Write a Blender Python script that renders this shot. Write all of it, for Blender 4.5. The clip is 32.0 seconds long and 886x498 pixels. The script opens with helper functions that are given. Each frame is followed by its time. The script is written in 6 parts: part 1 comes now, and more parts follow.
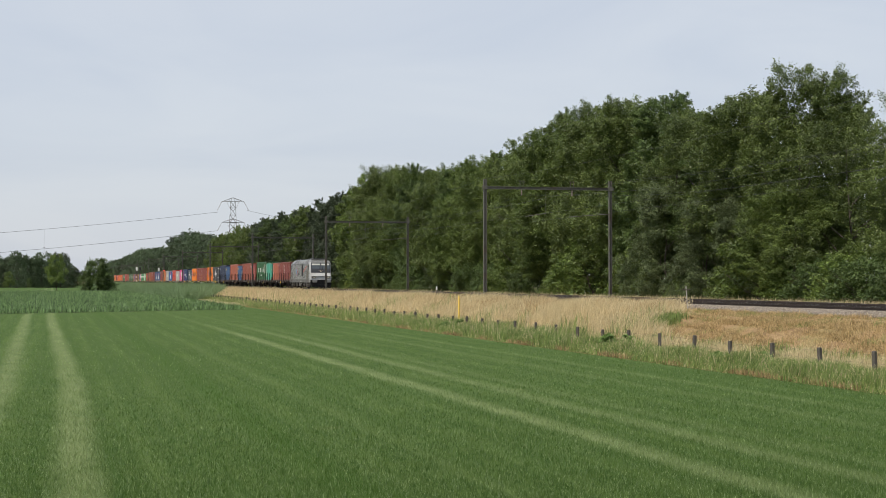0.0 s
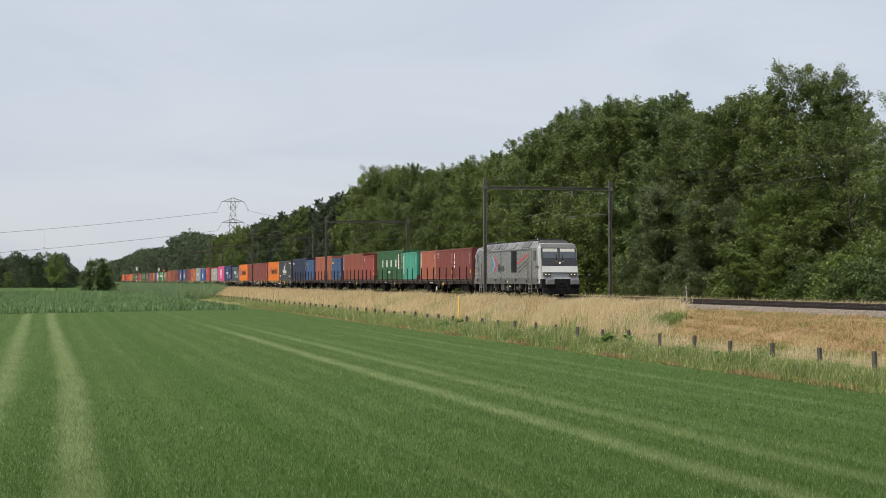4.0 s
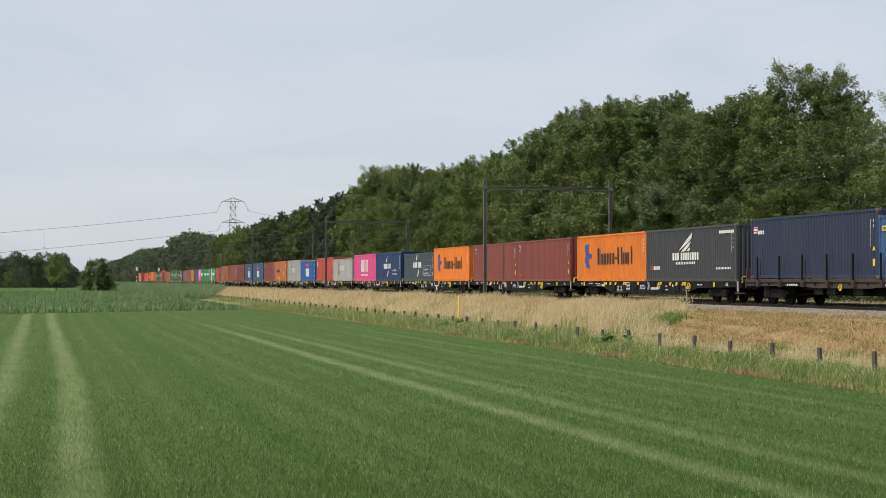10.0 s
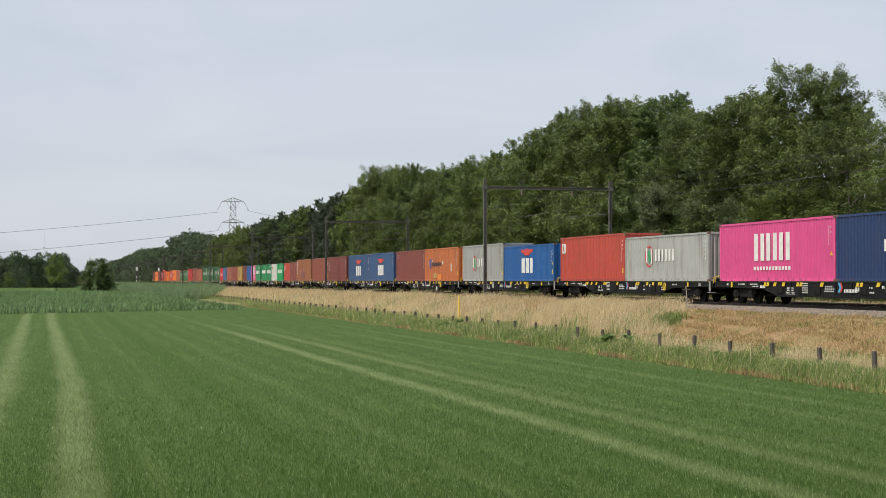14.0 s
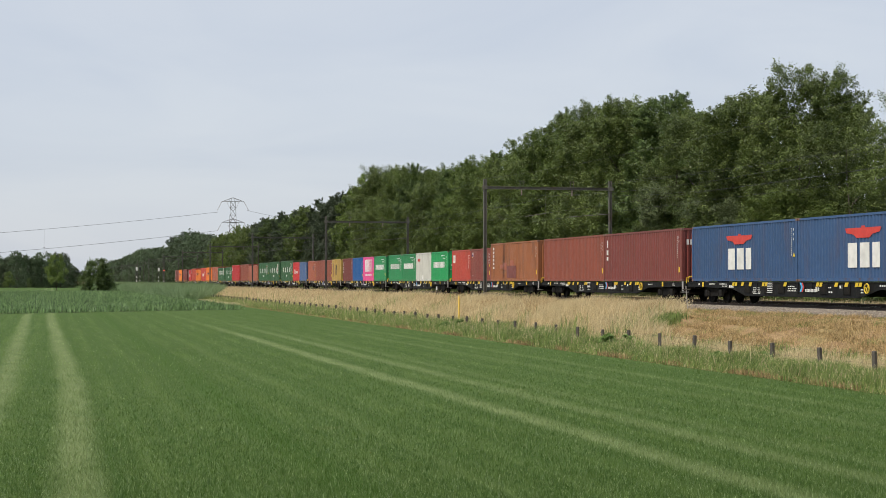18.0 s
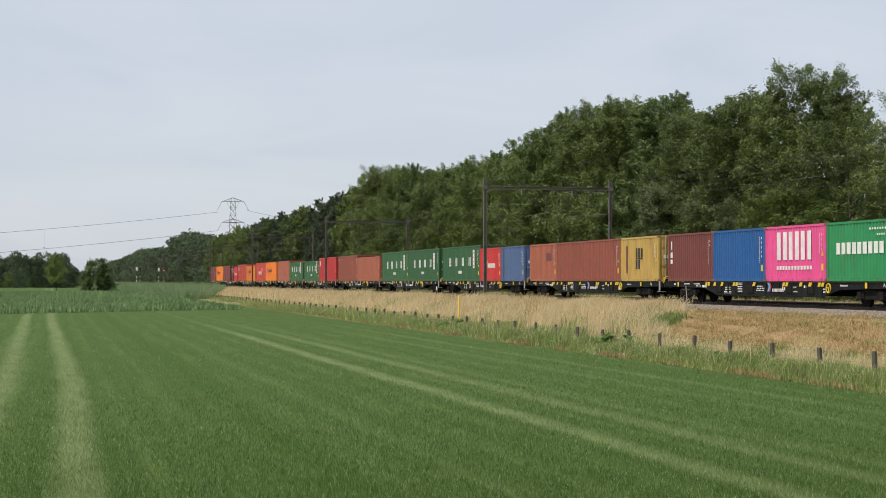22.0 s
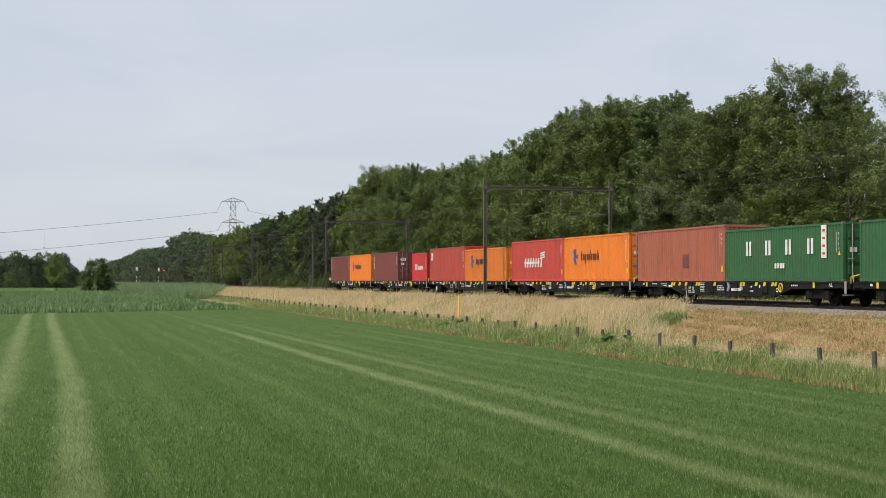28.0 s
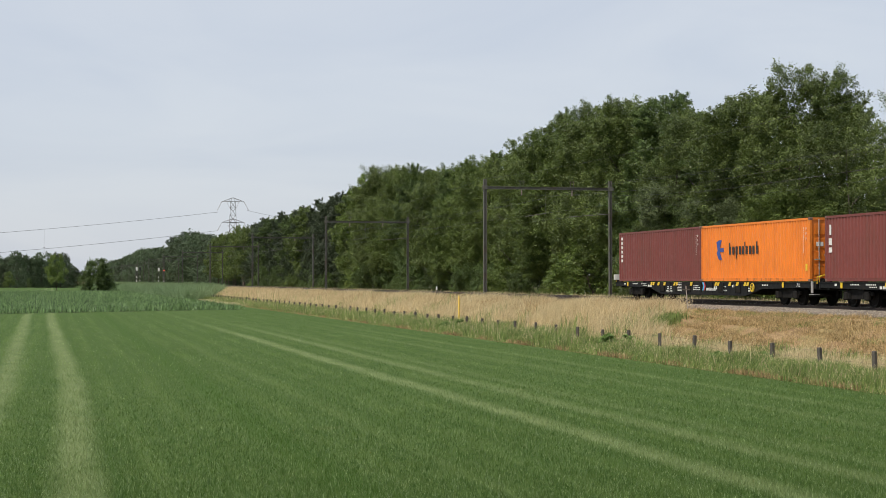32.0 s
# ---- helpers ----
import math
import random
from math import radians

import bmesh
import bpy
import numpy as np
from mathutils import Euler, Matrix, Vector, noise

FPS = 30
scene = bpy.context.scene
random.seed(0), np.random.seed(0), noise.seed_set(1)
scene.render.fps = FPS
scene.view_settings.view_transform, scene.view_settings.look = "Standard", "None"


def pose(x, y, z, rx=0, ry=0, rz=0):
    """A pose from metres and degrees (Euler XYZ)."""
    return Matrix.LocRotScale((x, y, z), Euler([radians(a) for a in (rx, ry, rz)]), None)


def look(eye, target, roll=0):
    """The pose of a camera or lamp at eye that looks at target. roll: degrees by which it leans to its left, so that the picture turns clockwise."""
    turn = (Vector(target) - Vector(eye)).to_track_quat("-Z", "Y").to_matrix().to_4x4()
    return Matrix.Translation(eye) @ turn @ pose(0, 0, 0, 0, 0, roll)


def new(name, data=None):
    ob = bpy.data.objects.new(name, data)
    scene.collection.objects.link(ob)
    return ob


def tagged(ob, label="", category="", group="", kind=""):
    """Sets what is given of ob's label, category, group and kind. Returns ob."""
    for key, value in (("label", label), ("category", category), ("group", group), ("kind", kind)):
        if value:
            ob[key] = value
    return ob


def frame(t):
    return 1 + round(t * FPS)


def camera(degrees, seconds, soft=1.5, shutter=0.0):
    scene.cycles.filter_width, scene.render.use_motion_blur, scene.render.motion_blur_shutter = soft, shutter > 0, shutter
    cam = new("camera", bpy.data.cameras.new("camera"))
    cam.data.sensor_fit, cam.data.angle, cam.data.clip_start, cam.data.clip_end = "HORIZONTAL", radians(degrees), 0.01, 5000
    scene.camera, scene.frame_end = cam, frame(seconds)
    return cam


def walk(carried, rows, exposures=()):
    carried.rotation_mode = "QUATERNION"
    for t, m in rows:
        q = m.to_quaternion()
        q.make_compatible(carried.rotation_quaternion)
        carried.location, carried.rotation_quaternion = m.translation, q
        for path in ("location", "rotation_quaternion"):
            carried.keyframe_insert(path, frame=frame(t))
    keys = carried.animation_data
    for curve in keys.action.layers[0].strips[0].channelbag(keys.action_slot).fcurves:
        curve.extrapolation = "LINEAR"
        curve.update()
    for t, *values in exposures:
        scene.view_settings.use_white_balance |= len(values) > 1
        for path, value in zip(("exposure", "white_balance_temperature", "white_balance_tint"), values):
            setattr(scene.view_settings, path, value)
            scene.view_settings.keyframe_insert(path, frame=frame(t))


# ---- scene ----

# ======== camera ========
EYE = 3.0
THETA = radians(13.93)          # the railway's direction lies this far to the side of the view
cam = camera(31.43, 32.0, soft=0.6)
_aim = (math.sin(THETA), math.cos(THETA), math.tan(radians(1.145)))
_view = look((0, 0, EYE), (_aim[0], _aim[1], EYE + _aim[2]))
walk(cam, [(0.0, _view), (32.0, _view)], exposures=[(0.0, 0.0), (32.0, 0.0)])

# plan: y runs along the railway, x across it, the camera at x = y = 0
RAIL = 1.86                     # top of rail
X_TRAIN = 34.22                 # centre of the nearer track, on which the train runs
X_OTHER = 38.20                 # centre of the empty track beyond it
PITCH = 25.9                    # length of a modern wagon over buffers
SPEED = 0.9687                  # wagons a second


LAG_T, LAG = (0, 8, 10, 12, 14, 16, 18, 20, 22, 24, 26, 28, 30, 32), (0, 0, 0.01, 0.07, 0.20, 0.38, 0.54, 0.61, 0.63, 0.60, 0.52, 0.42, 0.32, 0.24)    # the train slows a little


def train_y(index, t):
    """Where the far end of a load with that index in the train is at t seconds."""
    return PITCH * (index + 7.746 - SPEED * t) - 8.19 + float(np.interp(t, LAG_T, LAG))


# ======== world and light ========
SUN_EL, SUN_AZ = radians(56), radians(-112)   # azimuth from +y towards +x
world = bpy.data.worlds.new("world")
scene.world = world
world.use_nodes = True
_nt = world.node_tree
_sky = _nt.nodes.new("ShaderNodeTexSky")
_sky.sky_type = "NISHITA"
_sky.sun_disc = False
_sky.sun_elevation, _sky.sun_rotation = SUN_EL, SUN_AZ
_sky.air_density, _sky.dust_density, _sky.ozone_density = 1.0, 1.6, 2.0
_bg = _nt.nodes["Background"]
_bg.inputs["Strength"].default_value = 0.10
_haze = _nt.nodes.new("ShaderNodeMix")
_haze.data_type = "RGBA"
_haze.inputs["Factor"].default_value = 0.75
_haze.inputs["B"].default_value = (7.1, 7.55, 8.35, 1)
_cn = _nt.nodes.new("ShaderNodeTexNoise")
_cn.inputs["Scale"].default_value, _cn.inputs["Detail"].default_value, _cn.inputs["Distortion"].default_value = 5.0, 4.0, 0.6
_cm = _nt.nodes.new("ShaderNodeMapping")
_cm.inputs["Scale"].default_value = (1, 1, 3.5)
_nt.links.new(_nt.nodes.new("ShaderNodeTexCoord").outputs["Generated"], _cm.inputs["Vector"])
_nt.links.new(_cm.outputs[0], _cn.inputs["Vector"])
_cc = _nt.nodes.new("ShaderNodeMix")
_cc.data_type = "RGBA"
_cc.inputs["A"].default_value, _cc.inputs["B"].default_value = (6.75, 7.25, 8.2, 1), (7.5, 7.9, 8.6, 1)
_cr = _nt.nodes.new("ShaderNodeMapRange")
_cr.inputs[1].default_value, _cr.inputs[2].default_value = 0.35, 0.65
_nt.links.new(_cn.outputs["Fac"], _cr.inputs[0])
_nt.links.new(_cr.outputs[0], _cc.inputs["Factor"])
_nt.links.new(_cc.outputs["Result"], _haze.inputs["B"])
_nt.links.new(_sky.outputs["Color"], _haze.inputs["A"])
_nt.links.new(_haze.outputs["Result"], _bg.inputs["Color"])

sun = new("sun", bpy.data.lights.new("sun", "SUN"))
sun.data.energy, sun.data.angle, sun.data.color = 3.95, radians(1.0), (1.0, 0.92, 0.80)
_sd = Vector((math.sin(SUN_AZ) * math.cos(SUN_EL), math.cos(SUN_AZ) * math.cos(SUN_EL), math.sin(SUN_EL)))
sun.matrix_world = look(_sd * 100, (0, 0, 0))


# ======== materials ========
def material(name, colour, rough=0.6, metal=0.0, vary=0.2, scale=3.0, bump=0.0, bump_scale=40.0, dirt=None, dirt_amount=0.35,
             dirt_scale=0.7, streak=1.0, island=0.0, objects=0.0, spec=0.5, translucent=0.0, hue=None):
    """A surface: a base colour varied at two scales, with dirt of its own shape and fine relief."""
    m = bpy.data.materials.new(name)
    m.use_nodes = True
    nt = m.node_tree
    b = nt.nodes["Principled BSDF"]
    b.inputs["Roughness"].default_value, b.inputs["Metallic"].default_value = rough, metal
    b.inputs["Specular IOR Level"].default_value = spec
    co = nt.nodes.new("ShaderNodeTexCoord").outputs["Object"]

    def tex(s, detail, stretch=1.0):
        mp = nt.nodes.new("ShaderNodeMapping")
        mp.inputs["Scale"].default_value = (1, 1, stretch)
        nt.links.new(co, mp.inputs["Vector"])
        n = nt.nodes.new("ShaderNodeTexNoise")
        n.inputs["Scale"].default_value, n.inputs["Detail"].default_value = s, detail
        nt.links.new(mp.outputs[0], n.inputs["Vector"])
        return n.outputs["Fac"]

    def mix(a, bb, fac, mode="MIX"):
        x = nt.nodes.new("ShaderNodeMix")
        x.data_type, x.blend_type = "RGBA", mode
        for key, v in (("A", a), ("B", bb), ("Factor", fac)):
            if isinstance(v, tuple):
                x.inputs[key].default_value = v
            elif isinstance(v, float):
                x.inputs[key].default_value = v
            else:
                nt.links.new(v, x.inputs[key])
        return x.outputs["Result"]

    def ranged(v, lo, hi, a=0.0, c=1.0):
        r = nt.nodes.new("ShaderNodeMapRange")
        r.inputs[1].default_value, r.inputs[2].default_value = lo, hi
        r.inputs[3].default_value, r.inputs[4].default_value = a, c
        nt.links.new(v, r.inputs[0])
        return r.outputs[0]

    col = (*colour, 1.0)
    dark = tuple(c * (1 - vary) for c in colour) + (1.0,)
    lite = tuple(min(1, c * (1 + vary)) for c in colour) + (1.0,)
    out = mix(dark, lite, ranged(tex(scale, 6), 0.3, 0.7))
    out = mix(out, lite if hue is None else (*hue, 1.0), ranged(tex(scale * 0.13, 3), 0.45, 0.75, 0.0, 0.6))
    if island:
        g = nt.nodes.new("ShaderNodeNewGeometry").outputs["Random Per Island"]
        out = mix(out, mix(tuple(c * (1 - island) for c in colour) + (1.0,), tuple(min(1, c * (1 + island)) for c in (hue or colour)) + (1.0,), g), 0.65)
    if objects:
        o = nt.nodes.new("ShaderNodeObjectInfo").outputs["Random"]
        sh = nt.nodes.new("ShaderNodeHueSaturation")
        nt.links.new(out, sh.inputs["Color"])
        nt.links.new(ranged(o, 0, 1, 1 - objects, 1 + objects), sh.inputs["Value"])
        out = sh.outputs[0]
    if dirt:
        out = mix(out, (*dirt, 1.0), ranged(tex(dirt_scale, 8, streak), 0.52, 0.72, 0.0, dirt_amount))
    nt.links.new(out, b.inputs["Base Color"])
    nt.links.new(ranged(tex(scale * 2.1, 4), 0.3, 0.7, max(0.02, rough - 0.1), min(1, rough + 0.1)), b.inputs["Roughness"])
    if bump:
        bp = nt.nodes.new("ShaderNodeBump")
        bp.inputs["Strength"].default_value, bp.inputs["Distance"].default_value = bump, 0.02
        nt.links.new(tex(bump_scale, 6), bp.inputs["Height"])
        nt.links.new(bp.outputs[0], b.inputs["Normal"])
    if translucent:
        tr = nt.nodes.new("ShaderNodeBsdfTranslucent")
        nt.links.new(out, tr.inputs["Color"])
        ms = nt.nodes.new("ShaderNodeMixShader")
        ms.inputs[0].default_value = translucent
        nt.links.new(b.outputs[0], ms.inputs[1])
        nt.links.new(tr.outputs[0], ms.inputs[2])
        nt.links.new(ms.outputs[0], nt.nodes["Material Output"].inputs["Surface"])
    return m


RUST, GRIME = (0.10, 0.045, 0.025), (0.06, 0.055, 0.045)


SHADES = {}


def paint(name, colour, dirt=RUST, amount=0.3, rough=0.5):
    SHADES[name] = colour
    return material(name, colour, rough=rough, vary=0.07, scale=1.6, dirt=dirt, dirt_amount=amount, dirt_scale=1.4, streak=0.22, objects=0.12,
                    bump=0.04, bump_scale=25)


M = dict(
    red_brown=paint("red_brown_paint", (0.24, 0.064, 0.040)),
    dark_red=paint("dark_red_paint", (0.215, 0.053, 0.041)),
    maroon=paint("maroon_paint", (0.172, 0.042, 0.035)),
    orange_red=paint("orange_red_paint", (0.35, 0.105, 0.06)),
    brown_orange=paint("brown_orange_paint", (0.33, 0.12, 0.050), amount=0.5),
    orange=paint("orange_paint", (0.70, 0.188, 0.018), amount=0.15),
    worn_orange=paint("worn_orange_paint", (0.52, 0.155, 0.045), amount=0.45),
    navy=paint("navy_paint", (0.022, 0.032, 0.072), GRIME, 0.25),
    blue=paint("blue_paint", (0.036, 0.085, 0.195), RUST, 0.25),
    mid_blue=paint("mid_blue_paint", (0.012, 0.098, 0.31), GRIME, 0.15),
    dull_blue=paint("dull_blue_paint", (0.07, 0.12, 0.25), GRIME, 0.25),
    deep_blue=paint("deep_blue_paint", (0.014, 0.036, 0.115), GRIME, 0.15),
    slate=paint("slate_paint", (0.045, 0.065, 0.082), GRIME, 0.25),
    charcoal=paint("charcoal_paint", (0.05, 0.052, 0.058), GRIME, 0.3),
    pink=paint("pink_paint", (0.66, 0.075, 0.25), GRIME, 0.1),
    red=paint("red_paint", (0.40, 0.056, 0.036), RUST, 0.2),
    dusty_red=paint("dusty_red_paint", (0.25, 0.055, 0.047), amount=0.3),
    bright_red=paint("bright_red_paint", (0.46, 0.028, 0.030), RUST, 0.15),
    coral=paint("coral_paint", (0.50, 0.060, 0.042), RUST, 0.12),
    green=paint("green_paint", (0.026, 0.105, 0.036), RUST, 0.2),
    bright_green=paint("bright_green_paint", (0.016, 0.33, 0.100), RUST, 0.12),
    mid_green=paint("mid_green_paint", (0.022, 0.23, 0.080), RUST, 0.2),
    teal=paint("teal_paint", (0.055, 0.30, 0.215), RUST, 0.35),
    yellow=paint("yellow_paint", (0.46, 0.305, 0.080), RUST, 0.3),
    grey=paint("pale_grey_paint", (0.36, 0.37, 0.35), RUST, 0.35),
    cream=paint("off_white_paint", (0.55, 0.55, 0.50), RUST, 0.25),
    white=material("white_marking", (0.72, 0.72, 0.69), vary=0.1, dirt=GRIME, dirt_amount=0.2),
    black=material("black_marking", (0.02, 0.02, 0.022), vary=0.1),
    logo_blue=material("logo_blue", (0.03, 0.07, 0.30), vary=0.1),
    logo_red=material("logo_red", (0.55, 0.05, 0.04), vary=0.1),
    logo_cyan=material("logo_cyan", (0.06, 0.42, 0.75), vary=0.1),
    tag_yellow=material("tag_yellow", (0.72, 0.50, 0.03), vary=0.1, dirt=GRIME, dirt_amount=0.25),
    steel=material("worn_steel", (0.16, 0.14, 0.12), rough=0.55, metal=0.3, dirt=RUST, dirt_amount=0.5),
    castings=material("casting_steel", (0.17, 0.10, 0.075), rough=0.6, dirt=RUST, dirt_amount=0.6),
    wagon_black=material("wagon_black", (0.009, 0.0095, 0.010), rough=0.65, vary=0.2, dirt=(0.035, 0.03, 0.026), dirt_amount=0.3, dirt_scale=2, spec=0.2),
    wagon_brown=material("wagon_brown", (0.045, 0.034, 0.030), rough=0.7, vary=0.25, dirt=(0.10, 0.06, 0.04), dirt_amount=0.5, dirt_scale=2),
    board_red=material("end_board_red", (0.075, 0.030, 0.024), rough=0.7, vary=0.2, dirt=RUST, dirt_amount=0.5),
    wood=material("wagon_planks", (0.12, 0.09, 0.065), rough=0.8, vary=0.3),
    loco_grey=material("loco_grey", (0.168, 0.168, 0.157), rough=0.3, vary=0.04, dirt=(0.16, 0.15, 0.13), dirt_amount=0.12, streak=0.3),
    loco_white=material("loco_white", (0.78, 0.78, 0.76), rough=0.35, vary=0.05, dirt=(0.3, 0.29, 0.27), dirt_amount=0.25),
    loco_silver=material("loco_silver", (0.44, 0.445, 0.44), rough=0.35, metal=0.15, vary=0.05, dirt=(0.3, 0.29, 0.27), dirt_amount=0.2),
    loco_dark=material("loco_dark_grey", (0.105, 0.102, 0.094), rough=0.5, vary=0.1, dirt=GRIME, dirt_amount=0.4),
    loco_roof=material("loco_roof", (0.19, 0.195, 0.19), rough=0.5, vary=0.12, dirt=GRIME, dirt_amount=0.4),
    loco_black=material("loco_black", (0.010, 0.010, 0.011), rough=0.55, vary=0.2, spec=0.25),
    loco_mask=material("loco_mask", (0.035, 0.036, 0.040), rough=0.4, vary=0.15),
    castings_grey=material("step_steel", (0.24, 0.235, 0.22), rough=0.6, dirt=GRIME, dirt_amount=0.4),
    glass=material("dark_window_glass", (0.012, 0.014, 0.016), rough=0.08, vary=0.1, spec=0.35),
    windscreen=material("windscreen_glass", (0.07, 0.085, 0.095), rough=0.05, vary=0.1, spec=0.8),
    rail=material("rail_steel", (0.036, 0.023, 0.017), rough=0.6, metal=0.2, vary=0.2),
    rail_top=material("rail_running_surface", (0.45, 0.44, 0.42), rough=0.25, metal=0.9, vary=0.1),
    sleeper=material("concrete_sleeper", (0.06, 0.047, 0.038), rough=0.9, vary=0.25, bump=0.2),
    ballast=material("ballast_stone", (0.11, 0.09, 0.073), rough=0.95, vary=0.55, scale=14, bump=1.0, bump_scale=18, dirt=(0.09, 0.06, 0.045), dirt_amount=0.5),
    # rust stain, darkened further to hold the shadow under the train
    bed=material("rust_and_shadow_ballast", (0.036, 0.027, 0.021), rough=0.95, vary=0.5, scale=14, bump=1.0, bump_scale=18, dirt=(0.05, 0.034, 0.025), dirt_amount=0.5),
    stone=material("ballast_pieces", (0.205, 0.175, 0.14), rough=0.95, vary=0.3, island=0.85),
    bogie_black=material("bogie_grime", (0.013, 0.012, 0.011), rough=0.8, vary=0.2, dirt=(0.035, 0.028, 0.022), dirt_amount=0.35, dirt_scale=3, spec=0.15),
    mast=material("mast_steel", (0.105, 0.102, 0.088), rough=0.7, vary=0.25, dirt=RUST, dirt_amount=0.5),
    insulator=material("insulator_ceramic", (0.25, 0.20, 0.17), rough=0.3),
    wire=material("wire_metal", (0.04, 0.042, 0.045), rough=0.6),
    post_wood=material("weathered_post_wood", (0.085, 0.076, 0.064), rough=0.9, vary=0.3, scale=8, bump=0.5, bump_scale=30),
    post_yellow=material("marker_yellow", (0.80, 0.56, 0.12), rough=0.5, vary=0.08),
    bark=material("bark", (0.085, 0.07, 0.055), rough=0.95, vary=0.35, scale=4, bump=0.6, bump_scale=12),
    leaf_a=material("oak_leaves", (0.071, 0.108, 0.026), rough=0.5, vary=0.5, scale=1.6, island=0.3, hue=(0.158, 0.205, 0.046), objects=0.22, translucent=0.25, spec=0.4),
    leaf_b=material("poplar_leaves", (0.084, 0.132, 0.028), rough=0.5, vary=0.5, scale=1.6, island=0.3, hue=(0.180, 0.242, 0.050), objects=0.22, translucent=0.25, spec=0.4),
    leaf_c=material("shrub_leaves", (0.062, 0.104, 0.028), rough=0.5, vary=0.5, scale=1.3, island=0.3, hue=(0.118, 0.170, 0.044), objects=0.22, translucent=0.25, spec=0.4),
    # needle green lightened, with some distance haze put into the colour
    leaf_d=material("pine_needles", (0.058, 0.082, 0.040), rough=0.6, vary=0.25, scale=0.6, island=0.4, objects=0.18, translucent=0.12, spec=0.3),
    leaf_e=material("alder_leaves", (0.073, 0.109, 0.026), rough=0.5, vary=0.5, scale=1.6, island=0.3, hue=(0.158, 0.203, 0.048), objects=0.2, translucent=0.25, spec=0.4),
    leaf_g=material("ash_leaves", (0.057, 0.094, 0.026), rough=0.5, vary=0.35, scale=1.6, island=0.3, hue=(0.120, 0.172, 0.042), objects=0.18, translucent=0.25, spec=0.4),
    leaf_h=material("birch_leaves", (0.072, 0.102, 0.040), rough=0.5, vary=0.35, scale=1.6, island=0.3, hue=(0.140, 0.175, 0.066), objects=0.15, translucent=0.25, spec=0.4),
    # pale cool green: the haze over far trees is painted into this colour
    leaf_f=material("hazed_far_leaves", (0.085, 0.125, 0.062), rough=0.55, vary=0.3, scale=0.5, island=0.25, objects=0.18, translucent=0.2, spec=0.3),
    straw=material("dry_grass", (0.57, 0.46, 0.265), rough=0.8, vary=0.25, scale=0.7, island=0.5, hue=(0.70, 0.59, 0.37), translucent=0.3, spec=0.2),
    russet=material("russet_grass", (0.29, 0.19, 0.095), rough=0.85, vary=0.3, scale=0.7, island=0.5, hue=(0.50, 0.37, 0.20), translucent=0.3, spec=0.2),
    withered=material("withered_grass", (0.25, 0.17, 0.085), rough=0.85, vary=0.3, scale=0.9, island=0.7, hue=(0.36, 0.26, 0.13), spec=0.2),
    nettle=material("nettle_leaves", (0.17, 0.27, 0.08), rough=0.6, vary=0.3, scale=1.5, island=0.5, hue=(0.26, 0.36, 0.12), translucent=0.3, spec=0.25),
    galvanised=material("galvanised_steel", (0.42, 0.40, 0.38), rough=0.5, metal=0.4, dirt=RUST, dirt_amount=0.4),
    hay=material("mown_hay", (0.28, 0.20, 0.092), rough=0.85, vary=0.5, scale=2.6, island=0.85, hue=(0.47, 0.35, 0.18), spec=0.2),
    verge=material("verge_grass", (0.125, 0.215, 0.056), rough=0.7, vary=0.3, scale=0.9, island=0.6, hue=(0.27, 0.33, 0.11), translucent=0.3, spec=0.25),
    maize=material("maize_leaves", (0.060, 0.125, 0.042), rough=0.45, vary=0.2, scale=0.4, island=0.85, hue=(0.20, 0.31, 0.12), translucent=0.2, spec=0.35),
    reed=material("reed_leaves", (0.20, 0.285, 0.14), rough=0.6, vary=0.35, scale=0.25, island=0.6, translucent=0.2, spec=0.3),
)


# ======== mesh helpers ========
def mesh_of(bm, name, mats):
    me = bpy.data.meshes.new(name)
    bm.to_mesh(me)
    bm.free()
    for m in mats if isinstance(mats, (list, tuple)) else [mats]:
        me.materials.append(m)
    return me


def part(name, data, mat=None, parent=None, label="", at=None):
    """One mesh object under a thing or a part. data: a bmesh, or a mesh that several parts share."""
    me = mesh_of(data, name, mat) if isinstance(data, bmesh.types.BMesh) else data
    ob = new(name, me)
    if parent is not None:
        ob.parent = parent
    if at is not None:
        ob.matrix_basis = at if isinstance(at, Matrix) else Matrix.Translation(at)
    return tagged(ob, label=label)


def box(bm, x0, x1, y0, y1, z0, z1, bevel=0.0):
    v = [bm.verts.new((x, y, z)) for x in (x0, x1) for y in (y0, y1) for z in (z0, z1)]
    fs = [bm.faces.new([v[i] for i in q]) for q in ((0, 1, 3, 2), (4, 6, 7, 5), (0, 4, 5, 1), (2, 3, 7, 6), (0, 2, 6, 4), (1, 5, 7, 3))]
    if bevel:
        bmesh.ops.bevel(bm, geom=list({e for f in fs for e in f.edges}), offset=bevel, segments=1, affect="EDGES")
    return bm


def boxm(*a, bevel=0.0):
    return box(bmesh.new(), *a, bevel=bevel)


def tube(bm, a, b, r0, r1=None, n=8, cap=True):
    a, b = Vector(a), Vector(b)
    r1 = r0 if r1 is None else r1
    q = (b - a).to_track_quat("Z", "Y")
    ring = [[bm.verts.new(p + q @ Vector((r * math.cos(2 * math.pi * i / n), r * math.sin(2 * math.pi * i / n), 0))) for i in range(n)] for p, r in ((a, r0), (b, r1))]
    for i in range(n):
        bm.faces.new((ring[0][i], ring[0][(i + 1) % n], ring[1][(i + 1) % n], ring[1][i]))
    if cap:
        bm.faces.new(ring[0][::-1])
        bm.faces.new(ring[1])
    return bm


def tubem(*a, **k):
    return tube(bmesh.new(), *a, **k)


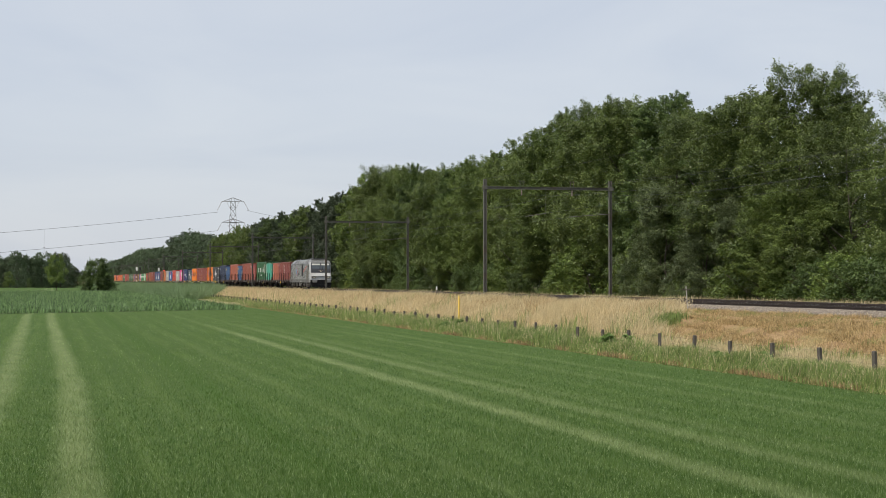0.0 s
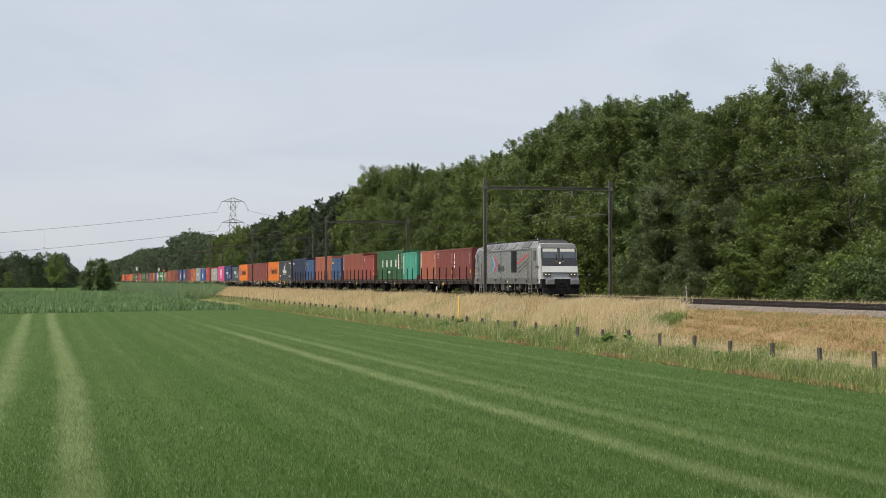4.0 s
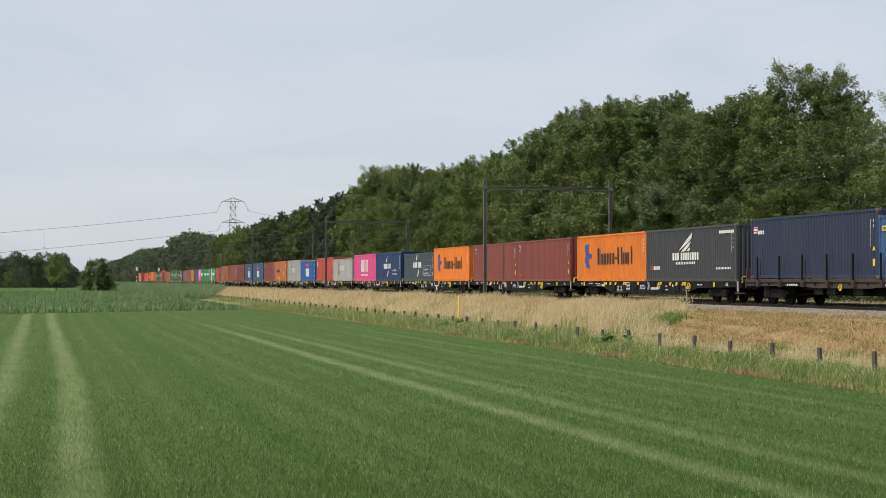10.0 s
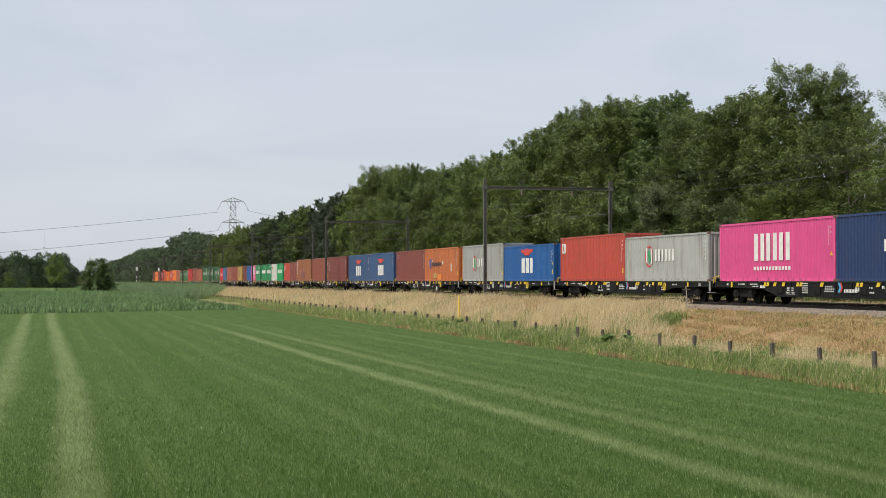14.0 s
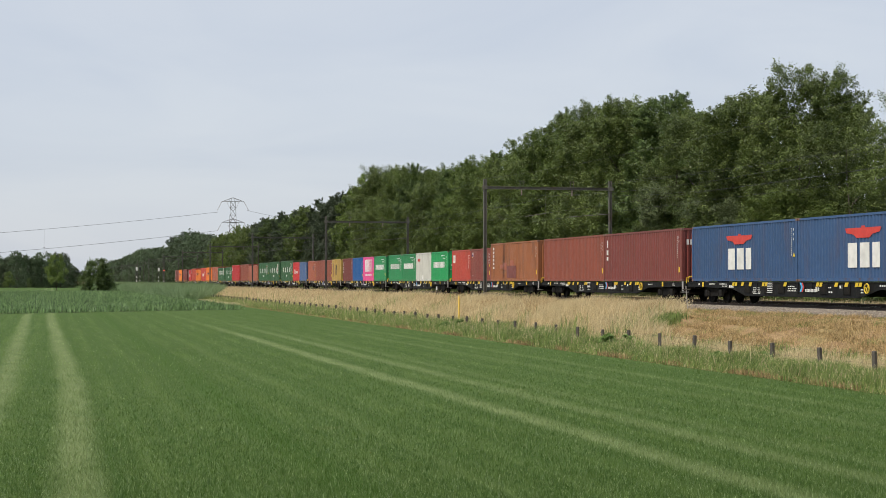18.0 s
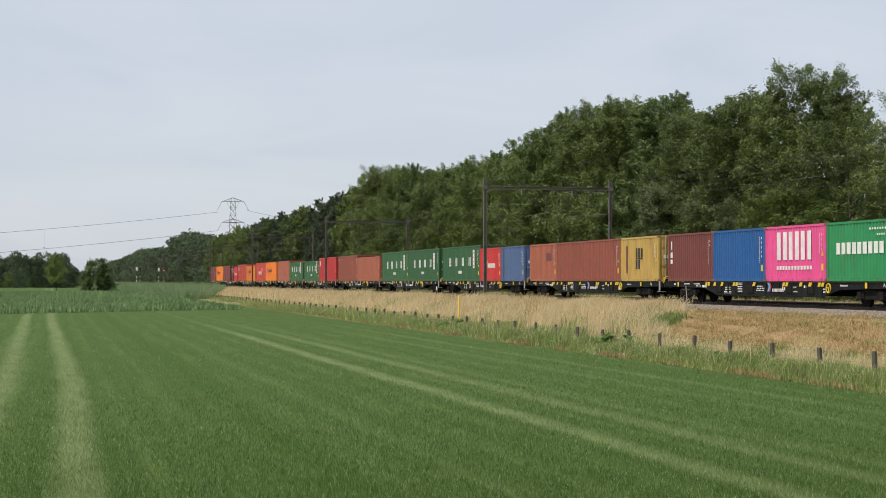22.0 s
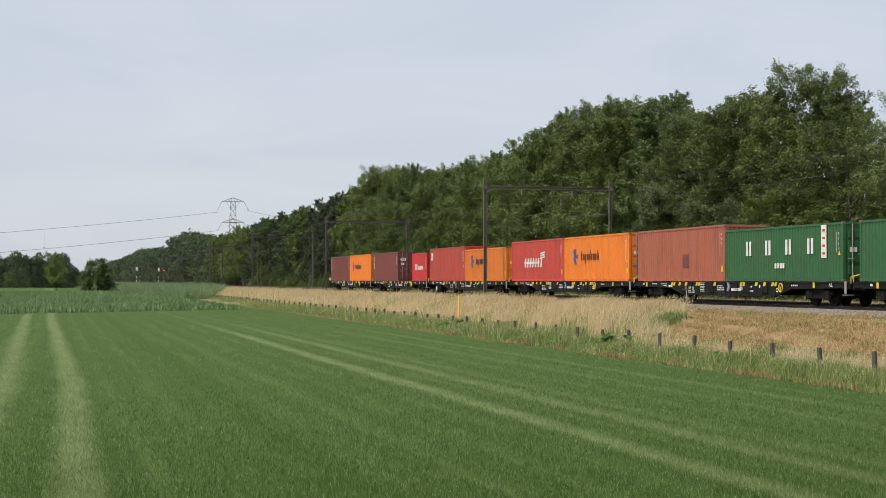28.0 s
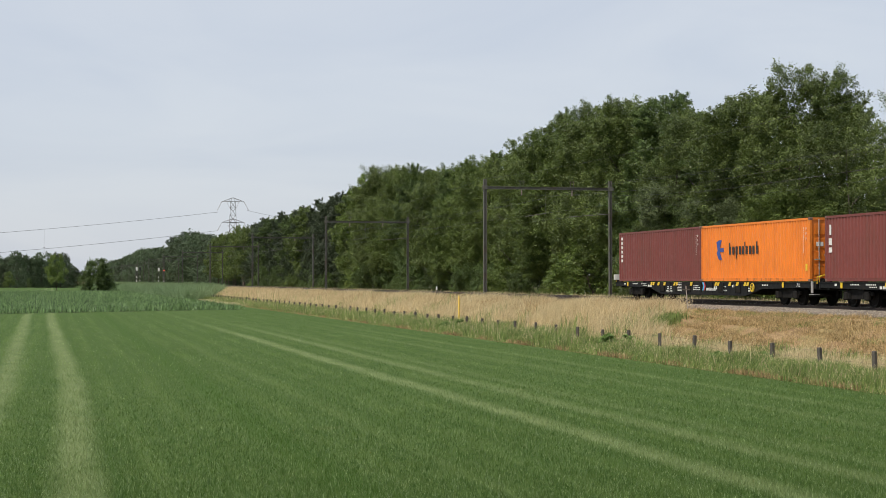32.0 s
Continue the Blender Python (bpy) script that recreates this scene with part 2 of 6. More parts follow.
def prism(outline, x0, x1):
    """A solid whose outline (y, z) is drawn out from x0 to x1."""
    bm = bmesh.new()
    lo = [bm.verts.new((x0, y, z)) for y, z in outline]
    hi = [bm.verts.new((x1, y, z)) for y, z in outline]
    n = len(outline)
    bm.faces.new(lo)
    bm.faces.new(hi[::-1])
    for i in range(n):
        bm.faces.new((lo[(i + 1) % n], lo[i], hi[i], hi[(i + 1) % n]))
    bmesh.ops.recalc_face_normals(bm, faces=bm.faces)
    return bm


def soup(name, verts, faces, mat):
    """A mesh from arrays: verts (n, 3), faces (m, 3 or 4)."""
    me = bpy.data.meshes.new(name)
    n, (m, k) = len(verts), faces.shape
    me.vertices.add(n)
    me.vertices.foreach_set("co", np.ascontiguousarray(verts, dtype=np.float32).ravel())
    me.loops.add(m * k)
    me.loops.foreach_set("vertex_index", np.ascontiguousarray(faces, dtype=np.int32).ravel())
    me.polygons.add(m)
    me.polygons.foreach_set("loop_start", np.arange(0, m * k, k, dtype=np.int32))
    me.materials.append(mat)
    me.update(calc_edges=True)
    me.validate()
    return me


_cache = {}


def cached(key, make):
    if key not in _cache:
        _cache[key] = make()
    return _cache[key]


# ======== ground ========
def bank(x, y):
    """Height of the ground at x across and y along."""
    px = [-4000, 21.0, 21.6, 24.4, 25.3, 28.4, 31.0, 32.0, 41.0, 42.6, 46, 62, 4000]
    pz = [0.0, 0.0, -0.04, 0.08, 0.28, 1.26, 1.50, 1.50, 1.50, 1.2, 0.9, 0.8, 0.8]
    return np.interp(x, px, pz)


def build_ground():
    xs = np.unique(np.concatenate([[-4000, -2500, -1500, -800, -400, -200, -120], np.arange(-80, 21, 4), np.arange(21, 32, 0.5), np.arange(32, 48, 1), [50, 60, 90, 200, 500, 1500, 4000]]))
    ys = np.concatenate([[-1500, -400, -100, -40], np.arange(-20, 320, 4), np.arange(320, 800, 20), [900, 1100, 1400, 1800, 2500, 3300, 4500]])
    X, Y = np.meshgrid(xs, ys, indexing="ij")
    Z = bank(X, Y)
    near = (X > 21.5) & (X < 30.8) & (Y > -20) & (Y < 320)
    rng = np.random.default_rng(4)
    Z = Z + np.where(near, rng.normal(0, 0.055, X.shape), 0)
    v = np.stack([X, Y, Z], -1).reshape(-1, 3)
    nx, ny = X.shape
    i = (np.arange(nx - 1)[:, None] * ny + np.arange(ny - 1)[None]).ravel()
    f = np.stack([i, i + ny, i + ny + 1, i + 1], -1)
    me = soup("ground", v, f, ground_material())
    me.polygons.foreach_set("use_smooth", np.ones(len(f), dtype=bool))
    return tagged(new("ground", me), "mown green meadow rising to a dry grassy railway bank", "ground", kind="structure")


def node_kit(nt):
    """Short forms for the nodes of a ground material."""
    L, N = nt.links.new, nt.nodes.new
    co = N("ShaderNodeTexCoord").outputs["Object"]
    sep = N("ShaderNodeSeparateXYZ")
    L(co, sep.inputs[0])

    def noise_of(s, d=5, stretch=(1, 1, 1)):
        mp = N("ShaderNodeMapping")
        mp.inputs["Scale"].default_value = stretch
        L(co, mp.inputs["Vector"])
        n = N("ShaderNodeTexNoise")
        n.inputs["Scale"].default_value, n.inputs["Detail"].default_value = s, d
        L(mp.outputs[0], n.inputs["Vector"])
        return n.outputs["Fac"]

    def maths(op, a, c=0.0, d=None):
        n = N("ShaderNodeMath")
        n.operation = op
        for k, v in enumerate((a, c) if d is None else (a, c, d)):
            if isinstance(v, (int, float)):
                n.inputs[k].default_value = v
            else:
                L(v, n.inputs[k])
        return n.outputs[0]

    def mix(a, c, fac):
        n = N("ShaderNodeMix")
        n.data_type = "RGBA"
        for key, v in (("A", a), ("B", c), ("Factor", fac)):
            if isinstance(v, (tuple, float)):
                n.inputs[key].default_value = v
            else:
                L(v, n.inputs[key])
        return n.outputs["Result"]

    def ranged(v, lo, hi, a=0.0, c=1.0):
        n = N("ShaderNodeMapRange")
        for k, q in enumerate((lo, hi, a, c)):
            n.inputs[k + 1].default_value = q
        L(v, n.inputs[0])
        return n.outputs[0]

    return L, N, sep, noise_of, maths, mix, ranged


def meadow_colour(kit, gain=1.0):
    """The mown meadow: growth in patches, wheel tracks and swaths that run with the railway."""
    L, N, sep, noise_of, maths, mix, ranged = kit

    def c(r, g, b):
        return (r * gain * 0.93, g * gain * 1.0, b * gain * 0.97, 1)

    fine, mid, big = noise_of(9, 8), noise_of(1.1, 6), noise_of(0.13, 4)
    grass = mix(c(0.048, 0.088, 0.017), c(0.090, 0.140, 0.031), ranged(fine, 0.4, 0.6))
    tuft = noise_of(13, 3)
    grass = mix(grass, c(0.034, 0.068, 0.010), ranged(tuft, 0.50, 0.36, 0.0, 0.75))
    grass = mix(grass, c(0.150, 0.195, 0.066), ranged(tuft, 0.54, 0.66, 0.0, 0.6))
    grain = noise_of(38, 4)
    grass = mix(grass, c(0.028, 0.058, 0.008), ranged(grain, 0.56, 0.36, 0.0, 0.75))
    grass = mix(grass, c(0.19, 0.235, 0.095), ranged(grain, 0.58, 0.74, 0.0, 0.6))
    grass = mix(grass, c(0.108, 0.148, 0.040), ranged(mid, 0.48, 0.75, 0, 0.5))
    grass = mix(grass, c(0.056, 0.098, 0.019), ranged(big, 0.4, 0.65, 0, 0.55))
    grass = mix(grass, c(0.17, 0.145, 0.07), ranged(noise_of(0.45, 7), 0.66, 0.8, 0, 0.55))
    x = maths("MULTIPLY_ADD", noise_of(0.09, 2), 0.36, maths("ADD", sep.outputs["X"], -0.18))
    rows = ranged(maths("SINE", maths("MULTIPLY", x, 5.2)), -0.2, 1.0, 0.0, 0.38)
    grass = mix(grass, c(0.118, 0.165, 0.046), maths("MULTIPLY", rows, ranged(noise_of(0.8, 6, (1, 0.15, 1)), 0.35, 0.65)))
    drill = ranged(maths("SINE", maths("MULTIPLY", x, 15.0)), 0.0, 1.0, 0.0, 0.5)
    grass = mix(grass, c(0.040, 0.082, 0.012), maths("MULTIPLY", drill, ranged(noise_of(1.4, 6, (1, 0.1, 1)), 0.4, 0.65)))
    bent = maths("ADD", maths("SUBTRACT", x, ranged(sep.outputs["Y"], 45, 132, 0.32, -0.38)), ranged(sep.outputs["Y"], 20, 45, 0.24, 0.0))
    tracks = None
    for at, half, power in ((0.26, 0.42, 0.85), (-1.66, 0.42, 0.8), (10.05, 0.40, 0.85), (12.0, 0.36, 0.65), (13.1, 0.3, 0.3), (16.4, 0.3, 0.3), (18.2, 0.3, 0.35), (6.2, 0.3, 0.12), (-7.2, 0.3, 0.5)):
        d = maths("ABSOLUTE", maths("ADD", bent if at < 3 else x, -at))
        t = ranged(d, half * 0.35, half * 1.25, power, 0.0)
        if at > 5:
            t = maths("MULTIPLY", t, ranged(sep.outputs["Y"], 84, 112, 1.0, 0.2))
        tracks = t if tracks is None else maths("MAXIMUM", tracks, t)
    tracks = maths("MULTIPLY", tracks, ranged(noise_of(1.6, 8, (1, 0.3, 1)), 0.3, 0.62, 0.45, 1.0))
    grass = mix(grass, c(0.172, 0.205, 0.085), tracks)
    dark = ranged(maths("ABSOLUTE", maths("ADD", x, -4.15)), 0.15, 0.6, 0.65, 0.0)
    return mix(grass, c(0.046, 0.090, 0.012), dark)


def ground_material():
    m = bpy.data.materials.new("meadow_ground")
    m.use_nodes = True
    nt = m.node_tree
    b = nt.nodes["Principled BSDF"]
    b.inputs["Roughness"].default_value, b.inputs["Specular IOR Level"].default_value = 0.9, 0.15
    kit = node_kit(nt)
    L, N, sep, noise_of, maths, mix, ranged = kit
    grass = meadow_colour(kit)
    mid = noise_of(1.3, 6)
    dry = mix((0.22, 0.145, 0.075, 1), (0.36, 0.25, 0.13, 1), ranged(noise_of(6, 8), 0.3, 0.7))
    dry = mix(dry, (0.20, 0.115, 0.06, 1), ranged(noise_of(0.8, 6, (1, 0.5, 1)), 0.5, 0.7, 0, 0.5))
    dry = mix(dry, (0.19, 0.20, 0.07, 1), ranged(noise_of(0.5, 6), 0.52, 0.7, 0, 0.55))
    edge = maths("MULTIPLY_ADD", mid, 0.5, maths("ADD", sep.outputs["X"], -0.25))
    out = mix(grass, mix((0.17, 0.15, 0.055, 1), dry, ranged(edge, 22.6, 24.6)), ranged(edge, 21.2, 21.6))
    wood = mix((0.06, 0.055, 0.03, 1), (0.13, 0.15, 0.05, 1), ranged(mid, 0.35, 0.6))
    # darker green ground within the maize field
    crop_floor = mix((0.028, 0.042, 0.012, 1), (0.055, 0.075, 0.025, 1), ranged(noise_of(3, 6), 0.35, 0.65))
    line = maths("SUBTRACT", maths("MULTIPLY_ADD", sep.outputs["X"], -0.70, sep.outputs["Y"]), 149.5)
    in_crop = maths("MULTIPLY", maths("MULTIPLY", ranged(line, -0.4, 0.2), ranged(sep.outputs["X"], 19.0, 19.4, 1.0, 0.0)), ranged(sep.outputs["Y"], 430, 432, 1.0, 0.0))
    out = mix(out, crop_floor, in_crop)
    out = mix(out, wood, ranged(edge, 43.5, 46))
    L(out, b.inputs["Base Color"])
    bp = N("ShaderNodeBump")
    bp.inputs["Strength"].default_value, bp.inputs["Distance"].default_value = 0.9, 0.06
    L(noise_of(14, 8), bp.inputs["Height"])
    L(bp.outputs[0], b.inputs["Normal"])
    return m


def lawn_material():
    m = bpy.data.materials.new("meadow_blades")
    m.use_nodes = True
    nt = m.node_tree
    b = nt.nodes["Principled BSDF"]
    b.inputs["Roughness"].default_value, b.inputs["Specular IOR Level"].default_value = 0.6, 0.3
    kit = node_kit(nt)
    L, N, sep, noise_of, maths, mix, ranged = kit
    col = meadow_colour(kit, 1.45)
    g = N("ShaderNodeNewGeometry").outputs["Random Per Island"]
    col = mix(col, (0.42, 0.52, 0.26, 1), ranged(g, 0.80, 1.0, 0.0, 0.75))
    col = mix(col, (0.030, 0.062, 0.010, 1), ranged(g, 0.30, 0.0, 0.0, 0.32))
    L(col, b.inputs["Base Color"])
    tr = N("ShaderNodeBsdfTranslucent")
    L(col, tr.inputs["Color"])
    ms = N("ShaderNodeMixShader")
    ms.inputs[0].default_value = 0.35
    L(b.outputs[0], ms.inputs[1])
    L(tr.outputs[0], ms.inputs[2])
    L(ms.outputs[0], nt.nodes["Material Output"].inputs["Surface"])
    return m


build_ground()


# ======== railway ========
def build_track(xc, y0, y1):
    g = 0.7525
    for s in (-1, 1):
        r = new("rail", None)
        r.location = (xc + s * g, 0, RAIL)
        bm = bmesh.new()
        box(bm, -0.036, 0.036, y0, y1, -0.04, -0.003)
        box(bm, -0.009, 0.009, y0, y1, -0.14, -0.04)
        box(bm, -0.07, 0.07, y0, y1, -0.16, -0.14)
        part("rail_body", bm, M["rail"], r, "rusty brown rail web and foot")
        part("rail_head", boxm(-0.028, 0.028, y0, y1, -0.003, 0.0), M["rail_top"], r, "polished running surface")
        tagged(r, "long rusty steel rail on concrete sleepers", "rail", "rails of the two tracks")


def build_ballast():
    prof = [(31.0, 1.40), (31.35, 1.55), (31.9, 1.64), (32.45, 1.71), (32.9, 1.715), (35.55, 1.715), (36.2, 1.68), (36.9, 1.715), (39.5, 1.715), (40.2, 1.70), (41.1, 1.40)]
    ys = np.concatenate([np.arange(-40, 120, 0.35), np.arange(120, 320, 2.0), np.arange(320, 1600, 40.0)])
    px = np.array([p[0] for p in prof])
    fx = np.unique(np.concatenate([px, np.arange(31.0, 32.9, 0.12)]))
    fz = np.interp(fx, px, [p[1] for p in prof])
    X, Y = np.meshgrid(fx, ys, indexing="ij")
    rng = np.random.default_rng(8)
    Z = fz[:, None] + rng.normal(0, 0.018, X.shape)
    v = np.stack([X + rng.normal(0, 0.02, X.shape), Y, Z], -1).reshape(-1, 3)
    nx, ny = X.shape
    i = (np.arange(nx - 1)[:, None] * ny + np.arange(ny - 1)[None]).ravel()
    me = soup("ballast", v, np.stack([i, i + ny, i + ny + 1, i + 1], -1), M["ballast"])
    me.materials.append(M["bed"])
    # strip that takes the rusty material with the painted shadow
    stained = (np.repeat((fx[:-1] > 32.75) & (fx[:-1] < 39.8), ny - 1)).astype(np.int32)
    me.polygons.foreach_set("material_index", stained)
    tagged(new("ballast", me), "grey crushed stone ballast, with rust and painted train shadow between the rails", "ballast", kind="structure")
    # loose stones on the shoulder where it lies open
    n = 34000
    x = rng.uniform(31.2, 32.95, n)
    y = rng.uniform(46, 86, n)
    z = np.interp(x, px, [p[1] for p in prof]) + 0.005
    r = rng.uniform(0.018, 0.055, n)
    octa = np.array([(1, 0, 0), (-1, 0, 0), (0, 1, 0), (0, -1, 0), (0, 0, 1), (0, 0, -1)], float)
    tri = np.array([(0, 2, 4), (2, 1, 4), (1, 3, 4), (3, 0, 4), (2, 0, 5), (1, 2, 5), (3, 1, 5), (0, 3, 5)])
    V = octa[None] * r[:, None, None] * rng.uniform(0.5, 1.2, (n, 6, 1)) + np.stack([x, y, z], -1)[:, None]
    F = tri[None] + (np.arange(n) * 6)[:, None, None]
    tagged(new("ballast_stones", soup("ballast_stones", V.reshape(-1, 3), F.reshape(-1, 3), M["stone"])), "loose crushed stones along the track shoulder", "gravel", kind="stuff")


def build_sleepers():
    me = mesh_of(boxm(-1.26, 1.26, -0.13, 0.13, -0.2, 0.0, bevel=0.02), "sleeper", M["sleeper"])
    for xc, hi in ((X_TRAIN, 150), (X_OTHER, 110)):
        k = 0
        y = 44.0
        while y < hi:
            tagged(part("sleeper", me, at=(xc, y, RAIL - 0.155)), "grey concrete sleeper in ballast", "sleeper", "sleepers under the tracks")
            y += 0.6


build_ballast()
build_sleepers()
build_track(X_TRAIN, -40, 1500)
build_track(X_OTHER, -40, 1500)

# ======== overhead line ========
X_M1, X_M2 = 31.37, 41.27


def h_beam(bm, cx, cy, z0, z1, w):
    w *= 0.8
    h, t, s = w / 2, 0.02, 0.012
    out = [(-h, -h), (-h + t, -h), (-h + t, -s), (h - t, -s), (h - t, -h), (h, -h), (h, h), (h - t, h), (h - t, s), (-h + t, s), (-h + t, h), (-h, h)]
    lo = [bm.verts.new((cx + a, cy + b, z0)) for a, b in out]
    hi = [bm.verts.new((cx + a, cy + b, z1)) for a, b in out]
    for i in range(12):
        j = (i + 1) % 12
        bm.faces.new((lo[i], lo[j], hi[j], hi[i]))
    bm.faces.new(hi)
    return bm


def build_portal(y):
    p = new("catenary_portal")
    p.location = (0, y, 0)
    for x in (X_M1, X_M2):
        part("mast", h_beam(bmesh.new(), x, 0, 1.0, 10.58, 0.28), M["mast"], p)
        part("footing", boxm(x - 0.35, x + 0.35, -0.35, 0.35, 0.6, 1.66, bevel=0.03), M["sleeper"], p, "concrete mast footing")
        part("bracket", boxm(x - 0.16, x + 0.16, -0.13, 0.13, 9.82, 10.11), M["mast"], p)
    bm = bmesh.new()
    box(bm, X_M1 - 0.2, X_M2 + 0.3, -0.08, 0.08, 10.02, 10.05)
    box(bm, X_M1 - 0.2, X_M2 + 0.3, -0.08, 0.08, 9.85, 9.88)
    box(bm, X_M1 - 0.2, X_M2 + 0.3, -0.012, 0.012, 9.88, 10.02)
    part("crossbeam", bm, M["mast"], p)
    for xt, s in ((X_TRAIN, -1), (X_OTHER, 1)):
        bm = bmesh.new()
        tube(bm, (xt - 0.12, 0, 10.05), (xt - 0.12, 0, 10.5), 0.02)
        tube(bm, (xt + 0.12, 0, 10.05), (xt + 0.12, 0, 10.5), 0.02)
        tube(bm, (xt - 0.2, 0, 10.46), (xt + 0.2, 0, 10.46), 0.02)
        part("wire_support", bm, M["mast"], p)
        part("insulator", tubem((xt, 0, 9.42), (xt, 0, 9.87), 0.05), M["insulator"], p, "brown ceramic insulator")
        xa = X_TRAIN + 1.9 if s < 0 else X_M2
        part("steady_arm", tubem((xa, 0, 8.06), (xt - 0.2 if s > 0 else xt + 0.3, 0, 7.81), 0.03, n=6), M["mast"], p)
        part("drop_bracket", tubem((xa, 0, 8.02), (xa, 0, 9.86 if s < 0 else 8.12), 0.016, n=6), M["mast"], p)
    return tagged(p, "brown steel overhead line portal with two masts", "mast", "portals over the railway")


def pipe(bm, pts, r, n=4):
    """A tube in one piece through points."""
    rings = []
    for p in pts:
        rings.append([bm.verts.new((p[0] + r * math.cos(2 * math.pi * i / n), p[1], p[2] + r * math.sin(2 * math.pi * i / n))) for i in range(n)])
    for a, b in zip(rings, rings[1:]):
        for i in range(n):
            bm.faces.new((a[i], a[(i + 1) % n], b[(i + 1) % n], b[i]))
    return bm


def wire_span(name, parent, pts, r):
    part(name, pipe(bmesh.new(), pts, r), M["wire"], parent)


def sagging(x, a, b, z, sag, n=8):
    return [(x, a + (b - a) * k / n, z - sag * (1 - (2 * k / n - 1) ** 2)) for k in range(n + 1)]


def build_wires():
    ys = [113.4 + 70.5 * k for k in range(-2, 12)]
    for xt in (X_TRAIN, X_OTHER):
        w = new("overhead_wire")
        for a, b in zip(ys, ys[1:]):
            wire_span("contact_wire", w, [(xt, a, 7.81), (xt, b, 7.81)], 0.0055)
            wire_span("messenger_wire", w, sagging(xt, a, b, 9.42, 1.1), 0.0055)
        tagged(w, "thin dark overhead contact and messenger wires", "wire", "wires over the tracks")
    for xt, z in ((X_M2 + 0.15, 10.5), (X_M2 - 0.9, 10.25), (X_M1, 10.6)):
        w = new("feeder_wire")
        for a, b in zip(ys, ys[1:]):
            wire_span("span", w, sagging(xt, a, b, z, 0.5, 6), 0.0055)
        tagged(w, "thin dark feeder wire slung between masts", "wire", "feeder wires")


for _k in range(-1, 12):
    build_portal(113.4 + 70.5 * _k)
build_wires()

# ======== freight containers ========
L40, L20, HC, STD = 12.192, 6.058, 2.896, 2.591
MOVERS = []                     # (thing, index in the train, metres behind the load's far end, height)


def corrugated(length, z0, z1, pitch, depth, along):
    """A trapezoidal steel panel: along y in the plane x = 0, or along x in the plane y = 0. Its outside faces the negative side."""
    bm = bmesh.new()
    n = max(2, round(length / pitch))
    p = length / n
    prof = []
    for i in range(n):
        a = i * p
        prof += [(a, 0.0), (a + 0.38 * p, 0.0), (a + 0.5 * p, depth), (a + 0.88 * p, depth)]
    prof.append((length, 0.0))
    lo, hi = [], []
    for a, d in prof:
        q = (d, a) if along == "y" else (a, d)
        lo.append(bm.verts.new((*q, z0)))
        hi.append(bm.verts.new((*q, z1)))
    for i in range(len(prof) - 1):
        bm.faces.new((lo[i + 1], lo[i], hi[i], hi[i + 1]) if along == "y" else (lo[i], lo[i + 1], hi[i + 1], hi[i]))
    return bm


def marks_mesh(shapes, x):
    """Flat painted shapes on the side wall: u runs from the far end towards the camera, v up."""
    bm = bmesh.new()
    for j, sh in enumerate(shapes):
        xo = x - 0.0007 * (j % 6)
        if len(sh) == 4 and not isinstance(sh[0], tuple):
            u0, v0, u1, v1 = sh
            sh = ((u0, v0), (u1, v0), (u1, v1), (u0, v1))
        lo = [bm.verts.new((xo, -u, v)) for u, v in sh]
        hi = [bm.verts.new((xo + 0.006, -u, v)) for u, v in sh]
        k = len(sh)
        bm.faces.new(lo)
        bm.faces.new(hi[::-1])
        for i in range(k):
            bm.faces.new((lo[(i + 1) % k], lo[i], hi[i], hi[(i + 1) % k]))
    bmesh.ops.recalc_face_normals(bm, faces=bm.faces)
    return bm


def bars(u0, u1, v0, v1, n, fill=0.62):
    """Writing as plain bars, one for each letter."""
    p = (u1 - u0) / n
    return [(u0 + i * p, v0, u0 + (i + fill) * p, v1) for i in range(n)]


def arc(cu, cv, r, a0, a1, w, n=8):
    out = []
    for i in range(n):
        a, b = (radians(a0 + (a1 - a0) * k / n) for k in (i, i + 1))
        wa, wb = (w * math.sin(math.pi * min(max(k / n, 0.06), 0.94)) for k in (i, i + 1))
        out.append(((cu + (r - wa) * math.cos(a), cv + (r - wa) * math.sin(a)), (cu + r * math.cos(a), cv + r * math.sin(a)),
                    (cu + r * math.cos(b), cv + r * math.sin(b)), (cu + (r - wb) * math.cos(b), cv + (r - wb) * math.sin(b))))
    return out


